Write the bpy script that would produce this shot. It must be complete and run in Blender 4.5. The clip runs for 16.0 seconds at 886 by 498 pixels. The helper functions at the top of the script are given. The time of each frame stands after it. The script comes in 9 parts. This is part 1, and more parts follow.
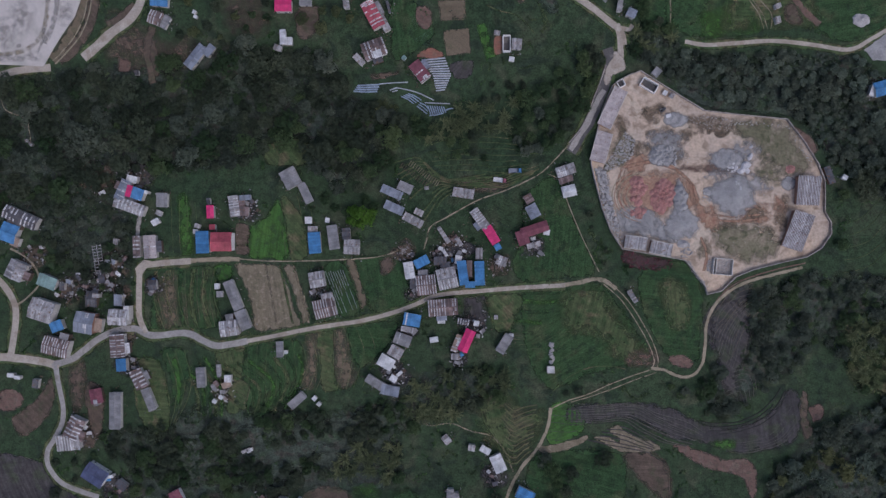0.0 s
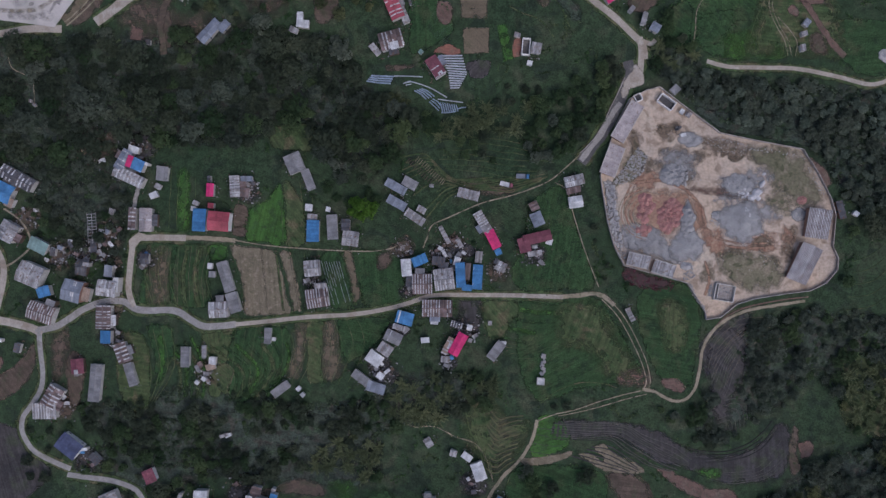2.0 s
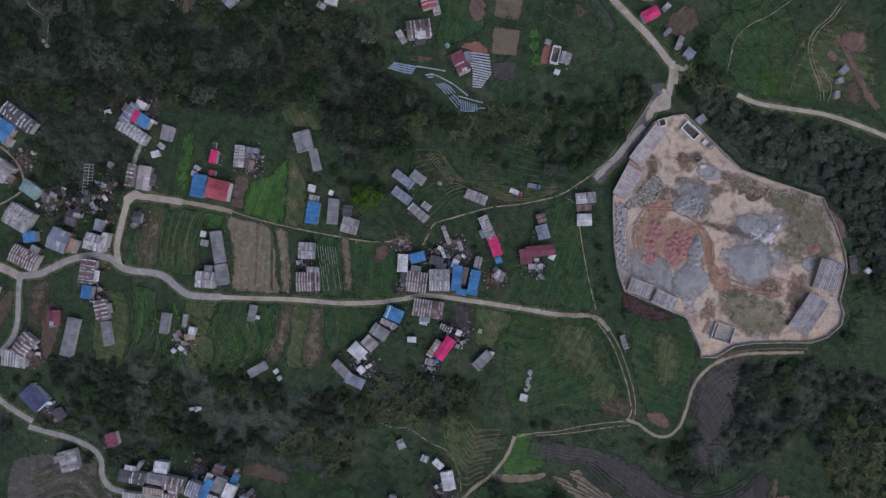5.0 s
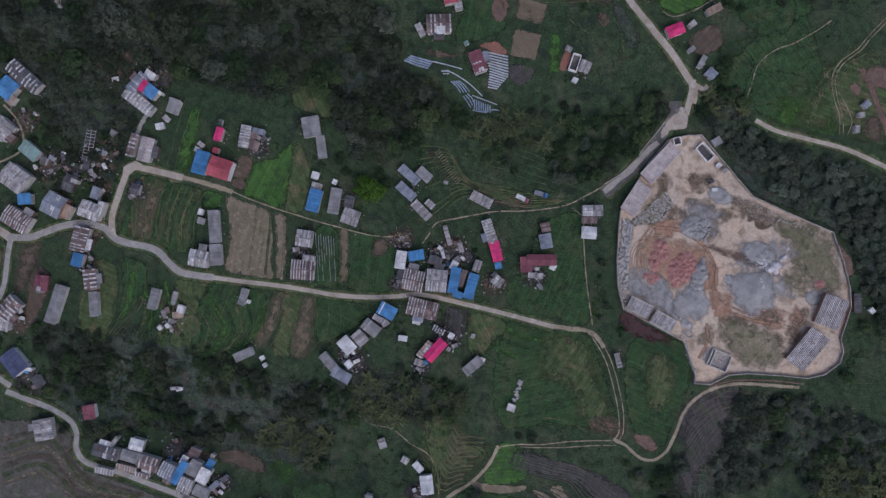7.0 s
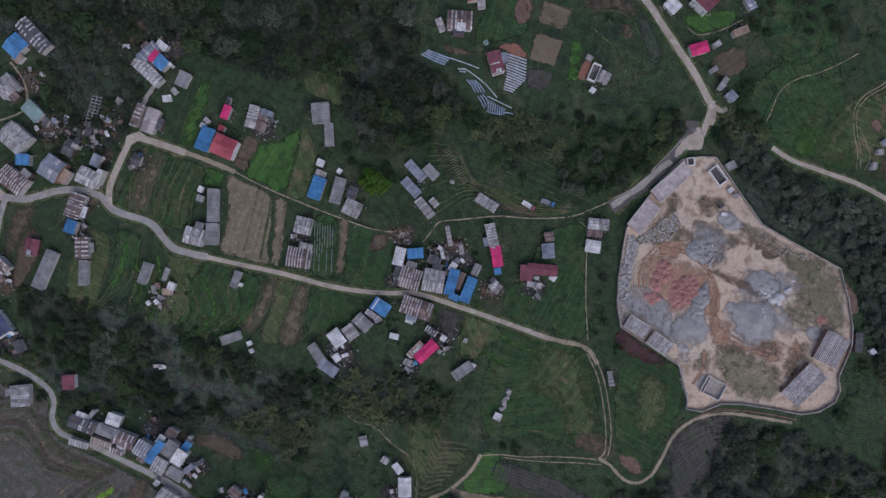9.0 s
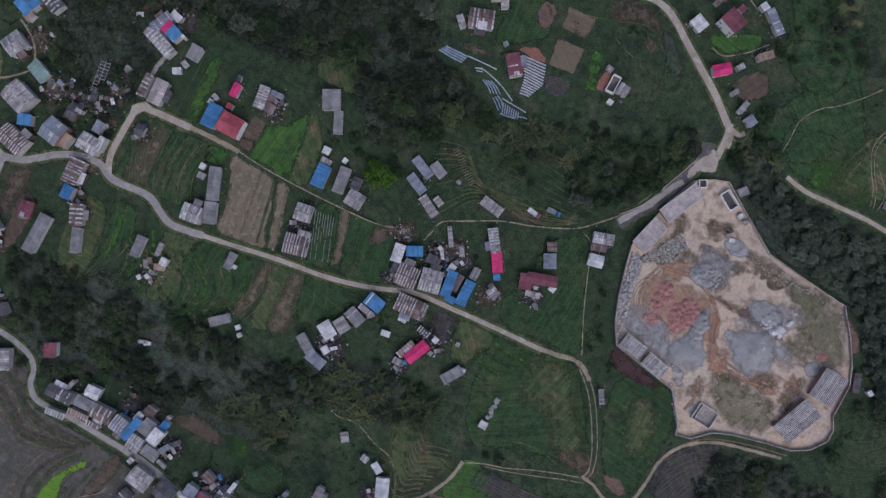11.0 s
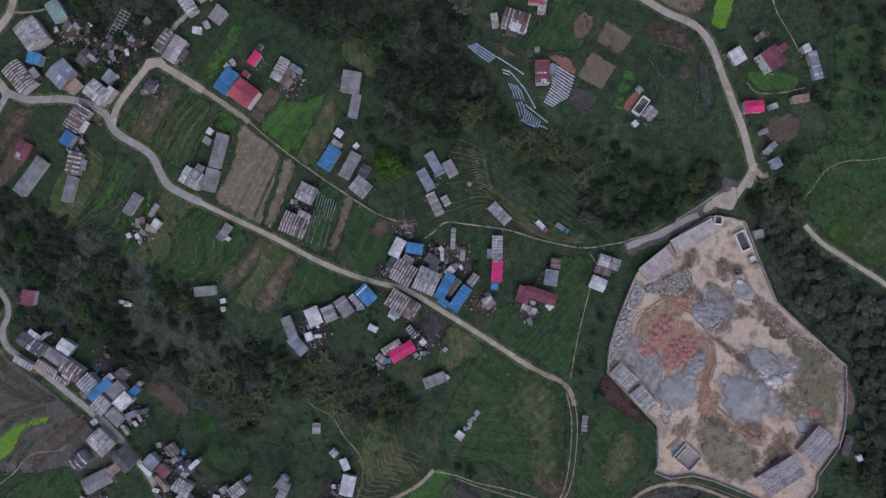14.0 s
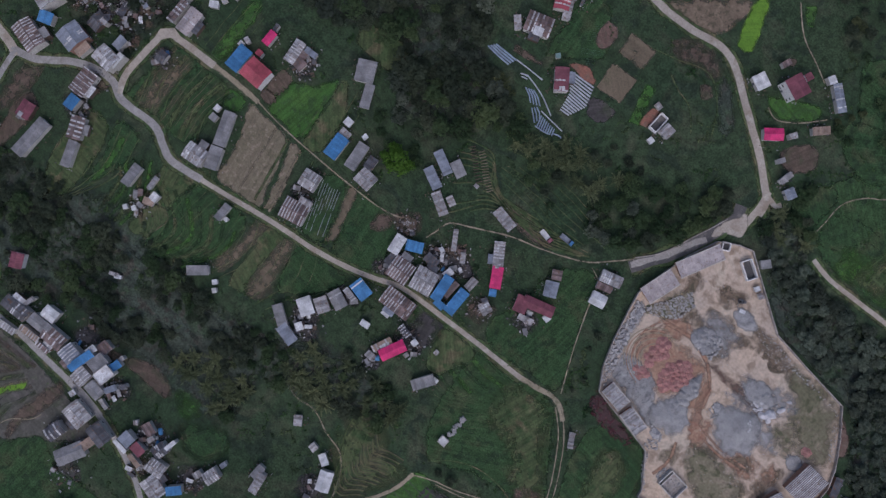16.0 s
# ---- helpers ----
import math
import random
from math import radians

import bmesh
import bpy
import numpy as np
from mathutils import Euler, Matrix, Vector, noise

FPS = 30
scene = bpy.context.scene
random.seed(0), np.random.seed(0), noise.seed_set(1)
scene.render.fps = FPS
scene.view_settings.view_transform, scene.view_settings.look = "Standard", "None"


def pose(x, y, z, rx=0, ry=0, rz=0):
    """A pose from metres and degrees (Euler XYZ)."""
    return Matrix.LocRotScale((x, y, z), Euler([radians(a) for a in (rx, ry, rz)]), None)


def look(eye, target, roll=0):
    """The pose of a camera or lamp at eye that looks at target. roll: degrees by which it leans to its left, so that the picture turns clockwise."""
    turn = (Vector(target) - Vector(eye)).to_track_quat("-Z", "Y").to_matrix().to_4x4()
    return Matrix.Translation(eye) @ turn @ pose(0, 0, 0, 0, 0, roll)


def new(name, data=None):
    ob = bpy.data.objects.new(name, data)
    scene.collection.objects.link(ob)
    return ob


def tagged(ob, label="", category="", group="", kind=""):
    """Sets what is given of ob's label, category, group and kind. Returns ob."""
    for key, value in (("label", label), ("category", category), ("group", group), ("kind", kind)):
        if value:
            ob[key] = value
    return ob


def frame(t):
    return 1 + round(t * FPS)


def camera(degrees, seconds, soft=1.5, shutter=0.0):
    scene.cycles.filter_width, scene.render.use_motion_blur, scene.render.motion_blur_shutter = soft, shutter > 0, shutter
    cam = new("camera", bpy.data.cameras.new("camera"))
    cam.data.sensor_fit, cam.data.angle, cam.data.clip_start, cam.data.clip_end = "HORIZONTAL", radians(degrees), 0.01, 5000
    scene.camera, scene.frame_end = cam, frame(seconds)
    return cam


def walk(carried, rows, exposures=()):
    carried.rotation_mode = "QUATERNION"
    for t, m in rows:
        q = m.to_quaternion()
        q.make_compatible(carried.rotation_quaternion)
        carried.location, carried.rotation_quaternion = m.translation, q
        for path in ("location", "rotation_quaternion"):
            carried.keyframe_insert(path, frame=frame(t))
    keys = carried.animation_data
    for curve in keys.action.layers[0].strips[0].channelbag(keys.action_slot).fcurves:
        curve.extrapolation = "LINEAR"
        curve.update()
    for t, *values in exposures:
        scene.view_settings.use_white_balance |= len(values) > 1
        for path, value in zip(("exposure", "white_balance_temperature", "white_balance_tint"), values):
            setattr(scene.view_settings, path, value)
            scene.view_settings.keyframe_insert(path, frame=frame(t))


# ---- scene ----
from mathutils.geometry import delaunay_2d_cdt

# ---- camera: a drone that looks straight down, sinks and turns ----
cam = camera(60, 16.0, 1.4)
ROWS = [
    (0.0, 0.00, 0.00, 380.22, -0.146, 0.075, 0.000),
    (1.0, -0.06, -0.02, 376.93, -0.138, 0.056, 2.601),
    (2.0, -0.14, -0.04, 373.62, -0.130, 0.037, 5.200),
    (3.0, -0.22, -0.06, 370.30, -0.122, 0.019, 7.798),
    (4.0, -0.32, -0.10, 366.96, -0.114, -0.000, 10.397),
    (5.0, -0.43, -0.13, 363.62, -0.105, -0.019, 12.995),
    (6.0, -0.55, -0.18, 360.26, -0.097, -0.038, 15.595),
    (7.0, -0.69, -0.23, 356.88, -0.089, -0.056, 18.198),
    (8.0, -0.84, -0.28, 353.50, -0.081, -0.075, 20.803),
    (9.0, -1.01, -0.34, 350.09, -0.073, -0.094, 23.412),
    (10.0, -1.18, -0.41, 346.68, -0.065, -0.113, 26.024),
    (11.0, -1.36, -0.48, 343.26, -0.057, -0.132, 28.643),
    (12.0, -1.56, -0.54, 339.82, -0.049, -0.150, 31.267),
    (13.0, -1.77, -0.62, 336.37, -0.041, -0.169, 33.897),
    (14.0, -1.99, -0.71, 332.90, -0.032, -0.188, 36.535),
    (15.0, -2.22, -0.79, 329.42, -0.024, -0.207, 39.181),
    (16.0, -2.47, -0.89, 325.93, -0.016, -0.226, 41.836),
]
EXPOSURES = [(0.0, -0.01), (0.5, 0.12), (1.0, 0.11), (2.0, -0.02), (3.0, 0.07), (3.5, 0.01), (4.0, -0.05), (6.5, -0.01), (8.0, 0.0), (9.0, -0.04), (11.5, 0.0), (12.0, 0.06), (12.5, -0.02), (13.0, -0.07), (14.0, 0.03), (14.5, 0.05), (15.0, -0.05), (16.0, -0.05)]
walk(cam, [(t, pose(x, y, z, rx, ry, rz)) for t, x, y, z, rx, ry, rz in ROWS], [(t, e, 6120.0, 19.5) for t, e in EXPOSURES])

# ---- light: dull overcast evening ----
world = bpy.data.worlds.new("overcast")
scene.world = world
world.use_nodes = True
wn = world.node_tree
sky = wn.nodes.new("ShaderNodeTexSky")
sky.sky_type = "NISHITA"
sky.sun_disc = False
sky.sun_elevation, sky.sun_rotation = radians(58), radians(140)
sky.air_density, sky.dust_density, sky.ozone_density = 1.0, 3.0, 1.0
wn.links.new(sky.outputs[0], wn.nodes["Background"].inputs[0])
wn.nodes["Background"].inputs[1].default_value = 0.10
sun = new("sun", bpy.data.lights.new("sun", "SUN"))
sun.data.energy, sun.data.angle, sun.data.color = 0.95, radians(50), (0.96, 0.98, 1.0)
sun.matrix_world = look((120, -140, 295), (0, 0, 0))


# -- relief --
def hump(x, y, cx, cy, sx, sy, turn, high):
    c, s = math.cos(math.radians(turn)), math.sin(math.radians(turn))
    u, v = ((x - cx) * c + (y - cy) * s) / sx, ((y - cy) * c - (x - cx) * s) / sy
    return high * math.exp(-u * u - v * v)


def ground(x, y):
    """The height of the land: a shelf between two wooded gullies, hills far off."""
    z = hump(x, y, -110, 72, 130, 24, -4, -5.0) + hump(x, y, -40, -108, 130, 20, 6, -5.0)
    z += hump(x, y, 165, 82, 80, 22, -12, -4.5) + hump(x, y, 190, -55, 45, 40, 20, -5.5)
    z += hump(x, y, 35, 115, 60, 35, 0, 3.0) + hump(x, y, 60, -120, 70, 30, 0, -2.5)
    r = math.hypot(x, y)
    if r > 330:
        k = min(1.0, (r - 330) / 900)
        z += k * k * (95 + 60 * math.sin(x / 310 + 1.3) * math.cos(y / 270) + 30 * math.sin((x - y) / 140))
    return z
# -- end relief --


# ---- materials ----
def material(name, a, b, coarse=0.08, fine=2.0, rough=0.9, metal=0.0, bump=0.3, each=0.0, c=None, stain=0.0, world_space=True, island=0.0, soft=False, d=None, warp=0.0, tone=0.0, grit=0.28, mottle=0.0, streak=0.0):
    """Two colours mixed by coarse and fine noise, a third in blotches, with small relief. each: variation from piece to piece.
    mottle: patches a few metres wide. streak: furrows and mowing lines, turned at random from field to field."""
    m = bpy.data.materials.new(name)
    m.use_nodes = True
    n, l = m.node_tree.nodes, m.node_tree.links
    out = n["Principled BSDF"]
    out.inputs["Roughness"].default_value, out.inputs["Metallic"].default_value = rough, metal
    out.inputs["Specular IOR Level"].default_value = 0.25
    if world_space:
        where = n.new("ShaderNodeNewGeometry").outputs["Position"]
    else:
        where = n.new("ShaderNodeTexCoord").outputs["Object"]

    plain = where
    if warp:
        w = n.new("ShaderNodeTexNoise")
        w.inputs["Scale"].default_value = 0.06
        l.new(where, w.inputs["Vector"])
        add = n.new("ShaderNodeVectorMath")
        add.operation = "MULTIPLY_ADD"
        add.inputs[1].default_value = (warp, warp, 0)
        l.new(w.outputs["Color"], add.inputs[0])
        l.new(where, add.inputs[2])
        where = add.outputs[0]

    def noise_of(scale, detail=4.0, place=None):
        t = n.new("ShaderNodeTexNoise")
        t.inputs["Scale"].default_value, t.inputs["Detail"].default_value = scale, detail
        l.new(place or where, t.inputs["Vector"])
        return t.outputs["Fac"]

    def ramp(src, lo, hi):
        r = n.new("ShaderNodeMapRange")
        r.inputs["From Min"].default_value, r.inputs["From Max"].default_value = lo, hi
        l.new(src, r.inputs["Value"])
        return r.outputs["Result"]

    def mix(fac, p, q, kind="MIX"):
        x = n.new("ShaderNodeMix")
        x.data_type, x.blend_type = "RGBA", kind
        for s, v in ((x.inputs[0], fac), (x.inputs[6], p), (x.inputs[7], q)):
            if hasattr(v, "is_linked"):
                l.new(v, s)
            elif isinstance(v, tuple):
                s.default_value = (*v, 1)
            else:
                s.default_value = v
        return x.outputs[2]

    big, small = noise_of(coarse), noise_of(fine, 6.0, plain)
    col = mix(ramp(big, 0.36, 0.64), a, b)
    if c:
        col = mix(ramp(noise_of(coarse * 2.3 + 0.013, 5.0), 0.52, 0.66), col, c)
    if d:
        col = mix(ramp(noise_of(coarse * 4.1 + 0.03, 6.0), 0.54, 0.64), col, d)
    grain = ramp(small, 0.25, 0.75)
    h = n.new("ShaderNodeHueSaturation")
    v = n.new("ShaderNodeMapRange")
    v.inputs["To Min"].default_value, v.inputs["To Max"].default_value = 1 - grit, 1 + grit
    l.new(grain, v.inputs["Value"])
    l.new(v.outputs["Result"], h.inputs["Value"])
    l.new(col, h.inputs["Color"])
    col = h.outputs["Color"]
    def shade(colour, fac, amount):
        hs, mr = n.new("ShaderNodeHueSaturation"), n.new("ShaderNodeMapRange")
        mr.inputs["To Min"].default_value, mr.inputs["To Max"].default_value = 1 - amount, 1 + amount
        l.new(fac, mr.inputs["Value"])
        l.new(mr.outputs["Result"], hs.inputs["Value"])
        l.new(colour, hs.inputs["Color"])
        return hs.outputs["Color"]

    if mottle:
        col = shade(col, ramp(noise_of(0.33, 5.0, plain), 0.32, 0.68), mottle)
    if streak:
        turn = n.new("ShaderNodeVectorRotate")
        turn.rotation_type = "Z_AXIS"
        angle = n.new("ShaderNodeMath")
        angle.operation = "MULTIPLY"
        angle.inputs[1].default_value = 37.0
        l.new(n.new("ShaderNodeObjectInfo").outputs["Random"], angle.inputs[0])
        l.new(angle.outputs[0], turn.inputs["Angle"])
        l.new(plain, turn.inputs["Vector"])
        flat = n.new("ShaderNodeVectorMath")
        flat.operation = "MULTIPLY"
        flat.inputs[1].default_value = (0.04, 0.8, 0.1)
        l.new(turn.outputs[0], flat.inputs[0])
        lines = n.new("ShaderNodeTexNoise")
        lines.inputs["Scale"].default_value, lines.inputs["Detail"].default_value = 1.0, 3.0
        l.new(flat.outputs[0], lines.inputs["Vector"])
        col = shade(col, ramp(lines.outputs["Fac"], 0.33, 0.67), streak)
    if each or island:
        src = n.new("ShaderNodeObjectInfo").outputs["Random"] if each else n.new("ShaderNodeNewGeometry").outputs["Random Per Island"]
        e = each or island
        h2 = n.new("ShaderNodeHueSaturation")
        r2 = n.new("ShaderNodeMapRange")
        r2.inputs["To Min"].default_value, r2.inputs["To Max"].default_value = 1 - e, 1 + e
        l.new(src, r2.inputs["Value"])
        l.new(r2.outputs["Result"], h2.inputs["Value"])
        l.new(col, h2.inputs["Color"])
        col = h2.outputs["Color"]
    if tone:
        at = n.new("ShaderNodeAttribute")
        at.attribute_name = "tone"
        h3 = n.new("ShaderNodeHueSaturation")
        r3 = n.new("ShaderNodeMapRange")
        r3.inputs["To Min"].default_value, r3.inputs["To Max"].default_value = 1 - tone, 1 + tone
        l.new(at.outputs["Fac"], r3.inputs["Value"])
        l.new(r3.outputs["Result"], h3.inputs["Value"])
        r4 = n.new("ShaderNodeMapRange")
        r4.inputs["To Min"].default_value, r4.inputs["To Max"].default_value = 0.525, 0.475
        l.new(at.outputs["Fac"], r4.inputs["Value"])
        l.new(r4.outputs["Result"], h3.inputs["Hue"])
        l.new(col, h3.inputs["Color"])
        col = h3.outputs["Color"]
    if soft:
        at = n.new("ShaderNodeAttribute")
        at.attribute_name = "fade"
        sm = n.new("ShaderNodeMath")
        sm.operation = "ADD"
        l.new(at.outputs["Fac"], sm.inputs[0])
        l.new(ramp(noise_of(0.3, 5.0), 0.85, 0.15), sm.inputs[1])
        cap = n.new("ShaderNodeMath")
        cap.operation = "MULTIPLY"
        cap.inputs[1].default_value = 4.0
        l.new(at.outputs["Fac"], cap.inputs[0])
        low = n.new("ShaderNodeMath")
        low.operation = "MINIMUM"
        l.new(ramp(sm.outputs[0], 0.42, 1.12), low.inputs[0])
        l.new(cap.outputs[0], low.inputs[1])
        l.new(low.outputs[0], out.inputs["Alpha"])
    if stain:
        col = mix(ramp(noise_of(0.9, 8.0), 0.60 - 0.12 * stain, 0.74), col, (0.16, 0.09, 0.055))
    l.new(col, out.inputs["Base Color"])
    if bump:
        bm = n.new("ShaderNodeBump")
        bm.inputs["Strength"].default_value, bm.inputs["Distance"].default_value = bump, 0.3
        l.new(small, bm.inputs["Height"])
        l.new(bm.outputs["Normal"], out.inputs["Normal"])
    return m


def soft_material(name, *args, **kw):
    """A ground cover, and its twin with a ragged edge."""
    return material(name, *args, **kw), material(name + "_ragged", *args, soft=True, **kw)


LAND = material("meadow", (0.026, 0.051, 0.025), (0.037, 0.061, 0.030), 0.022, 1.3, c=(0.058, 0.071, 0.042), d=(0.024, 0.040, 0.024), warp=25, grit=0.55, mottle=0.30)
GRASS, GRASS_R = soft_material("grass", (0.026, 0.061, 0.024), (0.036, 0.074, 0.028), 0.04, 1.6, c=(0.054, 0.074, 0.034), d=(0.024, 0.048, 0.022), warp=12, grit=0.6, mottle=0.26, streak=0.24)
LUSH, LUSH_R = soft_material("young_crop", (0.040, 0.105, 0.024), (0.058, 0.128, 0.030), 0.07, 1.8, c=(0.040, 0.085, 0.028), d=(0.036, 0.074, 0.026), grit=0.36, mottle=0.2, streak=0.25)
VIVID, VIVID_R = soft_material("rice_seedlings", (0.11, 0.23, 0.03), (0.14, 0.27, 0.035), 0.1, 1.8, mottle=0.1, streak=0.12)
DRYGRASS, DRYGRASS_R = soft_material("dry_grass", (0.082, 0.098, 0.046), (0.052, 0.084, 0.034), 0.06, 1.3, c=(0.125, 0.112, 0.064), d=(0.040, 0.072, 0.028), warp=10, mottle=0.25, streak=0.28)
STUBBLE, STUBBLE_R = soft_material("stubble", (0.200, 0.170, 0.120), (0.163, 0.142, 0.098), 0.10, 1.4, c=(0.145, 0.13, 0.085), d=(0.24, 0.20, 0.15), mottle=0.12, streak=0.16)
SOIL, SOIL_R = soft_material("soil", (0.118, 0.088, 0.068), (0.092, 0.072, 0.056), 0.1, 1.5, c=(0.078, 0.076, 0.048), mottle=0.2, streak=0.22)
REDSOIL, REDSOIL_R = soft_material("red_soil", (0.168, 0.108, 0.088), (0.145, 0.096, 0.078), 0.12, 1.4, c=(0.165, 0.125, 0.10), d=(0.12, 0.095, 0.072), mottle=0.15, streak=0.12)
REDEARTH, REDEARTH_R = soft_material("bright_red_earth", (0.27, 0.125, 0.092), (0.22, 0.11, 0.082), 0.12, 1.4, c=(0.19, 0.12, 0.09))
DARKSOIL, DARKSOIL_R = soft_material("wet_soil", (0.052, 0.050, 0.051), (0.068, 0.062, 0.061), 0.06, 1.2, c=(0.058, 0.066, 0.046), warp=10, mottle=0.2, streak=0.25)
TILLED, TILLED_R = soft_material("tilled_bed", (0.165, 0.132, 0.092), (0.142, 0.116, 0.08), 0.1, 1.6, c=(0.122, 0.11, 0.07), grit=0.22, streak=0.15)
PADDY, PADDY_R = soft_material("drained_paddy", (0.105, 0.10, 0.088), (0.085, 0.085, 0.072), 0.05, 0.9, c=(0.075, 0.088, 0.058), d=(0.125, 0.115, 0.105), warp=14, mottle=0.15, streak=0.07)
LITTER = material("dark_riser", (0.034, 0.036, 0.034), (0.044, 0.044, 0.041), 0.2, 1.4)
# leaf litter of the woods; beside the yard wall its dark colour stands for shade
LITTER_SHADE_R = material("leaf_litter_and_shade_ragged", (0.041, 0.056, 0.044), (0.051, 0.065, 0.049), 0.05, 1.2, c=(0.042, 0.066, 0.038), d=(0.054, 0.053, 0.042), warp=10, grit=0.7, soft=True, mottle=0.35)
ASPHALT = material("worn_asphalt", (0.085, 0.083, 0.085), (0.11, 0.105, 0.105), 0.12, 2.0, c=(0.17, 0.16, 0.15), bump=0.15)
BURGUNDY_R = material("dark_red_scrub_ragged", (0.085, 0.048, 0.05), (0.06, 0.04, 0.04), 0.15, 1.2, c=(0.05, 0.06, 0.035), soft=True)
RAGGED = {BURGUNDY_R: BURGUNDY_R, TILLED: TILLED_R, LITTER_SHADE_R: LITTER_SHADE_R, PADDY: PADDY_R, LAND: LAND, GRASS: GRASS_R, LUSH: LUSH_R, VIVID: VIVID_R, DRYGRASS: DRYGRASS_R, STUBBLE: STUBBLE_R, SOIL: SOIL_R, REDSOIL: REDSOIL_R, REDEARTH: REDEARTH_R, DARKSOIL: DARKSOIL_R}
CONCRETE = material("concrete", (0.54, 0.505, 0.475), (0.50, 0.468, 0.44), 0.03, 0.8, 0.85, c=(0.42, 0.40, 0.37), bump=0.05, grit=0.07, mottle=0.03)
ROAD, ROAD_R = soft_material("road_concrete", (0.42, 0.372, 0.318), (0.352, 0.31, 0.263), 0.05, 1.4, 0.9, c=(0.30, 0.255, 0.205), d=(0.44, 0.40, 0.35), bump=0.1, grit=0.2, mottle=0.08)
# darker, greyer copy of road_concrete: shade on the western roads is in its colour
ROAD_SHADED = material("shaded_road_concrete", (0.34, 0.325, 0.31), (0.285, 0.275, 0.265), 0.05, 1.4, 0.9, c=(0.24, 0.225, 0.205), d=(0.37, 0.355, 0.34), bump=0.1, grit=0.2, mottle=0.08)
TRACK, TRACK_R = soft_material("dirt_track", (0.33, 0.285, 0.21), (0.26, 0.225, 0.16), 0.12, 1.3, c=(0.19, 0.175, 0.115))
ASPHALT_DUST = material("grey_dust_ragged", (0.30, 0.285, 0.265), (0.36, 0.34, 0.315), 0.12, 1.5, soft=True)
RAGGED[ASPHALT_DUST] = ASPHALT_DUST
RAGGED[TRACK], RAGGED[ROAD] = TRACK_R, ROAD_R
YARD = material("quarry_sand", (0.53, 0.418, 0.318), (0.47, 0.392, 0.325), 0.035, 0.8, c=(0.52, 0.44, 0.35), d=(0.31, 0.24, 0.18), warp=14, grit=0.2, mottle=0.10)
GRAVEL, GRAVEL_R = soft_material("grey_gravel", (0.292, 0.292, 0.292), (0.345, 0.342, 0.338), 0.12, 2.2, bump=0.9, c=(0.238, 0.237, 0.238), grit=0.2, mottle=0.10)
RAGGED[GRAVEL] = GRAVEL_R
WEEDS_R = material("yard_weeds_ragged", (0.22, 0.195, 0.135), (0.15, 0.145, 0.09), 0.06, 0.9, c=(0.27, 0.23, 0.17), d=(0.10, 0.105, 0.06), warp=10, soft=True)
DAMP_R = material("damp_earth_ragged", (0.205, 0.155, 0.112), (0.155, 0.122, 0.088), 0.12, 1.0, c=(0.26, 0.20, 0.145), d=(0.10, 0.088, 0.058), warp=10, soft=True)
RUSTSOIL_R = material("rust_soil_ragged", (0.36, 0.215, 0.145), (0.31, 0.20, 0.145), 0.1, 1.0, c=(0.44, 0.32, 0.225), d=(0.28, 0.15, 0.105), warp=18, soft=True)
RAGGED.update({WEEDS_R: WEEDS_R, DAMP_R: DAMP_R, RUSTSOIL_R: RUSTSOIL_R})
BRICKDUST = material("red_rubble", (0.40, 0.195, 0.178), (0.335, 0.17, 0.156), 0.25, 2.0, bump=0.9, c=(0.27, 0.145, 0.12), d=(0.42, 0.25, 0.21), grit=0.35)
WHITEROCK = material("white_rock", (0.62, 0.61, 0.62), (0.50, 0.49, 0.50), 0.4, 3.0, bump=0.6)
ROCK = material("pale_rock", (0.45, 0.44, 0.43), (0.34, 0.33, 0.33), 0.4, 3.0, bump=0.6)
PLASTER = material("plaster", (0.55, 0.53, 0.50), (0.45, 0.43, 0.40), 0.3, 2.0, bump=0.1)
YARDWALL = material("weathered_render", (0.40, 0.37, 0.345), (0.31, 0.285, 0.265), 0.3, 2.0, c=(0.24, 0.20, 0.18), bump=0.1, mottle=0.2)
WHITEWALL = material("whitewash", (0.78, 0.77, 0.75), (0.70, 0.69, 0.67), 0.3, 2.0, bump=0.05)
TIMBER = material("old_timber", (0.14, 0.10, 0.075), (0.10, 0.075, 0.06), 0.5, 4.0, bump=0.2)
BRICK = material("brick_wall", (0.33, 0.19, 0.14), (0.27, 0.16, 0.12), 0.4, 4.0, bump=0.2)
DOORPAINT = material("door_paint", (0.12, 0.14, 0.16), (0.10, 0.11, 0.13), 0.6, 4.0, bump=0.05)
GLASS = material("window_glass", (0.03, 0.035, 0.04), (0.04, 0.045, 0.05), 0.6, 3.0, rough=0.12, bump=0.0)
PLASTIC = material("mulch_film", (0.45, 0.475, 0.52), (0.35, 0.375, 0.42), 0.6, 3.0, rough=0.4, bump=0.1, mottle=0.15)
BLUEFILM = material("bluish_mulch_film", (0.29, 0.36, 0.46), (0.22, 0.28, 0.37), 0.6, 3.0, rough=0.4, bump=0.1, mottle=0.2)


def tin(name, a, b, each=0.15, stain=0.0, rough=0.55):
    return material(name, a, b, 0.35, 2.2, rough, 0.0, 0.12, each, stain=stain, world_space=True, grit=0.2, mottle=0.22)


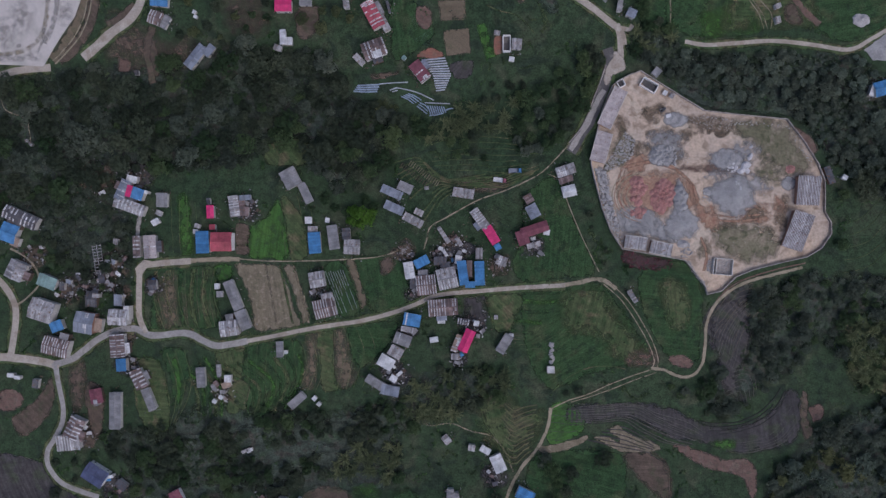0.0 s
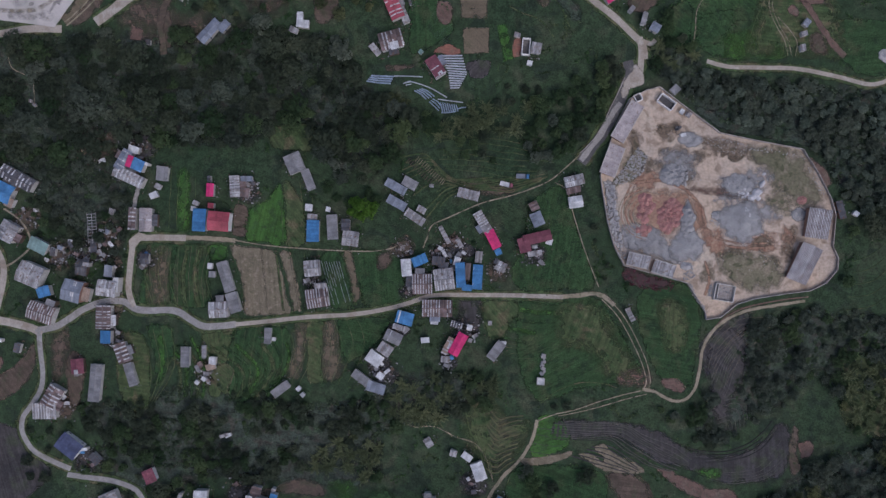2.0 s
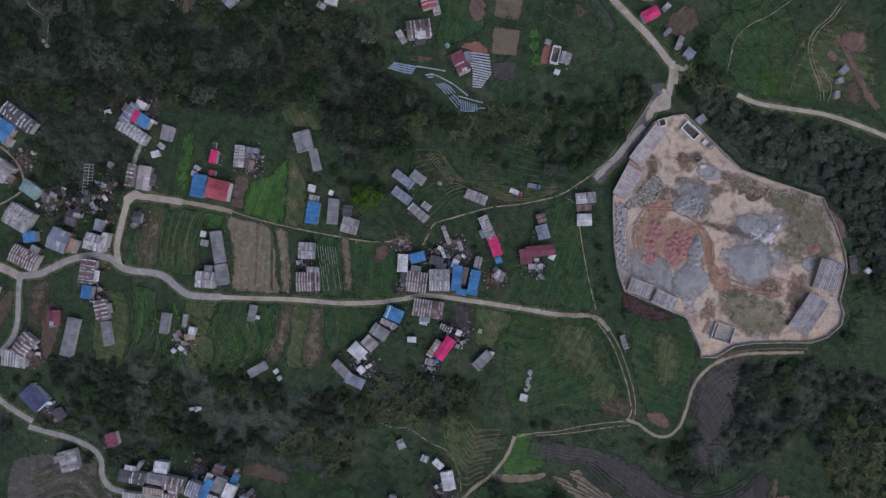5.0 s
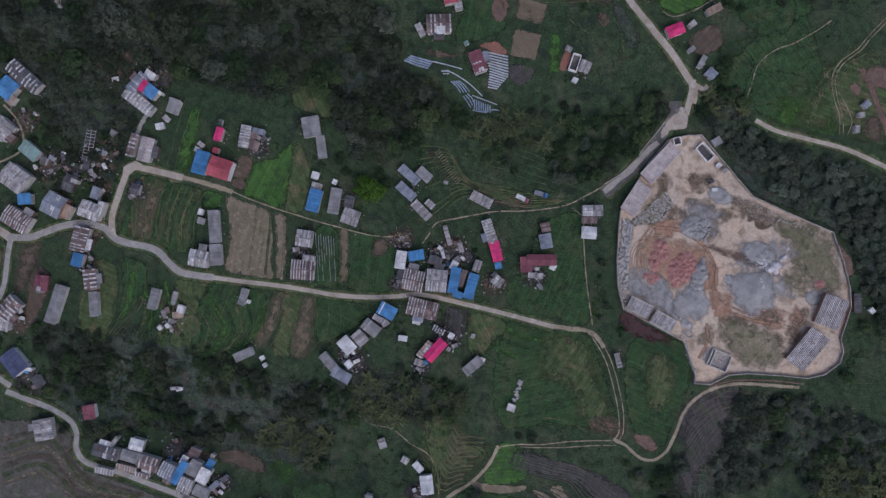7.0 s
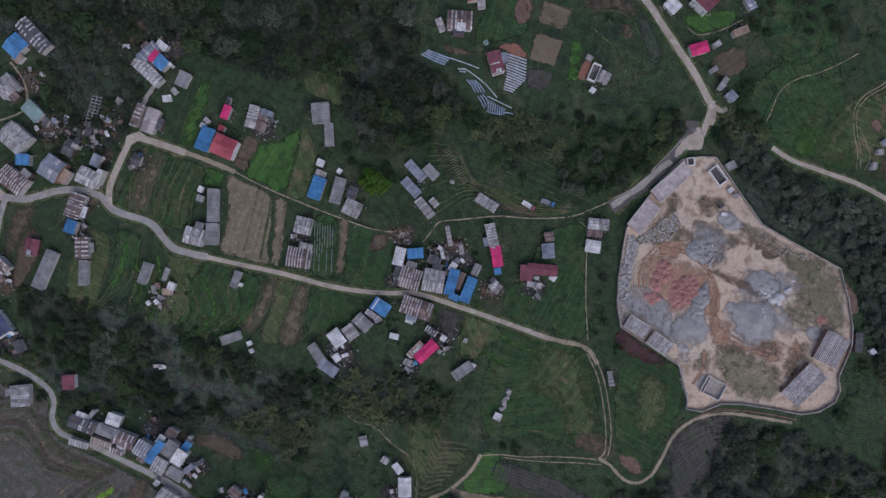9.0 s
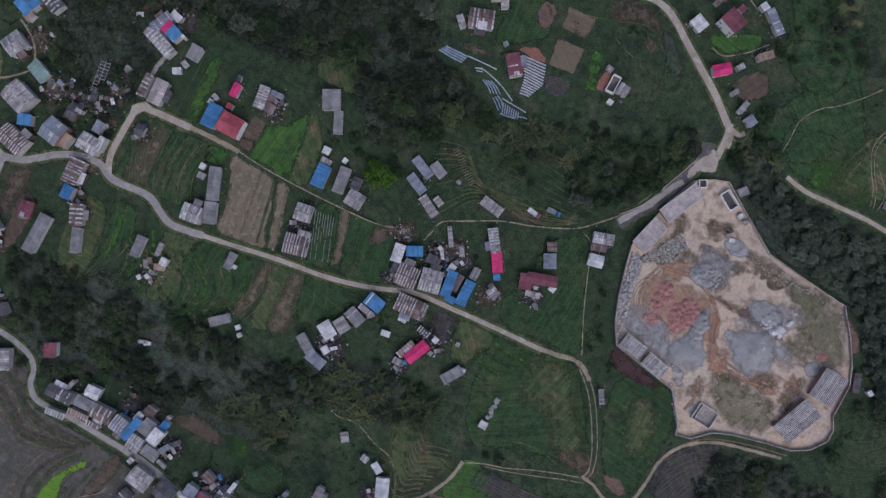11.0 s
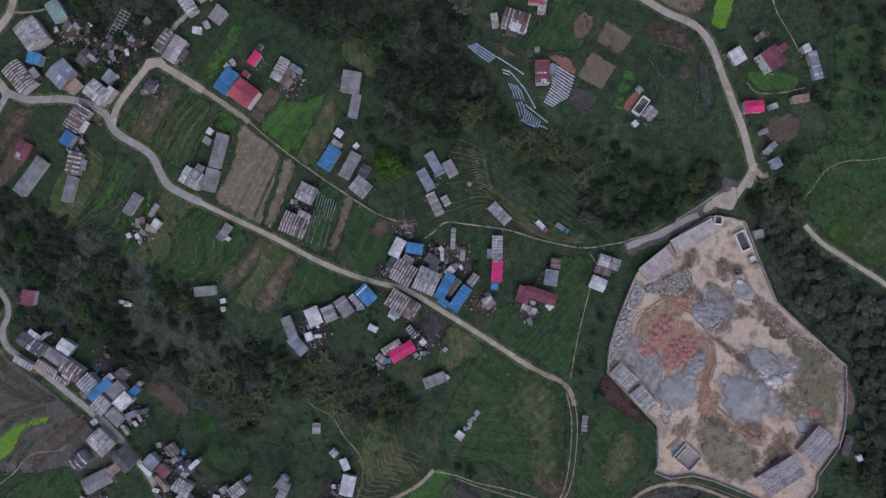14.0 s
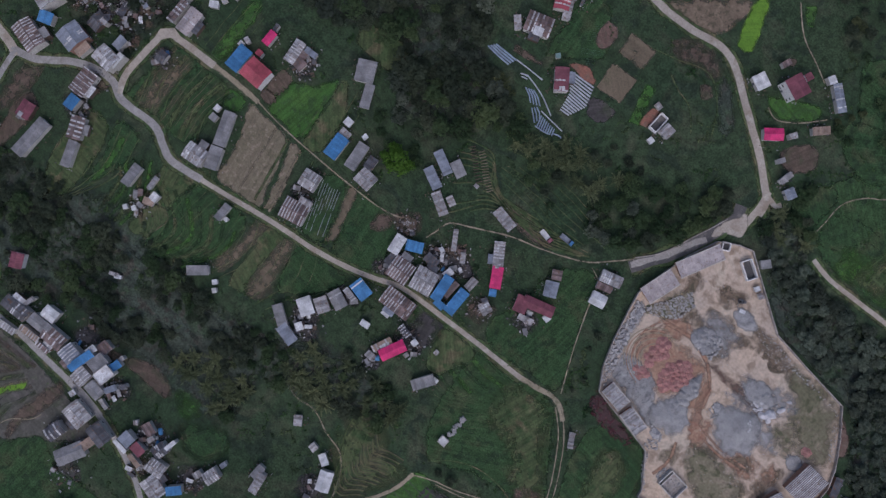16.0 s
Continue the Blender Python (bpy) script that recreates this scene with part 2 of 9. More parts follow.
TIN = {
    "grey": tin("grey_tin", (0.245, 0.245, 0.252), (0.21, 0.21, 0.217), 0.13),
    "white": tin("white_tin", (0.60, 0.61, 0.62), (0.50, 0.51, 0.52), 0.10),
    "pale": tin("bleached_tin", (0.34, 0.335, 0.34), (0.25, 0.248, 0.256), 0.38, 0.6),
    "clear": tin("pale_skylight_sheet", (0.54, 0.55, 0.56), (0.44, 0.44, 0.45), 0.22, 0.3),
    "blue": tin("blue_tin", (0.072, 0.225, 0.44), (0.062, 0.19, 0.37), 0.14),
    "navy": tin("navy_tin", (0.075, 0.09, 0.17), (0.065, 0.08, 0.14), 0.12),
    "pink": tin("crimson_tin", (0.62, 0.05, 0.18), (0.56, 0.045, 0.16), 0.05),
    "red": tin("red_tin", (0.40, 0.085, 0.115), (0.34, 0.08, 0.10), 0.07),
    "maroon": tin("maroon_tin", (0.215, 0.075, 0.098), (0.18, 0.066, 0.085), 0.12),
    "rust": tin("rusty_tin", (0.20, 0.148, 0.145), (0.135, 0.108, 0.106), 0.42, 0.7),
    "dark": tin("sooty_tin", (0.105, 0.108, 0.12), (0.08, 0.082, 0.095), 0.3, 0.4),
    "teal": tin("teal_tin", (0.19, 0.29, 0.275), (0.16, 0.25, 0.24), 0.10),
    "bluegrey": tin("blue_grey_tin", (0.235, 0.262, 0.31), (0.195, 0.22, 0.265), 0.18),
    "tan": tin("tan_tin", (0.33, 0.25, 0.20), (0.28, 0.215, 0.175), 0.15, 0.4),
    "umber": tin("brown_weathered_tin", (0.20, 0.165, 0.162), (0.16, 0.13, 0.128), 0.2, 0.3),
    "cement": tin("cement_sheet", (0.42, 0.375, 0.37), (0.36, 0.325, 0.325), 0.08, 0.2),
}
WORDS = {"grey": "grey corrugated", "white": "white metal", "pale": "bleached corrugated", "blue": "bright blue metal",
         "navy": "dark navy tin", "pink": "crimson metal", "red": "red metal", "maroon": "maroon tin", "rust": "rusty corrugated",
         "dark": "sooty tin", "teal": "pale teal tin", "bluegrey": "bluish tin", "tan": "tan weathered sheet", "umber": "brown ribbed", "cement": "pale cement-sheet"}


# ---- building helpers ----
def mesh_of(name, verts, faces, mat):
    me = bpy.data.meshes.new(name)
    me.from_pydata([tuple(v) for v in verts], [], [tuple(f) for f in faces])
    me.materials.append(mat)
    me.update()
    return me


def part(name, me, parent, label="", at=(0, 0, 0), turn=0.0):
    ob = new(name, me)
    ob.parent = parent
    ob.location, ob.rotation_euler = at, (0, 0, turn)
    if label:
        tagged(ob, label)
    return ob


def empty(name, x, y, z, degrees=0.0):
    ob = new(name)
    ob.matrix_basis = pose(x, y, z, 0, 0, degrees)
    return ob


def box(x0, x1, y0, y1, z0, z1, verts=None, faces=None):
    verts, faces = ([] if verts is None else verts), ([] if faces is None else faces)
    k = len(verts)
    verts += [(x0, y0, z0), (x1, y0, z0), (x1, y1, z0), (x0, y1, z0), (x0, y0, z1), (x1, y0, z1), (x1, y1, z1), (x0, y1, z1)]
    faces += [tuple(k + i for i in f) for f in ((3, 2, 1, 0), (4, 5, 6, 7), (0, 1, 5, 4), (1, 2, 6, 5), (2, 3, 7, 6), (3, 0, 4, 7))]
    return verts, faces


def spline(pts, step=2.0, closed=False):
    """A smooth line through the points, at even steps."""
    p = [Vector(q) for q in pts]
    n, out = len(p), []
    for i in range(n if closed else n - 1):
        if closed:
            a, b, c, d = p[i - 1], p[i], p[(i + 1) % n], p[(i + 2) % n]
        else:
            a, b, c, d = p[max(i - 1, 0)], p[i], p[i + 1], p[min(i + 2, n - 1)]
        k = max(1, int((c - b).length / step))
        for j in range(k):
            t = j / k
            out.append(0.5 * (2 * b + (c - a) * t + (2 * a - 5 * b + 4 * c - d) * t * t + (3 * b - a - 3 * c + d) * t ** 3))
    if not closed:
        out.append(p[-1])
    return out


def inside(x, y, ring):
    hit, j = False, len(ring) - 1
    for i in range(len(ring)):
        (xi, yi), (xj, yj) = ring[i], ring[j]
        if (yi > y) != (yj > y) and x < (xj - xi) * (y - yi) / (yj - yi) + xi:
            hit = not hit
        j = i
    return hit


KEEP_OFF = []   # circles that the woods leave free: x, y, radius


def give(me, name, values):
    """A number for each vertex."""
    me.attributes.new(name, "FLOAT", "POINT").data.foreach_set("value", np.array(values, dtype=np.float32))
    return me


def ribbon(name, pts, width, mat, lift=0.14, label="", category="road", kind="structure", wobble=0.25, keep=True, soft=False, peak=1.0):
    """A road or path laid over the land, with thin sides, or with a ragged edge."""
    line = spline(pts, 1.5)
    verts, faces, fade = [], [], []
    shape = ((-1.0, 0), (-0.78, 0), (-0.3, 0), (0.3, 0), (0.78, 0), (1.0, 0)) if soft else ((-1.02, -0.4), (-1, 0), (-0.33, 0.03), (0.33, 0.03), (1, 0), (1.02, -0.4))
    for i, p in enumerate(line):
        d = (line[min(i + 1, len(line) - 1)] - line[max(i - 1, 0)]).normalized()
        s = Vector((-d.y, d.x))
        wl = width / 2 * (1 + wobble * noise.noise((p.x * 0.17, p.y * 0.17, 1.0)) + 0.4 * wobble * noise.noise((p.x * 0.6, p.y * 0.6, 2.0)))
        wr = width / 2 * (1 + wobble * noise.noise((p.x * 0.17, p.y * 0.17, 9.0)) + 0.4 * wobble * noise.noise((p.x * 0.6, p.y * 0.6, 5.0)))
        for off, dz in shape:
            q = p + s * off * (wr if off < 0 else wl)
            verts.append((q.x, q.y, ground(q.x, q.y) + lift + dz))
        fade += [0, 0.5 * peak, peak, peak, 0.5 * peak, 0]
        if keep and i % 2 == 0:
            KEEP_OFF.append((p.x, p.y, width / 2 + 0.6))
        if i:
            a = 6 * (i - 1)
            faces += [(a + 1 + k, a + 7 + k, a + 6 + k, a + k) for k in range(5)]
    me = mesh_of(name, verts, faces, RAGGED[mat] if soft else mat)
    if soft:
        give(me, "fade", fade)
    return tagged(new(name, me), label, category, kind=kind)


FIELDS = []


def patch(name, ring, mat, lift=0.10, label="", category="field", step=2.4, rough_edge=0.6, kind="structure", smooth=True, fall=0.3, soft=0.0, peak=1.0):
    """A piece of land with its own cover, laid over the relief. soft: metres over which its ragged edge thins out."""
    if smooth:
        edge = spline(ring, step, True)
    else:
        edge = []
        for a, b in zip(ring, ring[1:] + ring[:1]):
            a, b = Vector(a), Vector(b)
            k = max(1, int((b - a).length / step))
            edge += [a + (b - a) * (j / k) for j in range(k)]
    edge = [p + Vector((noise.noise((p.x * 0.3, p.y * 0.3, 3.0)), noise.noise((p.x * 0.3, p.y * 0.3, 7.0)))) * rough_edge for p in edge]
    flat = [(p.x, p.y) for p in edge]
    FIELDS.append(flat)
    x0, x1, y0, y1 = min(p[0] for p in flat), max(p[0] for p in flat), min(p[1] for p in flat), max(p[1] for p in flat)
    pts = list(flat)
    for i in range(int((x1 - x0) / step) + 1):
        for j in range(int((y1 - y0) / step) + 1):
            x, y = x0 + (i + 0.5) * step, y0 + (j + 0.5) * step
            if inside(x, y, flat):
                pts.append((x, y))
    n = len(flat)
    v, _, f, _, _, _ = delaunay_2d_cdt([Vector(q) for q in pts], [(i, (i + 1) % n) for i in range(n)], [], 1, 0.001)
    verts = [(q.x, q.y, ground(q.x, q.y) + lift) for q in v]
    faces = [tuple(q) for q in f]
    if soft:
        ring_a = np.array(flat)
        fade = [peak * min(1.0, float(np.min(np.hypot(ring_a[:, 0] - q.x, ring_a[:, 1] - q.y))) / soft) for q in v]
        me = give(mesh_of(name, verts, faces, RAGGED[mat]), "fade", fade)
    else:
        k = len(verts)
        for x, y in flat:
            verts += [(x, y, ground(x, y) + lift - 0.002), (x, y, ground(x, y) + lift - fall)]
        for i in range(n):
            j = (i + 1) % n
            faces.append((k + 2 * i, k + 2 * i + 1, k + 2 * j + 1, k + 2 * j))
        me = mesh_of(name, verts, faces, mat)
    return tagged(new(name, me), label, category, kind=kind)


def sheet_mesh(width, run, drop, mat, folds=4):
    """One corrugated roofing sheet, from the ridge down to the eave."""
    verts, faces = [], []
    for i in range(2 * folds + 1):
        x = -width / 2 + width * i / (2 * folds)
        z = 0.07 * (i % 2)
        for y, q in ((0, 0), (-run, -drop)):
            verts.append((x, y, q + z))
    for i in range(2 * folds):
        faces.append((2 * i, 2 * i + 1, 2 * i + 3, 2 * i + 2))
    return mesh_of("roof_sheet", verts, faces, mat)


rng = random.Random(7)
HOUSES = []
WALLS = {"plaster": PLASTER, "white": WHITEWALL, "timber": TIMBER, "brick": BRICK}


def wall_mesh(length, h, mat, peak=0.0, thick=0.2):
    """A wall panel in the xz plane with thickness; peak: height of its gable."""
    l = length / 2
    ring = [(-l, -0.6), (l, -0.6), (l, h)] + ([(0, h + peak)] if peak else []) + [(-l, h)]
    n = len(ring)
    verts = [(x, 0, z) for x, z in ring] + [(x, thick, z) for x, z in ring]
    faces = [tuple(range(n)), tuple(range(2 * n - 1, n - 1, -1))] + [(i, i + n, (i + 1) % n + n, (i + 1) % n) for i in range(n)]
    return mesh_of("wall", verts, faces, mat)


def opening_mesh(name, w, z0, z1, mat):
    v, f = box(-w / 2, w / 2, -0.05, 0.06, z0, z1)
    return mesh_of(name, v, f, mat)


def window_frame_mesh(w, z0, z1):
    """Four bars round an opening, proud of the wall."""
    v, f = box(-w / 2, w / 2, -0.1, 0.08, z0, z0 + 0.08)
    box(-w / 2, w / 2, -0.1, 0.08, z1 - 0.08, z1, v, f)
    box(-w / 2, -w / 2 + 0.08, -0.1, 0.08, z0 + 0.08, z1 - 0.08, v, f)
    box(w / 2 - 0.08, w / 2, -0.1, 0.08, z0 + 0.08, z1 - 0.08, v, f)
    return mesh_of("window", v, f, WHITEWALL)


def house(x, y, w, d, ang, h, roof="grey", style="gable", wall="plaster", light=0.0, label="", category="house", pitch=0.28, group="village houses", name="house", sheet=0.9, rim=False):
    """A house with its ridge along w. light: share of pale see-through sheets in the roof."""
    base = empty(name, x, y, ground(x, y), ang)
    KEEP_OFF.append((x, y, max(w, d) * 0.42 + 1.0))
    if w > 1.8 * d:
        c, s = math.cos(radians(ang)), math.sin(radians(ang))
        for q in (-0.33, 0.33):
            KEEP_OFF.append((x + c * w * q, y + s * w * q, d * 0.6 + 1))
    HOUSES.append((x, y, w, d, ang))
    wm, tall = WALLS[wall], h
    ov = 0.35 if w > 4 else 0.15
    iw, idp = w - 2 * ov, d - 2 * ov
    rise = pitch * d / 2 if style == "gable" else (0.12 * d if style == "lean" else 0.0)
    hw = h - rise if style == "gable" else h - rise / 2
    hw = max(hw, 0.6)
    # walls
    if style == "gable":
        part("wall", wall_mesh(iw, hw, wm), base, at=(0, -idp / 2, 0))
        part("wall", wall_mesh(iw, hw, wm), base, at=(0, idp / 2, 0), turn=math.pi)
        gable = wall_mesh(idp - 0.41, hw, wm, rise * 0.9)
        part("wall", gable, base, at=(iw / 2, 0, 0), turn=math.pi / 2)
        part("wall", gable, base, at=(-iw / 2, 0, 0), turn=-math.pi / 2)
    else:
        lo = hw - (rise / 2 if style == "lean" else 0)
        hi = hw + (rise / 2 if style == "lean" else 0) - 0.04
        part("wall", wall_mesh(iw, lo - 0.02, wm), base, at=(0, -idp / 2, 0))
        part("wall", wall_mesh(iw, hi - 0.1, wm), base, at=(0, idp / 2, 0), turn=math.pi)
        side = wall_mesh(idp - 0.41, lo - 0.02, wm)
        part("wall", side, base, at=(iw / 2, 0, 0), turn=math.pi / 2)
        part("wall", side, base, at=(-iw / 2, 0, 0), turn=-math.pi / 2)
    # openings
    if h > 2.4 and w > 4.5:
        part("door", opening_mesh("door", 1.0, 0.02, 2.05, DOORPAINT), base, at=(rng.uniform(-0.15, 0.15) * w, -idp / 2, 0))
        if h >= 4.4:
            frame_me, pane_me = window_frame_mesh(1.3, 0.9, 2.15), opening_mesh("pane", 1.14, 0.98, 2.07, GLASS)
            for storey in range(2 if hw > 5 else 1):
                for q in (-0.33, 0.33):
                    for yy, turn in ((-idp / 2, 0.0), (idp / 2, math.pi))[:2 if h >= 5.4 else 1]:
                        window = part("window", frame_me, base, at=(q * w, yy, storey * 2.9), turn=turn)
                        part("pane", pane_me, window)
    # roof
    if style == "flat":
        v, f = box(-w / 2, w / 2, -d / 2, d / 2, h - 0.18, h)
        part("roof_slab", mesh_of("roof_slab", v, f, TIN[roof] if roof in TIN else CONCRETE), base)
        for px, py, lx, ly in ((0, -d / 2 + 0.1, w, 0.2), (0, d / 2 - 0.1, w, 0.2), (-w / 2 + 0.1, 0, 0.2, d - 0.4), (w / 2 - 0.1, 0, 0.2, d - 0.4)):
            v, f = box(px - lx / 2, px + lx / 2, py - ly / 2, py + ly / 2, h, h + 0.45)
            part("parapet", mesh_of("parapet", v, f, PLASTER), base)
    else:
        n = max(2, round(w / (0.66 if light >= 0.4 and sheet == 0.9 else sheet)))
        ws = w / n
        span, drop = (d / 2, rise) if style == "gable" else (d, rise)
        folds = 4 if sheet > 0.8 else 2
        full, pale = sheet_mesh(ws + 0.06, span, drop, TIN[roof], folds), None
        if light:
            pale = sheet_mesh(ws * (0.5 if light >= 0.9 else 0.72), span, drop, TIN["clear"], folds)
            dash = sheet_mesh(ws * 0.74, span * 0.43, drop * 0.43, TIN["clear"], 2)
        for i in range(n):
            px = -w / 2 + ws * (i + 0.5)
            two = light >= 0.9 or ((i % 2 == 0 and rng.random() < 0.9) if light >= 0.4 else rng.random() < light)
            if style == "gable":
                for turn in (0.0, math.pi):
                    part("roof_sheet", full, base, at=(px, 0, hw + rise + 0.04 + 0.02 * (i % 2) + rng.uniform(0, 0.02)), turn=turn)
                    if two and light >= 0.9:
                        part("skylight_strip", pale, base, at=(px, 0, hw + rise + 0.14), turn=turn)
                    elif two:
                        for u in (0.06, 0.53):
                            if rng.random() < 0.85:
                                part("skylight_strip", dash, base, at=(px, -u * span if turn == 0.0 else u * span, hw + rise + 0.14 - u * drop), turn=turn)
            else:
                part("roof_sheet", full, base, at=(px, d / 2, hw + rise / 2 + 0.03 + 0.02 * (i % 2)))
                if two:
                    part("skylight_strip", pale, base, at=(px, d / 2, hw + rise / 2 + 0.13))
        if style == "gable" and w > 5:
            v = [(-w / 2, -0.22, hw + rise + 0.06), (-w / 2, 0, hw + rise + 0.14), (-w / 2, 0.22, hw + rise + 0.06),
                 (w / 2, -0.22, hw + rise + 0.06), (w / 2, 0, hw + rise + 0.14), (w / 2, 0.22, hw + rise + 0.06)]
            part("ridge_cap", mesh_of("ridge_cap", v, [(0, 3, 4, 1), (1, 4, 5, 2)], TIN[roof]), base)
    if light and style == "gable" and w > 8.5 and h < 6.2:
        # a lean-to of other sheets along one eave
        side, lw, ld, lh = rng.choice((-1, 1)), w * rng.uniform(0.3, 0.5), rng.uniform(1.8, 2.8), hw - 0.35
        for flip in (1, -1):
            qy = side * flip * (d / 2 + 1.4)
            c, t = math.cos(radians(ang)), math.sin(radians(ang))
            if not any((x - t * qy - p) ** 2 + (y + c * qy - q) ** 2 < (r + 2.4) ** 2 for p, q, r in KEEP_OFF[:-1] if r < 3.4):
                side *= flip
                break
        else:
            lw = 0
        mid, tint = rng.uniform(-0.2, 0.2) * w, rng.choice(("dark", "grey", "rust", "bluegrey", "clear"))
        y0 = side * (idp / 2 + 0.22)
        k = max(2, round(lw / 0.9)) if lw else 0
        v, f = box(mid - lw / 2, mid + lw / 2, min(y0, y0 + side * ld), max(y0, y0 + side * ld), -0.5, lh - 0.55)
        if lw:
            part("lean_to_wall", mesh_of("lean_to_wall", v, f, TIMBER), base)
        slat = sheet_mesh(lw / max(k, 1) + 0.05, ld + 0.3, 0.45, TIN[tint])
        for i in range(k):
            part("roof_sheet", slat, base, at=(mid - lw / 2 + lw / k * (i + 0.5), y0, lh + 0.02 * (i % 2)), turn=0.0 if side < 0 else math.pi)
    if rim:
        top = hw + rise / 2 + 0.02
        for py, pz in ((d / 2, top), (-d / 2, top - rise)):
            v, f = box(-w / 2 - 0.1, w / 2 + 0.1, py - 0.16, py + 0.16, pz - 0.2, pz + 0.28)
            part("edge_beam", mesh_of("edge_beam", v, f, PLASTER), base)
    walls = {"plaster": "plastered walls", "white": "whitewashed walls", "timber": "timber walls", "brick": "brick walls"}[wall]
    size = "small shed" if max(w, d) < 6.5 else ("long low shed" if w > 2.2 * d else "village house")
    if light and size == "long low shed":
        size = "long shed"
    extra = ", pale strips" if light else ""
    if light and roof in ("pale", "rust", "dark", "white"):
        walls = "plain walls"
    return tagged(base, label or f"{size} with {WORDS.get(roof, 'concrete')} roof{extra} and {walls}", category if size == "village house" else "shed", group if size == "village house" else "farm sheds")


# ---- ground ----
def axis(near, step, far):
    a = list(np.arange(0, near + 0.1, step))
    s = step
    while a[-1] < far:
        s *= 1.28
        a.append(a[-1] + s)
    return [-v for v in a[:0:-1]] + a


gx, gy = axis(320, 3.2, 4200), axis(270, 3.2, 4200)
verts = [(x, y, ground(x, y)) for y in gy for x in gx]
nx = len(gx)
faces = [(j * nx + i, j * nx + i + 1, (j + 1) * nx + i + 1, (j + 1) * nx + i) for j in range(len(gy) - 1) for i in range(nx - 1)]
land = mesh_of("ground", verts, faces, LAND)
for q in land.polygons:
    q.use_smooth = True
tagged(new("ground", land), "rough green meadow and slopes round the village", "ground", kind="structure")

# ---- fields ----
def field(ring, mat, label, lift=0.10, name="field", soft=2.2, **kw):
    return patch(name, ring, mat, lift, label, "field", soft=soft, **kw)


field([(-103.9, -8.5), (-92.7, -8.0), (-82.3, -9.1), (-77.8, -17.5), (-74.5, -28.7), (-71.7, -39.3), (-82.9, -41.0), (-93.5, -41.6), (-95.2, -31.5), (-99.1, -18.9)], STUBBLE, "tan harvested field of dry stubble")
field([(-80.0, -9.1), (-74.4, -9.1), (-71.1, -17.5), (-67.4, -28.7), (-66.3, -36.5), (-70.0, -38.2), (-73.9, -25.9), (-77.8, -15.3)], STUBBLE, "narrow tan strip of bare stubble")
field([(-96.8, 10.0), (-89.0, 14.7), (-82.9, 24.5), (-79.5, 16.1), (-76.7, -5.7), (-88.4, -5.7), (-96.9, -5.2)], LUSH, "bright green field of young crops")
field([(-132.4, 25.9), (-126.3, 25.9), (-124.6, 10.5), (-124.0, -2.1), (-129.9, -4.9), (-131.6, 10.5)], LUSH, "narrow green vegetable strip", peak=0.62)
field([(-114.2, -8.5), (-105.3, -8.5), (-104.7, -15.3), (-113.7, -16.4)], LUSH, "small bright green plot beside the lane", step=2.0)
field([(-103.0, 11.6), (-96.8, 11.1), (-96.6, 1.6), (-103.0, 1.0)], SOIL, "dark brown tilled vegetable bed", step=2.0, soft=0.9)
field([(-103.0, 1.0), (-96.6, 1.0), (-96.3, -3.5), (-103.0, -3.5)], SOIL, "small brown soil plot", step=2.0, soft=0.9)
field([(-81.5, 24.0), (-76.7, 24.5), (-68.8, 11.9), (-67.4, -4.9), (-76.7, -5.7), (-78.6, 10.5)], DRYGRASS, "dry greenish strip of fallow land")
field([(-143.1, -10.5), (-127.7, -9.7), (-113.7, -9.7), (-112.3, -23.1), (-110.9, -38.5), (-122.1, -41.3), (-136.1, -42.7), (-145.9, -41.3), (-145.1, -25.9)], GRASS, "fallow grassy terraces")
field([(-143.1, -14.1), (-131.0, -11.9), (-126.3, -27.3), (-126.3, -41.3), (-139.5, -42.2), (-144.0, -28.7)], TILLED, "dry brownish part of the fallow terraces", lift=0.13, soft=10.0, peak=0.42)
field([(-46.4, -5.7), (-24.0, -4.9), (-17.9, -11.9), (-18.4, -28.7), (-35.2, -32.9), (-39.4, -23.1)], GRASS, "dark green field of leafy crops")
field([(-33.0, -6.8), (-26.8, -4.0), (-23.5, -8.0), (-25.7, -12.5), (-30.7, -14.7), (-32.4, -11.3)], SOIL, "bare brown corner of a field", lift=0.16, step=1.5, soft=3.0, peak=0.8)
field([(-48.7, -6.9), (-44.2, -6.3), (-40.8, -17.5), (-38.0, -28.7), (-40.8, -31.5), (-44.2, -20.3)], TILLED, "tan soil strip between two fields", lift=0.16, step=2.0)
field([(-59.9, -9.1), (-49.2, -7.4), (-43.6, -23.1), (-40.8, -32.1), (-52.0, -34.9), (-56.2, -23.1)], GRASS, "dark vegetable plot under rows of white film", lift=0.12)
field([(39.0, -21.7), (55.8, -18.9), (76.8, -17.5), (86.6, -28.7), (96.4, -42.7), (104.8, -56.7), (88.0, -59.5), (71.2, -63.7), (55.9, -70.8), (48.8, -68.0), (40.4, -51.1)], GRASS, "large dark green field of crops")
field([(57.2, -23.1), (76.8, -18.9), (88.0, -32.9), (102.0, -53.9), (88.0, -58.1), (74.0, -45.5), (60.0, -42.7)], DRYGRASS, "olive patch of thin crops", lift=0.16, soft=9.0, peak=0.85)
field([(96.4, -13.3), (104.8, -8.5), (118.8, -6.8), (128.7, -23.1), (127.4, -45.6), (126.0, -56.8), (113.3, -56.7), (106.2, -48.3), (99.2, -34.3), (96.4, -23.1)], GRASS, "green field below the yard wall")
field([(106.2, -17.5), (116.0, -14.7), (123.0, -24.5), (121.7, -39.9), (113.2, -42.7), (107.6, -31.5)], DRYGRASS, "olive brown worn patch of grass", lift=0.16, soft=7.0, peak=0.85)
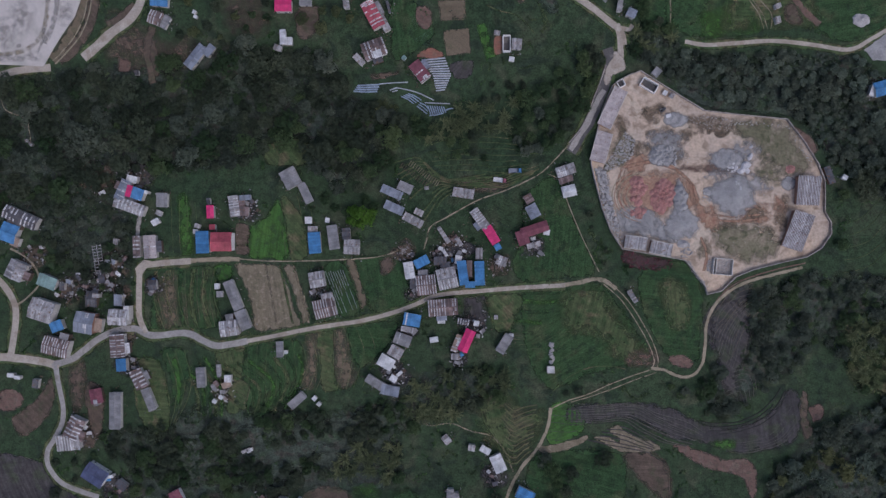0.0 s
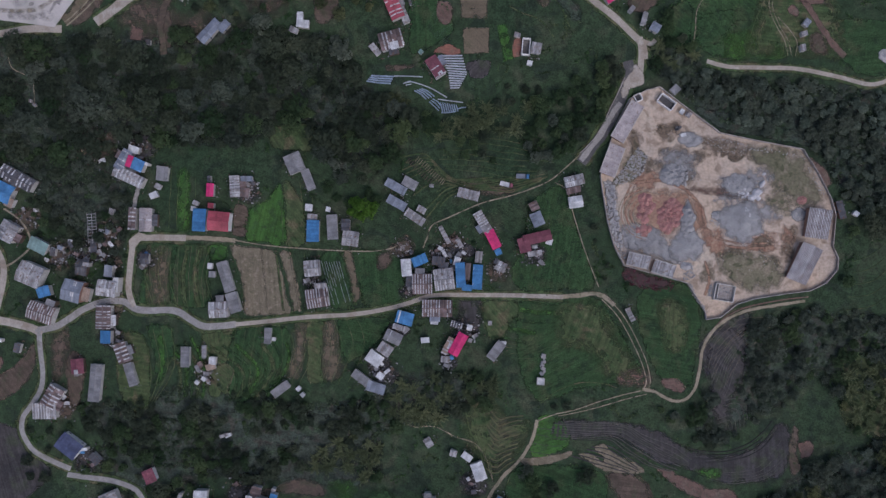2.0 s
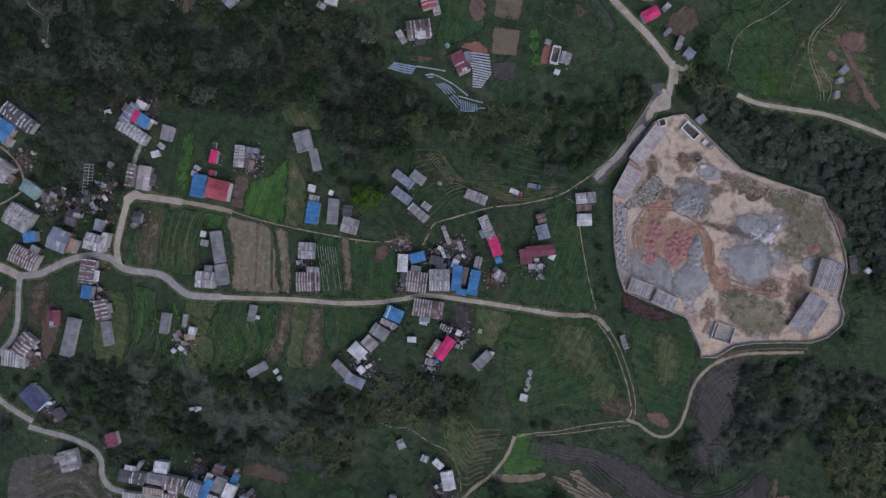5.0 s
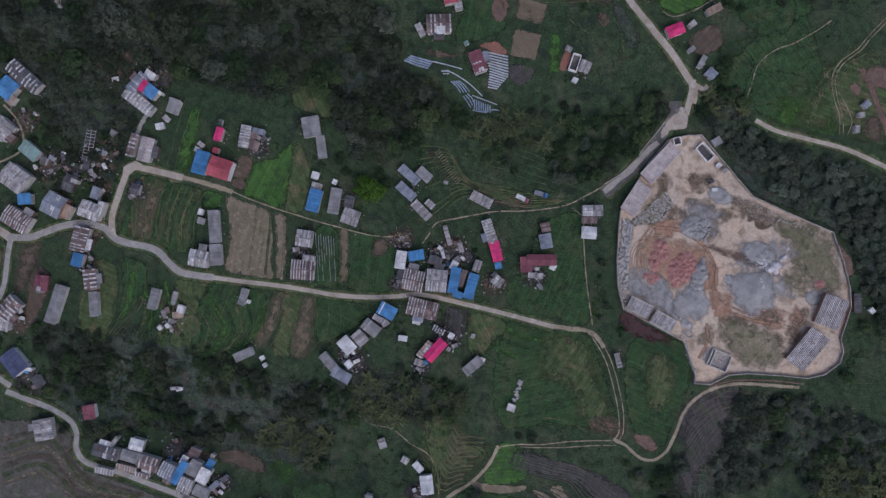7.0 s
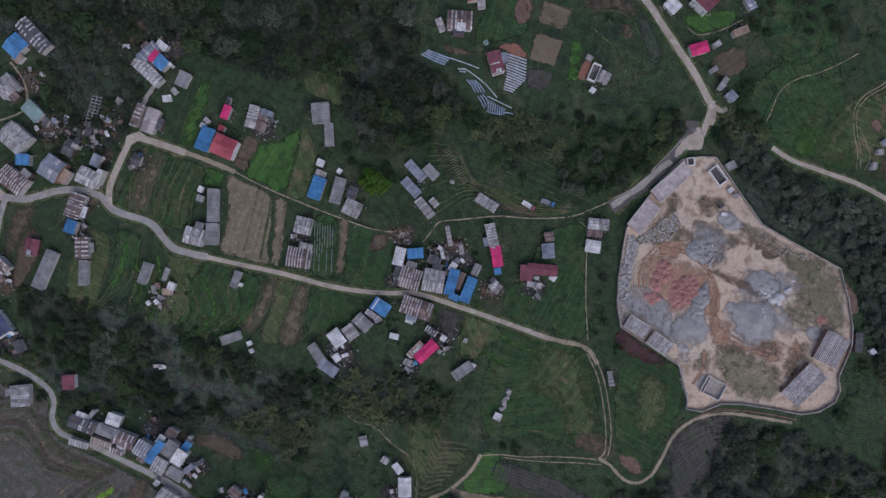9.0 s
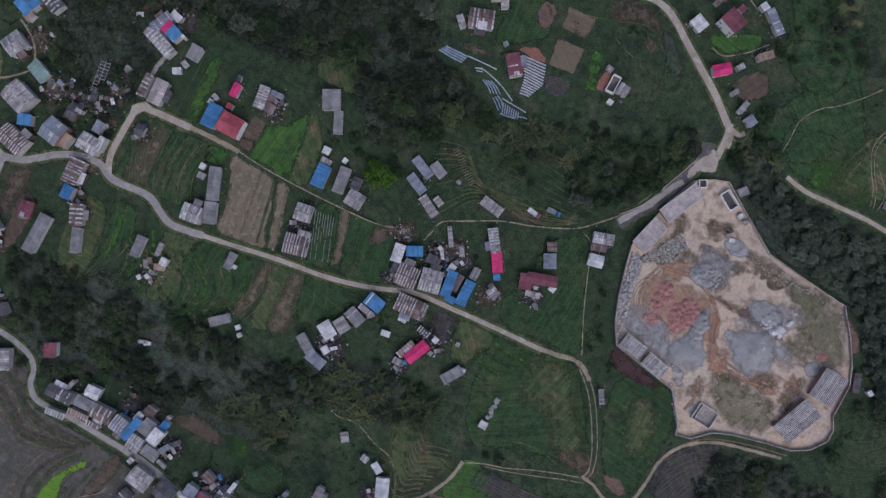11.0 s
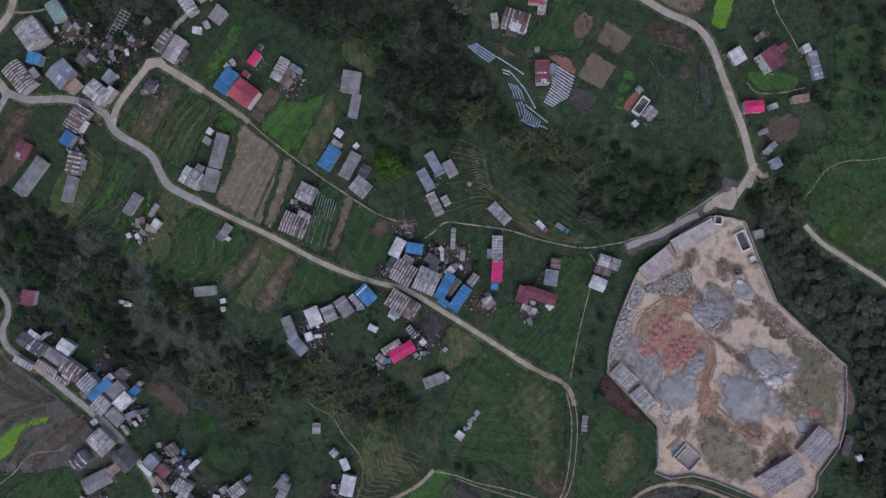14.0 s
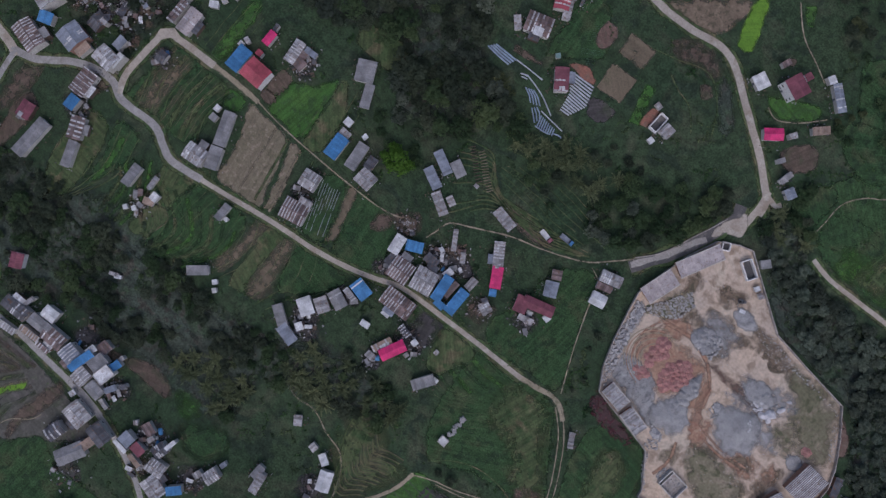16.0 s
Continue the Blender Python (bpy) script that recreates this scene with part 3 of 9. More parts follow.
field([(111.9, -53.9), (118.9, -53.4), (124.0, -57.3), (121.8, -60.7), (114.7, -59.0), (110.5, -56.7)], REDSOIL, "bare red earth bank at the junction", lift=0.18, step=2.0)
field([(40.4, 25.9), (55.8, 35.7), (62.8, 18.9), (75.4, -11.3), (62.8, -15.2), (40.4, -17.5), (33.4, -9.1), (37.6, 4.9)], GRASS, "dark green field beside the maroon house")
field([(20.8, -24.5), (39.0, -23.1), (36.2, -34.3), (33.4, -41.3), (26.4, -42.7), (22.2, -34.3)], DRYGRASS, "dry brown garden plot", lift=0.14)
field([(9.6, -24.5), (21.3, -24.5), (21.3, -38.5), (12.4, -39.9)], DARKSOIL, "dark tilled garden plot beside the house", lift=0.14, step=2.0, soft=5.0, peak=0.75)
field([(-68.9, -42.7), (-63.2, -41.3), (-61.9, -56.7), (-64.7, -70.8), (-71.7, -67.9), (-68.9, -56.7)], TILLED, "curved pale terrace of dry stubble", lift=0.14, soft=4.0, peak=0.5)
field([(-54.8, -39.9), (-49.2, -39.9), (-45.0, -56.7), (-42.2, -65.1), (-50.7, -70.8), (-54.9, -59.5)], TILLED, "pale brown terrace of dry stubble", lift=0.14, soft=4.0, peak=0.5)
field([(-63.2, -41.3), (-54.8, -39.9), (-54.3, -59.5), (-52.1, -70.8), (-60.5, -70.8), (-61.9, -56.7)], DRYGRASS, "olive terrace between stubble strips", lift=0.12)
field([(-48.7, -38.5), (-32.4, -36.5), (-22.6, -37.1), (-26.8, -48.3), (-35.2, -56.7), (-43.1, -59.5)], GRASS, "dark green field below the lane")
field([(-108.0, -71.3), (-101.9, -65.6), (-96.1, -68.6), (-97.2, -74.2), (-98.5, -81.9), (-102.9, -79.1)], DRYGRASS, "ridged brown vegetable plot", lift=0.16, step=1.6, soft=1.5)
field([(-113.7, -51.1), (-99.1, -48.9), (-99.7, -62.3), (-101.2, -82.0), (-108.2, -81.5), (-109.5, -70.8)], DRYGRASS, "dry grassy terrace behind the sheds")
field([(-96.9, -48.9), (-73.1, -45.5), (-68.9, -56.7), (-73.1, -70.8), (-80.1, -79.2), (-94.2, -84.9), (-99.7, -73.6)], GRASS, "curved green terraces")
field([(-140.3, -51.1), (-130.5, -49.7), (-126.3, -56.7), (-127.7, -70.8), (-133.4, -79.2), (-136.1, -65.1)], GRASS, "curved green terrace", lift=0.14)
field([(-135.0, -55.3), (-132.2, -56.7), (-130.3, -63.7), (-130.0, -70.8), (-131.4, -77.5), (-132.8, -76.9), (-133.1, -68.0)], LUSH, "narrow vivid strip on a curved terrace", lift=0.17, step=1.5, soft=1.5)
field([(-153.0, -56.7), (-140.3, -56.7), (-136.2, -73.6), (-136.3, -90.5), (-144.8, -93.3), (-153.0, -79.2)], DRYGRASS, "olive brown terrace field")
field([(-220.3, -70.8), (-209.1, -72.2), (-209.6, -79.2), (-220.3, -81.4)], REDSOIL, "red brown tilled patch", lift=0.14)
field([(-214.7, -84.8), (-203.5, -76.4), (-195.0, -63.8), (-192.2, -70.8), (-196.5, -84.8), (-209.1, -94.6)], SOIL, "brown tilled slope beside the road")
field([(-178.2, -68.0), (-168.4, -70.8), (-169.9, -93.3), (-175.5, -90.4)], SOIL, "brown earth yard", lift=0.14)
field([(-186.6, -59.6), (-178.2, -55.3), (-176.8, -73.6), (-183.9, -84.8)], SOIL, "thin brown earth bank", lift=0.12, soft=4.0, peak=0.6)
field([(-231.7, -104.5), (-200.9, -106.0), (-187.3, -118.9), (-181.7, -130.1), (-203.7, -146.7), (-237.5, -138.3)], DARKSOIL, "grey flooded paddy field")
field([(90.8, -52.5), (104.8, -49.7), (106.3, -59.0), (96.4, -60.1), (89.4, -59.0)], REDSOIL, "bare reddish corner of the field", lift=0.17, soft=6.0, peak=0.5)
field([(-4.7, -2.9), (2.5, 1.2), (13.1, 3.0), (16.9, -3.0), (8.0, -4.0), (1.6, -5.0)], DARKSOIL, "dark trodden ground between the huts", lift=0.24, soft=2.5, peak=0.85)
# upper gardens
field([(-13.9, 118.0), (-7.7, 118.5), (-5.5, 112.1), (-7.7, 107.4), (-12.8, 109.1)], REDSOIL, "small brown garden bed", step=1.5, soft=1.5)
field([(-3.2, 121.5), (10.6, 122.5), (11.2, 111.6), (-2.2, 111.1)], TILLED, "olive vegetable bed", peak=0.62, step=1.5, smooth=False, soft=1.2, rough_edge=0.15)
field([(-0.8, 106.8), (12.3, 107.8), (13.4, 95.5), (1.2, 94.2)], TILLED, "light brown tilled bed", step=1.5, smooth=False, soft=0.8, rough_edge=0.15)
field([(15.6, 109.0), (20.6, 110.6), (26.0, 94.0), (20.6, 91.8)], LUSH, "green vegetable bed", peak=0.5, step=1.5, smooth=False, soft=0.8, rough_edge=0.15, lift=0.14)
field([(24.8, 103.6), (28.7, 104.4), (29.0, 95.4), (25.1, 94.6)], REDEARTH, "red earth beside the roofless walls", step=2.0, soft=0.9)
field([(-13.9, 93.3), (-12.2, 96.2), (-5.8, 98.4), (0.6, 94.8), (-4.4, 92.6), (-9.4, 93.5)], REDEARTH, "red earth terrace beside the house", step=1.5, soft=1.2)
field([(3.4, 90.9), (15.1, 91.9), (12.4, 83.8), (4.5, 83.9)], DARKSOIL, "dark tilled bed", step=2.0, soft=0.9)
field([(-36.8, 85.9), (-21.8, 87.9), (-22.7, 85.2), (-35.4, 83.1)], SOIL, "brown earth path", step=2.0)
field([(-26.7, 122.1), (-15.5, 122.0), (-4.4, 105.2), (-24.0, 91.7), (-26.8, 105.4)], GRASS, "green garden grass", lift=0.06)
field([(-162.8, 93.7), (-156.1, 92.9), (-156.4, 88.0), (-162.1, 87.4)], REDSOIL, "bare red brown patch", step=2.0)
field([(-149.0, 103.2), (-143.4, 103.2), (-141.5, 86.9), (-148.0, 86.9)], SOIL, "brown earth slope", step=2.0)
field([(-73.5, 116.8), (-61.8, 119.6), (-63.2, 105.7), (-71.7, 103.0)], SOIL, "brown tilled garden bed", lift=0.12)
field([(-89.0, 51.5), (-69.4, 54.3), (-67.6, 41.4), (-80.2, 40.0), (-88.7, 41.4)], DRYGRASS, "pale grassy clearing")
field([(-166.0, 119.0), (-150.0, 112.0), (-138.0, 104.0), (-126.0, 106.0), (-120.0, 92.0), (-140.0, 86.0), (-160.0, 88.0), (-171.0, 98.0)], SOIL, "dull brown slope above the woods", lift=0.09, soft=10.0, peak=0.45)
field([(-112.0, 124.0), (-92.0, 126.0), (-84.0, 112.0), (-92.0, 102.0), (-108.0, 106.0)], SOIL, "dull brown scrubby slope", lift=0.09, soft=9.0, peak=0.35)
field([(11.7, 129.7), (18.1, 138.0), (31.0, 138.6), (38.4, 134.9), (37.5, 128.6), (26.9, 127.2), (19.1, 125.0)], SOIL, "dull brown earth slope below the road", lift=0.09, soft=5.0, peak=0.45)
field([(33.1, 123.1), (37.6, 127.1), (41.3, 123.0), (37.3, 119.4)], SOIL, "small bare patch of brown earth", soft=2.0, peak=0.7)
field([(38.6, 129.6), (40.9, 134.2), (52.3, 125.2), (57.0, 118.6), (52.0, 114.5)], LITTER_SHADE_R, "dark overgrown strip beside the road", lift=0.09, soft=3.0, peak=0.8)
field([(44.3, 179.9), (47.8, 183.1), (53.4, 175.2), (49.9, 173.6)], LUSH, "narrow green strip", soft=1.5, peak=0.7)
field([(53.9, 158.5), (57.1, 160.0), (58.2, 156.5), (54.5, 155.7)], SOIL, "small brown bed behind the house", step=1.5, soft=1.0)
field([(79.0, 178.0), (92.0, 188.0), (103.0, 179.0), (105.0, 172.0), (118.0, 175.0), (129.0, 159.0), (113.5, 146.0), (97.5, 154.0)], GRASS, "large smooth dark green field", lift=0.11, soft=3.0)
field([(94.5, 187.7), (105.4, 196.6), (117.5, 177.7), (108.2, 174.6), (100.8, 180.0)], DRYGRASS, "olive grey fallow field", lift=0.13, soft=3.0, peak=0.7)
# north-east fields
field([(113.0, 122.3), (128.4, 127.9), (157.8, 127.9), (158.8, 108.7), (144.6, 104.5), (124.9, 104.5), (114.8, 108.7)], GRASS, "dark green field above the road")
field([(127.2, 116.9), (156.5, 121.0), (158.4, 107.4), (144.5, 105.0), (129.0, 106.1)], LUSH, "green field of young crops", lift=0.13, soft=10.0, peak=0.6)
field([(182.9, 127.9), (218.7, 127.9), (227.6, 116.7), (216.6, 105.6), (194.7, 101.7), (180.3, 114.1)], GRASS, "dark green field")
field([(-4.3, 136.6), (18.9, 161.0), (27.6, 165.6), (28.6, 153.5), (24.6, 143.4), (16.0, 138.7)], DAMP_R, "dry brown fallow field beside the lane", lift=0.13, soft=4.0, peak=0.8)
field([(27.1, 165.0), (31.2, 172.0), (36.9, 161.0), (40.4, 149.6), (36.0, 146.5), (33.1, 147.7)], VIVID, "vivid green patch of rice seedlings", lift=0.18, step=2.0)
field([(58.0, 139.9), (66.9, 146.4), (78.2, 151.8), (80.4, 145.7), (67.0, 135.2)], LUSH, "green lawn before the house", step=2.0)
field([(77.9, 128.5), (87.2, 138.1), (93.9, 130.7), (88.3, 122.6), (80.6, 122.0)], SOIL, "brown tilled garden plot", step=2.0)
field([(99.3, 121.2), (114.2, 150.5), (125.1, 157.0), (145.4, 127.2), (131.6, 121.3), (121.2, 108.8), (105.8, 111.1)], GRASS, "dark green hillside field")
field([(137.9, 105.5), (138.1, 122.1), (142.3, 137.9), (153.9, 149.9), (175.5, 145.3), (187.7, 111.5), (170.3, 107.4), (151.3, 106.5)], DRYGRASS, "olive brown terraced field", lift=0.14, soft=12.0, peak=0.85)
field([(126.7, 112.6), (130.1, 118.1), (135.8, 113.3), (138.5, 104.7), (129.6, 102.7)], LUSH, "fresh green wedge beside the lane", lift=0.17, soft=5.0, peak=0.55)
field([(94.5, 118.4), (103.9, 130.2), (110.6, 127.2), (110.6, 116.2), (111.0, 108.0), (101.6, 107.2)], GRASS, "dark green plot behind a hedge", lift=0.15, soft=2.0)
field([(91.3, 155.9), (113.1, 164.2), (122.5, 153.9), (116.6, 140.6), (99.3, 142.3)], GRASS, "dark green upper plot", lift=0.12, soft=3.0)
field([(159.8, 137.7), (162.5, 142.0), (170.5, 144.5), (174.2, 134.8), (163.4, 134.0)], REDSOIL, "pinkish bare earth plot on the slope", lift=0.2, soft=2.0)
field([(155.5, 130.1), (158.3, 133.2), (162.1, 130.0), (160.4, 126.7)], REDSOIL, "small bare patch beside the path", lift=0.2, step=1.5, soft=1.5)
ribbon("field", [(158.6, 139.8), (163.4, 135.2), (168.9, 128.7), (174.8, 121.2), (180.3, 115.1), (186.0, 110.2)], 3.4, REDSOIL, 0.19, "narrow reddish brown tilled strip", "field", soft=True, keep=False)
field([(167.6, 118.0), (172.6, 123.0), (178.0, 114.6), (176.5, 109.5), (169.5, 112.0)], SOIL, "dull brown tilled plot", lift=0.17, soft=3.0, peak=0.7)
field([(101.0, 113.0), (131.0, 115.0), (133.0, 140.0), (118.0, 134.0), (113.0, 128.0)], GRASS, "smooth dark green slope", lift=0.09, soft=5.0)
# south-east: dark paddies and terraces
field([(61.4, -78.6), (82.4, -77.1), (102.0, -76.9), (116.0, -80.5), (127.2, -86.1), (144.0, -88.9), (155.2, -86.1), (166.4, -77.7), (172.0, -70.7), (179.0, -73.5), (179.0, -90.3), (172.0, -98.7), (155.2, -102.9), (144.0, -103.7), (131.4, -98.7), (120.2, -97.3), (110.4, -94.5), (106.2, -91.7), (93.6, -86.1), (81.0, -86.1), (62.8, -90.3)], DARKSOIL, "dark wet paddy terraces curving round the slope", lift=0.12, soft=4.0)
KEEP_OFF.extend([(58, -88, 9), (64, -94, 6), (54, -96, 6), (72, -94, 5), (56, -101, 5), (66, -98, 5)])
KEEP_OFF.extend([(x, y, 5) for x, y in ((70, -83), (80, -82), (90, -81), (100, -81), (108, -86), (116, -88), (125, -92), (134, -95), (146, -95), (158, -94), (168, -88), (174, -80))])
field([(128.7, -34.3), (144.2, -18.9), (154.2, -17.5), (150.1, -28.8), (136.0, -48.4), (131.7, -51.2)], DARKSOIL, "dark terraced bank", soft=5.0)
field([(132.0, -29.0), (144.5, -25.0), (153.0, -33.0), (153.0, -50.0), (147.5, -67.0), (151.5, -78.0), (139.0, -72.5), (134.5, -56.0), (132.0, -42.0)], DARKSOIL, "dark terraced slope beside the dirt track", lift=0.11, soft=5.0, peak=0.9)
KEEP_OFF.extend([(138, -34, 5), (145, -33, 5), (141, -44, 6), (147, -45, 5), (142, -56, 5)])
field([(111.0, -96.5), (126.4, -100.6), (140.3, -105.2), (151.5, -105.2), (155.6, -113.0), (154.1, -126.9), (150.5, -121.4), (147.2, -114.4), (130.5, -110.3), (120.8, -104.8)], REDSOIL, "red brown earth terrace", lift=0.16)
field([(52.4, -80.0), (57.0, -76.7), (65.1, -79.0), (70.3, -85.7), (69.8, -92.0), (60.7, -98.1), (52.8, -98.8), (50.4, -93.5), (52.6, -86.8)], LUSH, "bright green rice terraces", lift=0.12, soft=1.6)
field([(17.5, -73.7), (29.2, -70.8), (40.5, -78.0), (51.3, -80.9), (49.9, -92.7), (43.8, -102.9), (36.6, -112.7), (28.2, -107.2), (18.2, -97.2), (14.7, -82.3)], DRYGRASS, "olive terraced slope beside the farm track", lift=0.08, soft=8.0, peak=0.6)
field([(48.0, -100.0), (60.7, -97.5), (71.9, -94.0), (70.5, -97.5), (57.9, -102.7), (48.0, -103.4)], STUBBLE, "pale dry terrace strip", lift=0.18, step=1.4, soft=1.0)
field([(82.4, -90.1), (87.2, -88.6), (92.0, -92.6), (107.7, -98.7), (108.2, -101.3), (101.3, -102.2), (88.7, -102.4), (77.5, -97.1), (74.7, -94.8), (82.0, -95.0), (87.0, -97.8), (87.6, -95.5), (83.1, -93.3)], STUBBLE, "pale dry stepped terraces", lift=0.2, step=1.6, soft=0.8)
field([(88.7, -102.4), (105.5, -102.1), (113.8, -113.3), (112.3, -127.2), (102.5, -121.8), (91.5, -110.7)], SOIL, "dull brown tilled field", peak=0.8, soft=4.0)
field([(179.7, -71.5), (183.1, -74.4), (182.0, -85.4), (184.5, -91.5), (180.0, -96.4), (177.6, -86.8)], SOIL, "brown earth strip beside the terraces", lift=0.15, soft=2.0)
field([(182.3, -79.9), (189.4, -78.8), (189.9, -84.9), (184.1, -87.6)], REDSOIL, "small reddish terrace", lift=0.16, step=1.6, soft=2.0)
field([(132.0, -96.3), (144.7, -95.2), (146.0, -99.7), (140.3, -101.9), (133.9, -100.8)], LUSH, "small green wedge of grass", lift=0.17, step=1.6, soft=3.0, peak=0.6)
KEEP_OFF.extend([(81.6, -92.4, 7), (90.1, -95.2, 7), (99.9, -98.0, 8), (136.1, -101.9, 8), (147.3, -108.8, 8), (125.0, -102.0, 6), (99.9, -110.6, 9), (153.2, -93.6, 10), (164.6, -90.9, 10), (173.5, -84.0, 9), (141.8, -96.3, 7), (178.0, -78.5, 6), (174.4, -95.1, 8), (186.3, -83.2, 5), (161.5, -99.1, 8), (116.6, -90.7, 8), (102.5, -85.1, 8), (88.4, -83.7, 8), (146.2, -68.3, 8)])
field([(46.6, -104.2), (85.9, -102.4), (91.4, -116.3), (85.7, -130.3), (49.1, -135.9), (40.7, -124.9)], GRASS, "dark green field", lift=0.08)
field([(202.0, -34.6), (226.4, -34.5), (229.2, -71.1), (207.7, -71.4), (199.8, -57.5)], DRYGRASS, "mossy olive slope", lift=0.08, soft=6.0)
field([(3.6, 33.1), (14.3, 35.8), (21.5, 34.6), (33.4, 31.9), (30.5, 28.1), (20.1, 26.4), (8.5, 28.1)], SOIL, "bare brown earth beside the parked lorries", lift=0.15, soft=4.0, peak=0.7)
# south-west valley floor
field([(-176.8, -149.6), (-150.1, -135.5), (-141.6, -134.6), (-136.3, -138.4), (-133.5, -145.4), (-125.2, -149.6), (-109.6, -150.1), (-89.5, -151.4), (-71.6, -154.3), (-59.4, -162.9), (-147.2, -217.6)], PADDY, "grey brown drained paddy terraces", lift=0.12, soft=1.5)
field([(-100.9, -199.1), (-105.5, -189.1), (-106.9, -183.4), (-106.3, -176.5), (-103.1, -169.8), (-95.4, -159.9), (-94.2, -163.2), (-99.4, -169.8), (-99.7, -175.1), (-98.3, -181.7), (-99.8, -188.2), (-97.4, -196.9)], VIVID, "vivid green arc of rice seedlings", lift=0.2, step=1.6, soft=1.4)
field([(-98.5, -168.5), (-93.5, -161.8), (-90.5, -161.0), (-92.0, -167.0), (-95.5, -173.0), (-95.0, -181.0), (-92.5, -188.0), (-96.5, -190.0), (-98.0, -181.0), (-98.8, -174.0)], PADDY, "pale drying arc of a paddy", lift=0.19, step=1.6, soft=1.4)
field([(-90.3, -169.0), (-87.3, -155.4), (-84.2, -149.0), (-79.8, -153.5), (-80.6, -161.4), (-84.3, -173.9), (-85.5, -183.5), (-89.2, -180.0)], SOIL, "reddish brown earth bank", lift=0.2, step=2.0, soft=4.0)
field([(-90.7, -201.3), (-77.4, -173.5), (-60.8, -177.8), (-35.6, -177.6), (-47.3, -207.2), (-76.9, -223.9)], GRASS, "dark green paddy field", lift=0.14)
field([(-82.4, -128.4), (-78.0, -126.4), (-71.6, -124.2), (-64.7, -120.5), (-57.3, -119.3), (-50.2, -121.3), (-45.7, -124.5), (-47.5, -127.5), (-54.2, -127.6), (-61.4, -128.0), (-68.9, -128.1), (-75.2, -129.7)], SOIL, "brown earth terrace above the houses", lift=0.16, soft=2.5)
field([(-46.9, -122.4), (-43.5, -118.3), (-35.3, -117.8), (-30.4, -122.4), (-33.1, -127.2), (-37.9, -128.8)], LUSH, "light green grassy slope", lift=0.14, soft=5.0, peak=0.45)
field([(-36.0, -131.2), (-28.0, -124.2), (-17.7, -119.9), (-10.9, -126.6), (-15.5, -134.2), (-23.6, -138.5)], GRASS, "meadow above the houses", lift=0.12, soft=6.0)
KEEP_OFF.extend([(-73.6, -126.2, 6), (-64.8, -124.0, 7), (-55.9, -123.6, 7), (-48.8, -124.9, 6), (-38.9, -123.2, 8), (-24.2, -130.7, 10), (-17.7, -125.6, 9)])

# ---- roads and paths ----
KEEP_OFF.append((116.1, -57.3, 9))
KEEP_OFF.append((102.1, -60.9, 9))
# dark floor of the woods
WOOD_RINGS = ([(-238.1, 80.9), (-204.7, 85.3), (-193.3, 90.1), (-165.2, 91.8), (-137.0, 91.8), (-114.0, 100.4), (-99.8, 103.7), (-88.7, 97.1), (-63.3, 98.9), (-52.2, 89.3), (-41.1, 75.5), (-24.2, 67.0), (-26.9, 41.4), (-40.9, 34.4), (-52.1, 28.7), (-61.9, 35.8), (-67.8, 49.4), (-86.3, 52.9), (-97.1, 41.4), (-136.2, 38.0), (-153.0, 35.8), (-164.1, 27.3), (-178.1, 10.5), (-203.3, 10.5), (-237.0, 10.5)],
             [(90.2, 105.2), (113.5, 106.6), (120.0, 98.4), (145.1, 95.8), (178.6, 95.1), (195.4, 91.6), (209.5, 85.2), (211.2, 67.0), (228.8, 58.3), (227.8, 24.5), (202.8, 38.5), (189.4, 42.7), (179.6, 57.8), (171.7, 65.2), (144.7, 67.4), (129.1, 69.6), (113.7, 79.5), (93.8, 93.3)],
             [(-167.1, -86.2), (-136.4, -91.9), (-108.3, -89.1), (-97.0, -83.5), (-74.7, -86.4), (-52.1, -79.3), (-35.3, -77.0), (-12.8, -62.3), (20.8, -59.5), (32.0, -68.0), (12.4, -79.4), (-1.6, -88.2), (-18.6, -92.6), (-20.1, -107.3), (-24.2, -122.2), (-52.5, -125.0), (-80.7, -125.0), (-109.1, -122.3), (-137.2, -119.3), (-155.3, -116.3), (-159.1, -104.7), (-170.1, -98.9)],
             [(147.2, -28.8), (172.6, -14.7), (198.0, -11.9), (228.6, -17.5), (229.4, -51.4), (202.6, -57.4), (185.6, -46.1), (174.1, -63.1), (156.4, -74.1), (144.7, -86.5), (130.5, -78.0), (134.6, -62.5), (146.1, -51.4)],
             [(172.7, -101.9), (184.5, -90.9), (201.5, -85.3), (229.2, -71.1), (233.6, -129.5), (166.5, -138.0), (159.8, -115.8)],
             [(105.3, 94.6), (124.4, 95.5), (165.5, 93.4), (207.0, 95.5), (251.1, 45.4), (222.2, 19.8), (199.6, 38.0), (171.8, 63.8), (128.3, 76.5)],
             [(-160.9, -117.4), (-138.0, -84.4), (-108.8, -74.2), (-93.9, -76.8), (-75.6, -79.6), (-50.6, -82.9), (-30.0, -77.2), (-37.7, -90.8), (-62.7, -107.1), (-80.3, -122.6), (-100.7, -121.4), (-116.0, -131.7), (-143.0, -136.6)])
WOOD_RINGS += ([(-203.8, 30.7), (-163.3, 36.3), (-155.0, 19.6), (-154.5, -6.5), (-175.0, -15.0), (-199.9, 4.3), (-211.0, 22.8)],)
for ring in WOOD_RINGS:
    patch("woodland_floor", ring, LITTER_SHADE_R, 0.07, "dark leaf-covered floor under the woods", "woodland floor", step=3.5, rough_edge=3.0, soft=9.0, peak=0.9)
    FIELDS.pop()


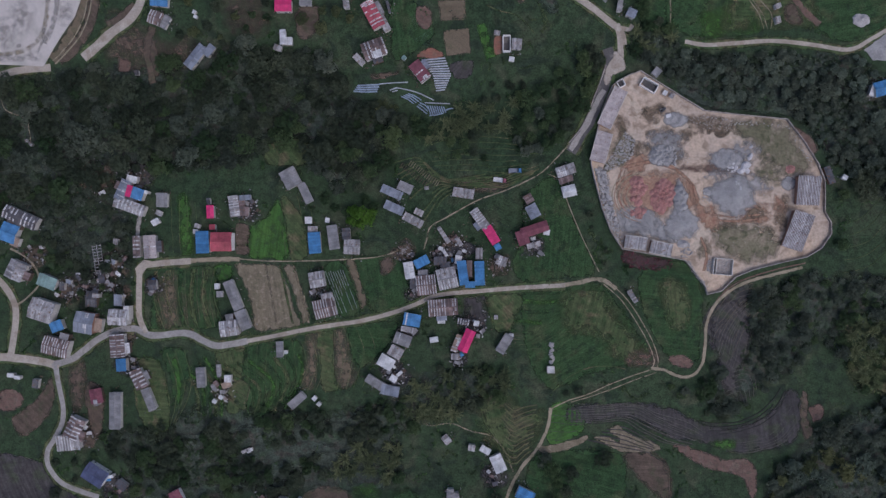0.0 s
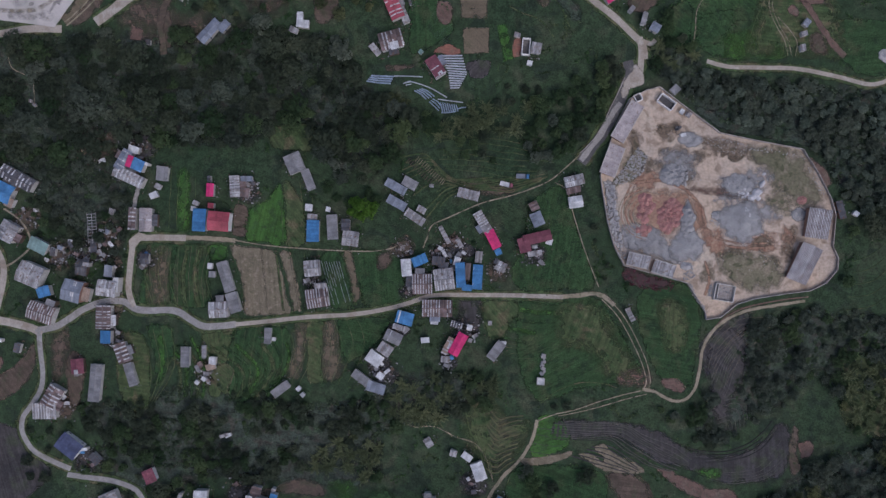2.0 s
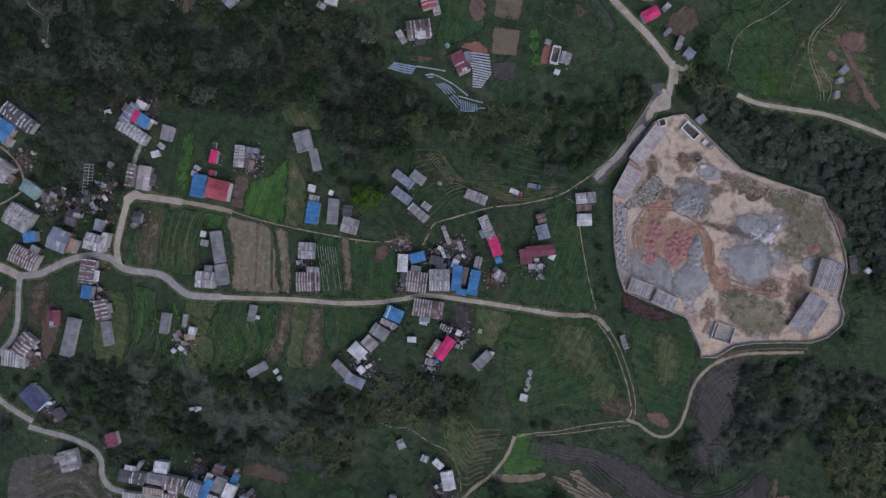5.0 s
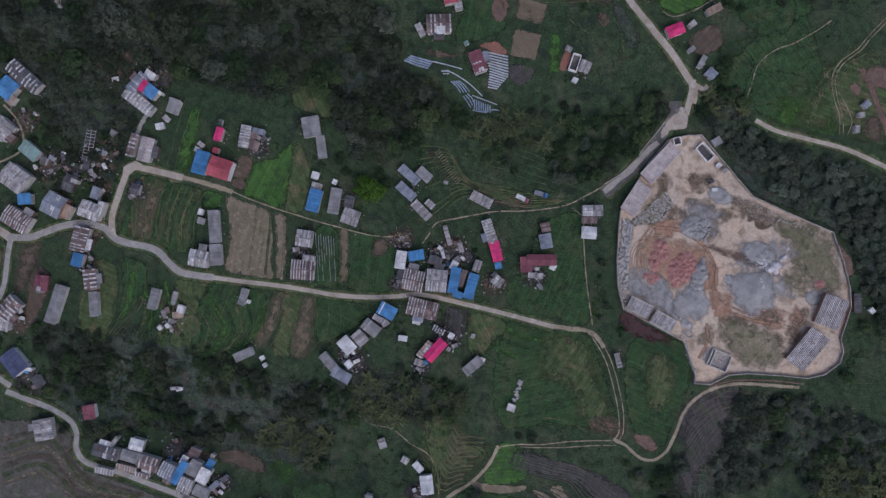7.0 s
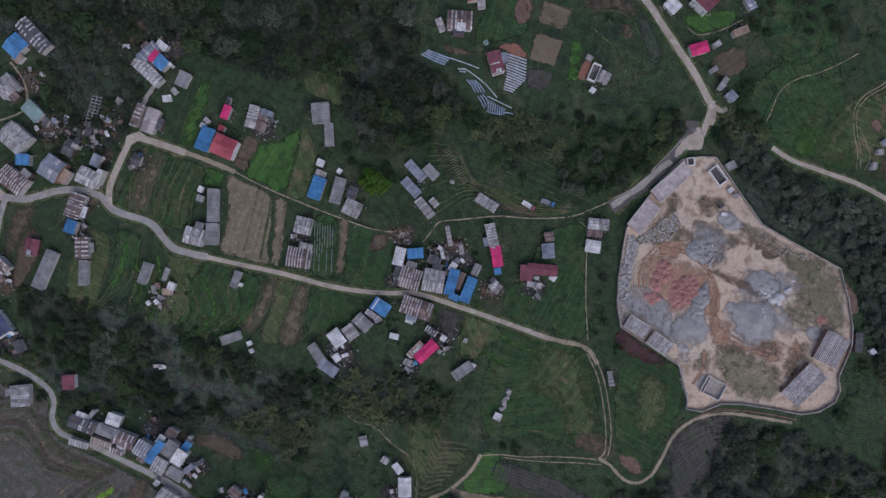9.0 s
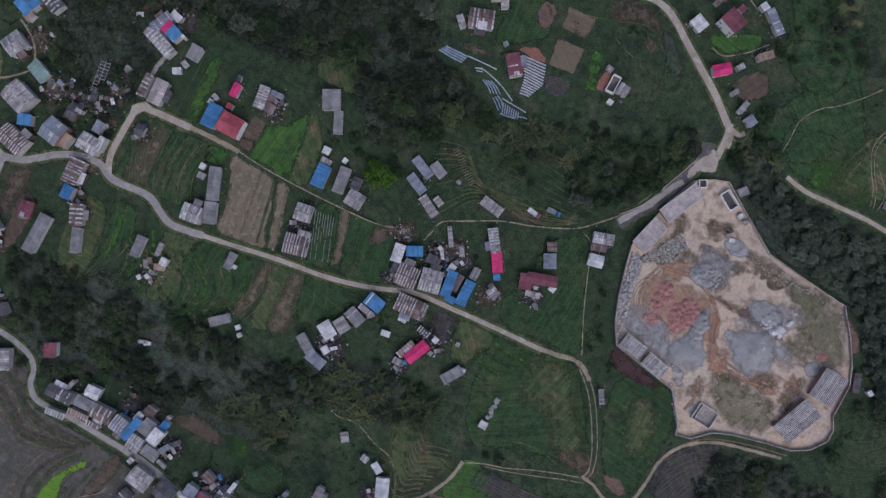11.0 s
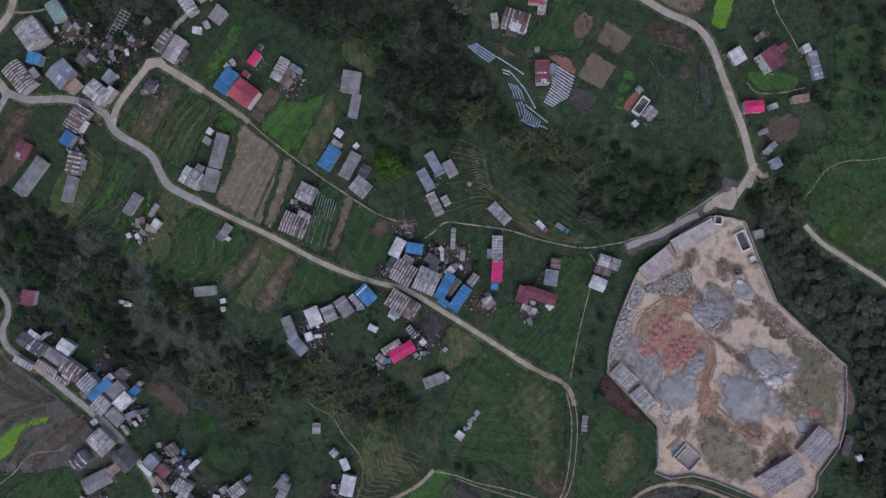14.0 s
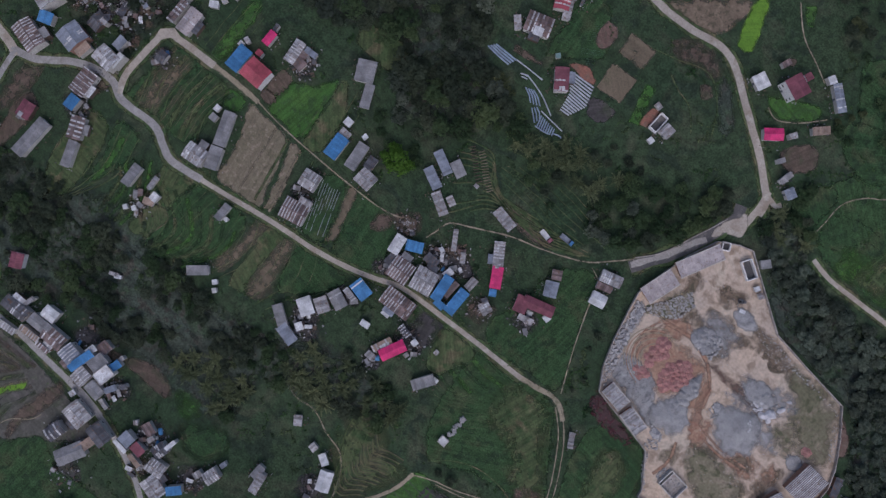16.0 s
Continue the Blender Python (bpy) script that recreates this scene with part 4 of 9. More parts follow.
def lane(pts, w, label, mat=ROAD, lift=0.22, **kw):
    """A road with its bare earth verge, or a footpath."""
    if mat is TRACK or mat is REDSOIL:
        return ribbon("path", pts, w * (0.72 if w < 1.7 else 0.9), mat, lift, label, "path", soft=True, peak=0.55 if w < 1.2 else 0.85, **kw)
    ribbon("road_verge", pts, w * 0.9 + 2.8, DRYGRASS, 0.15, "dry trampled grass verge of the road", "verge", soft=True, keep=False)
    return ribbon("road", pts, w * 0.69, mat, lift, label, "road", wobble=0.13, **kw)


lane([(-231.5, -55.6), (-220.3, -54.5), (-207.6, -55.6), (-196.4, -57.3), (-190.8, -59.6)], 5.6, "pale concrete village road", lift=0.222)
lane([(-194.5, -58.4), (-183.8, -55.1), (-171.2, -45.5), (-161.4, -41.3), (-152.9, -40.5), (-144.5, -43.8), (-127.7, -42.7), (-119.3, -46.4), (-112.3, -48.9), (-97.4, -46.6)], 4.6, "worn concrete village lane, shade in its grey colour", ROAD_SHADED, lift=0.226)
lane([(-97.4, -46.6), (-80.1, -43.3), (-63.2, -39.9), (-40.8, -36.5), (-24.0, -32.1), (-12.8, -27.9), (-3.0, -23.9), (18.0, -21.7), (40.4, -20.0), (60.0, -18.9)], 3.0, "worn concrete village lane", lift=0.218)
lane([(-147.9, -42.7), (-151.0, -34.3), (-151.2, -23.1), (-150.9, -13.5), (-150.3, -9.6), (-148.6, -8.8), (-143.6, -8.5), (-136.1, -7.7), (-125.4, -6.9)], 4.3, "pale concrete side lane", lift=0.230)
lane([(-126.6, -6.9), (-116.5, -6.3), (-108.1, -6.0), (-101.3, -6.0)], 2.9, "tan earth path past the red-roofed house", TRACK, lift=0.21)
lane([(-102.5, -5.7), (-88.4, -6.9), (-68.8, -6.9), (-52.0, -6.3), (-35.2, -5.2), (-25.4, -2.9), (-22.6, -1.2)], 1.05, "narrow footpath between fields", TRACK)
lane([(-192.8, -57.3), (-191.1, -68.0), (-188.9, -79.2), (-189.5, -87.6), (-193.8, -96.1), (-196.9, -101.7), (-196.5, -108.8), (-190.1, -117.4), (-179.0, -122.3), (-172.0, -124.6)], 3.5, "concrete road down to the valley, shade in its grey colour", ROAD_SHADED, lift=0.234)
lane([(-228.6, -11.9), (-220.2, -16.9), (-213.2, -27.3), (-212.4, -37.1), (-214.7, -52.5), (-216.1, -54.5)], 4.6, "pale concrete road between houses", lift=0.228)
lane([(-215.1, -0.7), (-207.6, -4.9), (-202.0, -11.3), (-201.1, -18.9), (-207.6, -25.9), (-211.8, -28.7)], 1.6, "narrow path round the houses", TRACK, lift=0.2)
lane([(57.2, -19.2), (67.0, -17.5), (74.5, -15.8), (80.1, -16.9), (85.2, -20.8)], 2.8, "dusty earth end of the village lane", TRACK, lift=0.21)
lane([(81.0, -16.9), (89.4, -24.5), (96.4, -34.3), (103.4, -46.9), (106.2, -56.7), (104.9, -60.9)], 0.9, "wheel rut of a grassy farm track", TRACK)
lane([(79.0, -18.3), (87.4, -25.9), (94.4, -35.7), (101.2, -47.7), (104.3, -56.7), (102.6, -60.1)], 0.9, "wheel rut of a grassy farm track", TRACK)
lane([(102.1, -60.9), (93.7, -63.7), (82.5, -68.0), (71.4, -73.1), (62.4, -76.0)], 1.0, "wheel rut of a dirt track", TRACK)
lane([(104.9, -62.3), (95.1, -65.7), (83.9, -70.2), (72.8, -74.2), (63.0, -77.1)], 0.8, "wheel rut of a dirt track", TRACK)
lane([(102.6, -60.1), (109.1, -60.9), (116.2, -64.1), (123.2, -63.8), (128.0, -58.2), (129.7, -48.4), (130.2, -38.6), (133.5, -30.1), (140.0, -23.1), (149.9, -17.5), (164.0, -13.6), (178.2, -10.2)], 2.0, "reddish dirt track round the walled yard", TRACK)
lane([(128.8, -51.2), (130.8, -37.1), (136.3, -25.4), (147.0, -17.0), (164.0, -11.4), (179.5, -8.0)], 1.2, "bare earth bank under the wall", REDSOIL, lift=0.19)
lane([(-11.4, 139.2), (-2.8, 138.5), (6.2, 138.4), (17.3, 139.7), (27.5, 142.1), (35.4, 141.3), (41.8, 138.2), (48.7, 133.6), (58.8, 126.9), (72.0, 118.8), (81.8, 111.4)] + [(87.5, 106.7), (89.0, 100.1)], 4.6, "pale dirt road with worn edges", lift=0.226)
lane([(80.2, 111.9), (86.8, 108.6), (92.1, 107.9), (93.4, 109.9)], 3.4, "pale dirt road fork", lift=0.222)
lane([(80.9, 98.4), (82.8, 92.1), (81.1, 86.5), (77.4, 74.5), (72.2, 62.5), (67.0, 54.0), (62.9, 47.1)], 7.5, "worn asphalt road beside the walled yard", ASPHALT, lift=0.23)
ribbon("road_patch", [(79.3, 77.8), (75.5, 71.2), (71.3, 61.7), (66.7, 54.4), (62.6, 48.2)], 3.2, ASPHALT_DUST, 0.30, "pale dusty strip on the worn asphalt", "road", soft=True)
patch("paved_pad", [(80.1, 88.7), (83.1, 93.3), (84.1, 97.5), (88.8, 94.3), (90.0, 88.0), (84.0, 85.2), (81.7, 80.5), (78.9, 80.6)], ROAD, 0.29, "pale concrete pad before the yard gate", "paved lot", smooth=True, step=1.2, soft=1.2)
lane([(62.3, 51.2), (55.8, 44.2), (47.4, 36.3), (32.0, 28.7), (16.6, 23.1), (1.2, 14.7), (-6.7, 10.0), (-8.6, 3.5), (-10.0, -1.2)], 1.15, "narrow earth footpath", TRACK)
lane([(51.0, 36.3), (57.2, 32.9), (61.4, 21.7), (68.4, 4.9), (76.8, -12.4)], 0.9, "faint footpath through a field", TRACK)
lane([(85.5, 110.4), (87.0, 104.2), (87.6, 96.1), (87.3, 90.4)], 4.2, "pale concrete road end at the yard gate", lift=0.224)
lane([(119.9, 102.3), (130.7, 100.7), (144.8, 101.5), (164.2, 102.5), (183.7, 100.4), (197.6, 98.1), (204.5, 98.8), (211.2, 102.9), (222.1, 108.9)], 2.8, "pale narrow concrete lane", lift=0.226)
lane([(-148.6, 128.1), (-151.4, 119.2), (-156.3, 112.5), (-164.3, 107.0), (-172.5, 99.9), (-179.6, 94.2)], 6.4, "pale dirt road beside the concrete lot", lift=0.22)
ribbon("earth_bank", [(-172.9, 128.1), (-174.4, 117.0), (-177.8, 107.3), (-184.4, 99.1), (-192.0, 92.8)], 6.5, SOIL, 0.13, "bare brown earth bank beside the concrete lot", "earth bank", soft=True, peak=0.85)
ribbon("grass_bank", [(-178.0, 128.1), (-179.8, 117.0), (-183.3, 108.7), (-189.4, 99.9), (-195.4, 93.4)], 5.5, TILLED, 0.14, "dry tan bank at the edge of the concrete lot", "grass bank", soft=True, peak=0.75)
ribbon("earth_bank", [(-153.4, 120.3), (-157.4, 116.4), (-162.8, 112.5), (-167.0, 110.3)], 4.0, SOIL, 0.16, "reddish brown cutting above the dirt road", "earth bank", soft=True, peak=0.8)
ribbon("earth_path", [(-144.6, 109.2), (-146.5, 103.2), (-148.0, 96.4), (-146.8, 88.3), (-145.4, 82.0)], 4.2, SOIL, 0.15, "brown washed-out gully below the house", "earth path", soft=True, peak=0.85)
lane([(-174.1, 128.1), (-175.9, 115.6), (-180.7, 104.8), (-189.1, 95.6), (-193.8, 91.2)], 1.3, "brown wheel track", TRACK, lift=0.2)
lane([(-176.0, 128.1), (-178.1, 115.6), (-182.9, 105.4), (-190.7, 96.6), (-194.8, 92.8)], 1.1, "brown wheel track", TRACK, lift=0.2)
KEEP_OFF.extend([(-39.7, 79.6, 8), (-32.6, 79.3, 7), (-24.1, 78.1, 7), (-14.3, 73.1, 7), (-3.0, 68.3, 7), (-3.0, 86.1, 8), (-160.2, 90.2, 8), (68.5, 140.0, 7), (70.7, 153.0, 6), (66.8, 144.6, 6), (76.4, 150.2, 6), (57.5, 144.2, 5), (58.9, 153.6, 5)])
lane([(-229.7, 83.2), (-221.4, 85.5), (-212.9, 87.8), (-204.5, 88.9), (-196.1, 89.5)], 5.0, "pale dirt road below the lot", lift=0.23)
lane([(-221.4, 76.8), (-218.4, 68.3), (-208.5, 64.1), (-206.3, 58.3), (-205.2, 52.1)], 1.0, "narrow footpath on the slope", TRACK)
lane([(-94.9, -197.4), (-92.5, -188.4), (-92.0, -180.2), (-89.5, -175.4), (-83.4, -170.2), (-81.5, -165.8)], 0.8, "narrow earth footpath beside the paddies", TRACK, lift=0.24)
lane([(53.2, -80.0), (51.5, -91.2), (46.6, -101.4), (39.5, -109.9), (33.7, -119.5), (29.4, -130.4)], 2.2, "farm track between terraces", TRACK)
ribbon("path", [(-10.3, -87.9), (-5.8, -89.2), (3.7, -88.2), (13.9, -92.3), (24.0, -95.0), (30.5, -102.4), (34.7, -112.9)], 0.75, TRACK, 0.22, "narrow faint path above the paddies", "path", soft=True, peak=0.32)
ribbon("path", [(-150.0, 19.6), (-150.7, 14.6), (-151.8, 8.4), (-151.7, 3.5)], 2.6, ASPHALT_DUST, 0.2, "grey earth alley between two houses", "path", soft=True, peak=0.6)
ribbon("path", [(54.0, -71.7), (61.3, -64.8), (71.7, -59.9), (82.6, -59.1), (90.2, -60.6)], 0.7, DRYGRASS, 0.2, "grassy bund path across the field", "path", soft=True, peak=0.8, keep=False)
lane([(62.4, -76.0), (57.4, -78.3), (53.3, -80.6)], 1.0, "faint wheel track", TRACK)
for off in (0.0, 1.7):
    lane([(162.2 + off, 166.2), (156.5 + off, 154.4), (153.9 + off, 147.9), (148.5 + off, 140.3), (146.7 + off, 134.1), (147.6 + off, 128.9), (151.3 + off, 122.0), (156.0 + off, 115.5), (158.8 + off, 108.2)], 0.7, "wheel rut of a track round the slope", TRACK)
lane([(151.6, 126.3), (157.1, 121.4), (162.3, 115.1), (162.2, 108.1)], 0.7, "faint footpath on the slope", TRACK)
lane([(112.1, 107.1), (112.3, 116.8), (112.0, 125.0), (114.2, 130.8), (118.7, 136.4), (124.7, 140.9), (132.6, 149.4), (138.2, 156.6)], 0.9, "grassy bank between two fields", TRACK, keep=False)
lane([(41.9, 179.6), (52.4, 169.8), (64.2, 164.4), (72.4, 160.5)], 1.0, "narrow footpath", TRACK)
lane([(61.1, 136.3), (67.3, 134.8), (75.4, 140.3), (83.5, 149.5)], 1.0, "footpath before the house", TRACK)
lane([(-173.3, -127.4), (-164.8, -127.9), (-152.0, -128.6), (-141.1, -131.1), (-135.8, -135.5), (-133.2, -142.6), (-126.5, -146.8), (-111.3, -146.4), (-91.4, -147.3), (-74.4, -147.7), (-62.4, -149.8)], 3.5, "worn concrete village street, shade in its grey colour", ROAD_SHADED, lift=0.23)
lane([(-88.4, -147.1), (-74.3, -148.6), (-63.5, -150.0), (-53.5, -152.3), (-44.4, -155.3), (-33.6, -160.0), (-23.2, -166.6)], 3.4, "concrete village street, shade in its grey colour", ROAD_SHADED, lift=0.236)

patch("paved_pad", [(-151.8, -17.0), (-153.0, -10.6), (-148.6, -6.2), (-143.6, -7.4), (-147.6, -10.8), (-150.0, -14.5)], ROAD, 0.2, "pale concrete apron at the lane corner", "paved lot", smooth=False, step=1.0, rough_edge=0.3)
patch("paved_lot", [(-245.2, 139.3), (-203.2, 139.3), (-178.5, 130.9), (-180.0, 122.0), (-182.9, 114.2), (-189.1, 105.9), (-194.2, 98.6), (-199.5, 90.0), (-221.2, 90.8), (-246.2, 91.5)], CONCRETE, 0.5, "pale concrete lot with a curved edge", "paved lot", smooth=False, rough_edge=0.0, fall=1.2)
ribbon("worn_strip", [(-194.8, 133.7), (-196.0, 122.5), (-196.6, 115.6), (-198.2, 108.7), (-201.5, 102.6), (-208.0, 98.0), (-217.6, 96.0), (-229.3, 95.4)], 2.6, TRACK, 0.56, "brownish worn strip curving across the concrete lot", "worn strip", soft=True, peak=0.26, keep=False)
ribbon("worn_strip", [(-198.2, 108.7), (-198.7, 104.6), (-200.0, 100.5), (-202.5, 96.1)], 1.6, ASPHALT_DUST, 0.565, "grey stained strip on the concrete lot", "worn strip", soft=True, peak=0.25, keep=False)
ribbon("worn_strip", [(-191.4, 128.1), (-192.1, 117.0), (-194.6, 108.7), (-198.3, 101.0)], 3.0, ASPHALT_DUST, 0.555, "faint grey stained strip on the concrete lot", "worn strip", soft=True, peak=0.3, keep=False)
for x, y, rx, ry in ((-214.1, 93.6, 9, 2), (-209.0, 114.2, 8, 10), (-217.6, 105.9, 6, 9), (-187.9, 115.6, 5, 7), (-210.9, 99.9, 1.2, 1.2), (-204.2, 95.0, 5, 3)):
    ring = [(x + rx * math.cos(i * 0.5236), y + ry * math.sin(i * 0.5236)) for i in range(12)]
    patch("concrete_stain", ring, ASPHALT_DUST, 0.545 + 0.003 * rx, "grey stain on the pale concrete lot", "stain", step=1.2, rough_edge=1.0, soft=min(rx, ry), peak=0.2 if rx > 2 else 0.9)
patch("paved_pad", [(208.6, 98.0), (218.9, 105.6), (230.6, 102.8), (228.2, 91.8), (213.1, 92.5)], GRAVEL, 0.3, "grey gravel pad beside the lane", "paved lot", smooth=False, step=2.0)

# ---- walled yard ----
YARD_RING = [(83.3, 80.0), (91.5, 85.1), (97.5, 87.2), (115.0, 76.3), (129.0, 67.6), (146.0, 65.7), (170.1, 63.5), (177.9, 52.6), (184.6, 41.3), (187.8, 32.9), (187.9, 17.5), (191.1, 11.9), (191.2, 6.3), (186.3, -0.7), (179.4, -4.9), (166.7, -7.7), (152.6, -11.3), (144.2, -14.7), (137.1, -21.7), (130.1, -23.4), (129.2, -19.7), (124.4, -13.3), (119.3, -6.6), (114.6, -5.7), (102.0, -3.5), (88.0, -1.0), (82.4, 7.7), (78.2, 18.9), (74.5, 32.9), (72.6, 41.3), (74.6, 52.6), (78.2, 67.9)]
patch("yard_floor", YARD_RING, YARD, 0.3, "sandy floor of a walled quarry yard with tracks and stains", "yard", smooth=False, rough_edge=0.0, fall=1.0)
field([(133.3, 10.5), (155.2, 11.9), (166.5, 4.9), (165.2, -4.9), (149.7, -9.1), (138.4, -3.5), (133.3, 2.1)], WEEDS_R, "worn olive grass in the yard", lift=0.36, rough_edge=2.0, soft=6.0, peak=0.75)
field([(119.5, 63.2), (127.5, 66.1), (141.6, 63.3), (144.8, 58.8), (137.1, 55.4), (124.5, 56.5)], DAMP_R, "dark weedy earth by the yard wall", lift=0.36, rough_edge=2.5, soft=6.0, peak=0.8)
field([(117.3, 32.9), (122.1, 34.3), (127.1, 21.7), (136.9, 14.7), (135.5, 7.7), (128.5, 9.1), (122.1, 21.7)], RUSTSOIL_R, "reddish wheel-worn lane in the yard", lift=0.36, rough_edge=1.5, soft=4.0)
field([(88.0, 35.7), (113.2, 38.5), (120.1, 30.1), (113.1, 18.9), (101.9, 13.3), (90.7, 18.9), (85.2, 27.3)], RUSTSOIL_R, "red earth spread on the yard", lift=0.37, rough_edge=1.5, soft=6.0, peak=0.75)
field([(85.2, 18.9), (99.1, 20.3), (110.3, 10.5), (115.9, 2.1), (93.5, 6.3), (86.6, 9.1)], GRAVEL, "grey crushed stone spread on the yard", lift=0.39, rough_edge=1.5, soft=4.0)
field([(144.6, 65.4), (169.5, 62.9), (177.3, 52.0), (183.2, 40.7), (176.0, 34.0), (163.0, 36.0), (153.0, 47.0), (144.0, 54.0)], WEEDS_R, "pale trodden weeds in the corner of the yard", lift=0.34, rough_edge=2.0, soft=7.0, peak=0.72)
field([(78.5, 36.5), (79.9, 41.0), (85.3, 50.0), (89.6, 57.0), (94.7, 52.1), (91.8, 42.8), (83.4, 38.0)], WEEDS_R, "weedy rubble strip before the sheds", lift=0.35, rough_edge=1.5, soft=3.0, peak=0.9)
field([(172.4, 61.6), (177.8, 58.4), (183.0, 54.4), (186.0, 47.6), (183.4, 44.2)], REDSOIL, "bare reddish bank outside the yard wall", lift=0.16, soft=1.5)
# dark cover along the wall's outer side: the shade there is put into the colour
field([(112.2, 79.6), (118.3, 75.6), (130.7, 69.2), (144.2, 67.6), (160.1, 66.2), (171.7, 65.2), (176.3, 66.1), (160.8, 74.4), (143.6, 75.0), (133.1, 74.8), (121.5, 80.1)], LITTER_SHADE_R, "dark ground outside the yard wall, shade in its colour", lift=0.1, soft=2.5)

for x, y, rx, ry, mat, what in ((106.5, 55.3, 7, 5, DAMP_R, "dark damp stain"), (147.6, 57.7, 5, 4, DAMP_R, "dark damp stain"), (155.1, 18.9, 9, 5, RUSTSOIL_R, "brown stain"), (112.1, 53.9, 4, 4, DAMP_R, "dark damp stain"), (120.2, 55.3, 5, 4, DAMP_R, "dark damp stain"),
                                (116.0, 47.5, 5, 6, DAMP_R, "brown damp stain"), (134.3, 57.6, 6, 3, DAMP_R, "dark damp stain"), (168.0, 21.7, 4, 4, DAMP_R, "dark damp stain"), (153.7, 16.7, 6, 4, DAMP_R, "brown damp stain"), (166.4, 14.7, 4, 6, DAMP_R, "brown damp stain"),
                                (88.0, 59.5, 4, 6, DAMP_R, "brown damp stain"), (104.9, 68.0, 7, 4, DAMP_R, "brown damp stain"), (97.8, 49.7, 6, 5, DAMP_R, "brown damp stain"), (149.6, -0.7, 9, 5, DAMP_R, "brown damp stain"), (141.1, 10.5, 8, 4, DAMP_R, "brown damp stain"),
                                (161.4, 7.2, 5, 5, DAMP_R, "dark damp stain"), (165.8, 20.3, 4, 6, RUSTSOIL_R, "brown stain"), (102.1, 65.2, 6, 4, DAMP_R, "dark damp stain"),
                                (134.1, 37.1, 6, 5, GRAVEL, "grey dust"), (152.3, 30.1, 9, 8, GRAVEL, "grey dust"), (122.9, 24.5, 4, 9, RUSTSOIL_R, "rust-coloured stain"), (93.6, 41.3, 10, 5, RUSTSOIL_R, "rust-coloured stain"),
                                (86.6, 48.3, 6, 8, WEEDS_R, "weedy patch"), (111.8, 51.1, 11, 9, GRAVEL, "grey dust"), (143.9, 42.7, 13, 10, GRAVEL, "grey dust"), (152.3, 14.7, 12, 3, RUSTSOIL_R, "brown stain"),
                                (128.6, -0.7, 4, 7, STUBBLE, "pale sand"), (160.7, 38.5, 7, 10, WEEDS_R, "thin weedy patch"), (131.3, 16.1, 5, 5, RUSTSOIL_R, "rust-coloured stain"), (136.9, 38.5, 20, 3, REDSOIL, "faint wheel-worn strip")):
    ring = [(x + rx * math.cos(a) * (1 + 0.3 * math.sin(3 * a + x)), y + ry * math.sin(a) * (1 + 0.3 * math.cos(2 * a + y))) for a in [i * 0.5236 for i in range(12)]]
    field(ring, mat, f"{what} on the sandy yard floor", lift=0.33 + 0.004 * (int(x) % 7), soft=min(rx, ry) * 0.9, step=1.4, rough_edge=1.5, peak=0.62)
field([(88.8, -1.2), (102.0, -4.3), (113.7, -6.6), (110.4, -9.9), (96.9, -11.0), (88.8, -7.4)], BURGUNDY_R, "dark red scrub below the yard wall", lift=0.15, soft=2.5)
for a, c in zip(YARD_RING, YARD_RING[1:] + YARD_RING[:1]):
    for i in range(8):
        KEEP_OFF.append((a[0] + (c[0] - a[0]) * i / 8, a[1] + (c[1] - a[1]) * i / 8, 4.0))
yard_wall = empty("yard_wall", 0, 0, 0)
tagged(yard_wall, "pale rendered masonry wall round the quarry yard", "wall", kind="structure")
for a, b in zip(YARD_RING, YARD_RING[1:] + YARD_RING[:1]):
    a, b = Vector(a), Vector(b)
    run = (b - a).length
    n = max(1, round(run / 6))
    for i in range(n):
        p = a + (b - a) * ((i + 0.5) / n)
        turn = math.atan2((b - a).y, (b - a).x)
        z = ground(p.x, p.y)
        v, f = box(-run / n / 2, run / n / 2, -0.15, 0.15, -1.0, 2.1)
        v, f = box(-run / n / 2, run / n / 2, -0.18, 0.18, 2.1, 2.22, v, f)
        part("wall_panel", mesh_of("wall_panel", v, f, YARDWALL), yard_wall, at=(p.x, p.y, z), turn=turn)


for k, (pts, w) in enumerate((([(88.0, 38.5), (85.7, 30.1), (88.0, 20.3), (94.9, 14.7)], 0.7), ([(89.7, 38.0), (87.7, 30.1), (89.9, 21.1), (96.3, 16.1)], 0.6), ([(93.0, 37.1), (90.8, 30.1), (92.4, 24.5)], 0.6), ([(89.4, 39.6), (102.0, 41.9), (114.6, 38.5), (122.9, 30.1), (127.1, 18.9), (135.5, 11.9)], 1.2),
                              ([(129.9, 14.7), (141.1, 12.7), (155.1, 13.9)], 0.8),
                              ([(128.5, 17.5), (141.1, 15.0), (156.5, 16.1)], 0.7), ([(127.1, 4.9), (130.0, -3.5), (128.6, -11.9)], 1.0))):
    ribbon("tyre_track", pts, w * 1.8, RUSTSOIL_R, 0.345 + 0.003 * k, "worn tyre track across the sandy yard", "tyre track", soft=True, keep=False, peak=0.5)


cx, cy = 99.1, 25.1
for k in range(9):
    r, a0, a1 = 5.5 + 1.05 * k, 95 + 9 * (k % 3), 230 + 11 * (k % 4)
    pts = [(cx + 1.15 * r * math.cos(radians(a0 + (a1 - a0) * q / 6)), cy + r * math.sin(radians(a0 + (a1 - a0) * q / 6))) for q in range(7)]
    ribbon("tyre_track", pts, 0.55, RUSTSOIL_R if k % 2 else TRACK, 0.40 + 0.003 * k, "curved tyre track round the red heaps", "tyre track", soft=True, keep=False, peak=0.75)


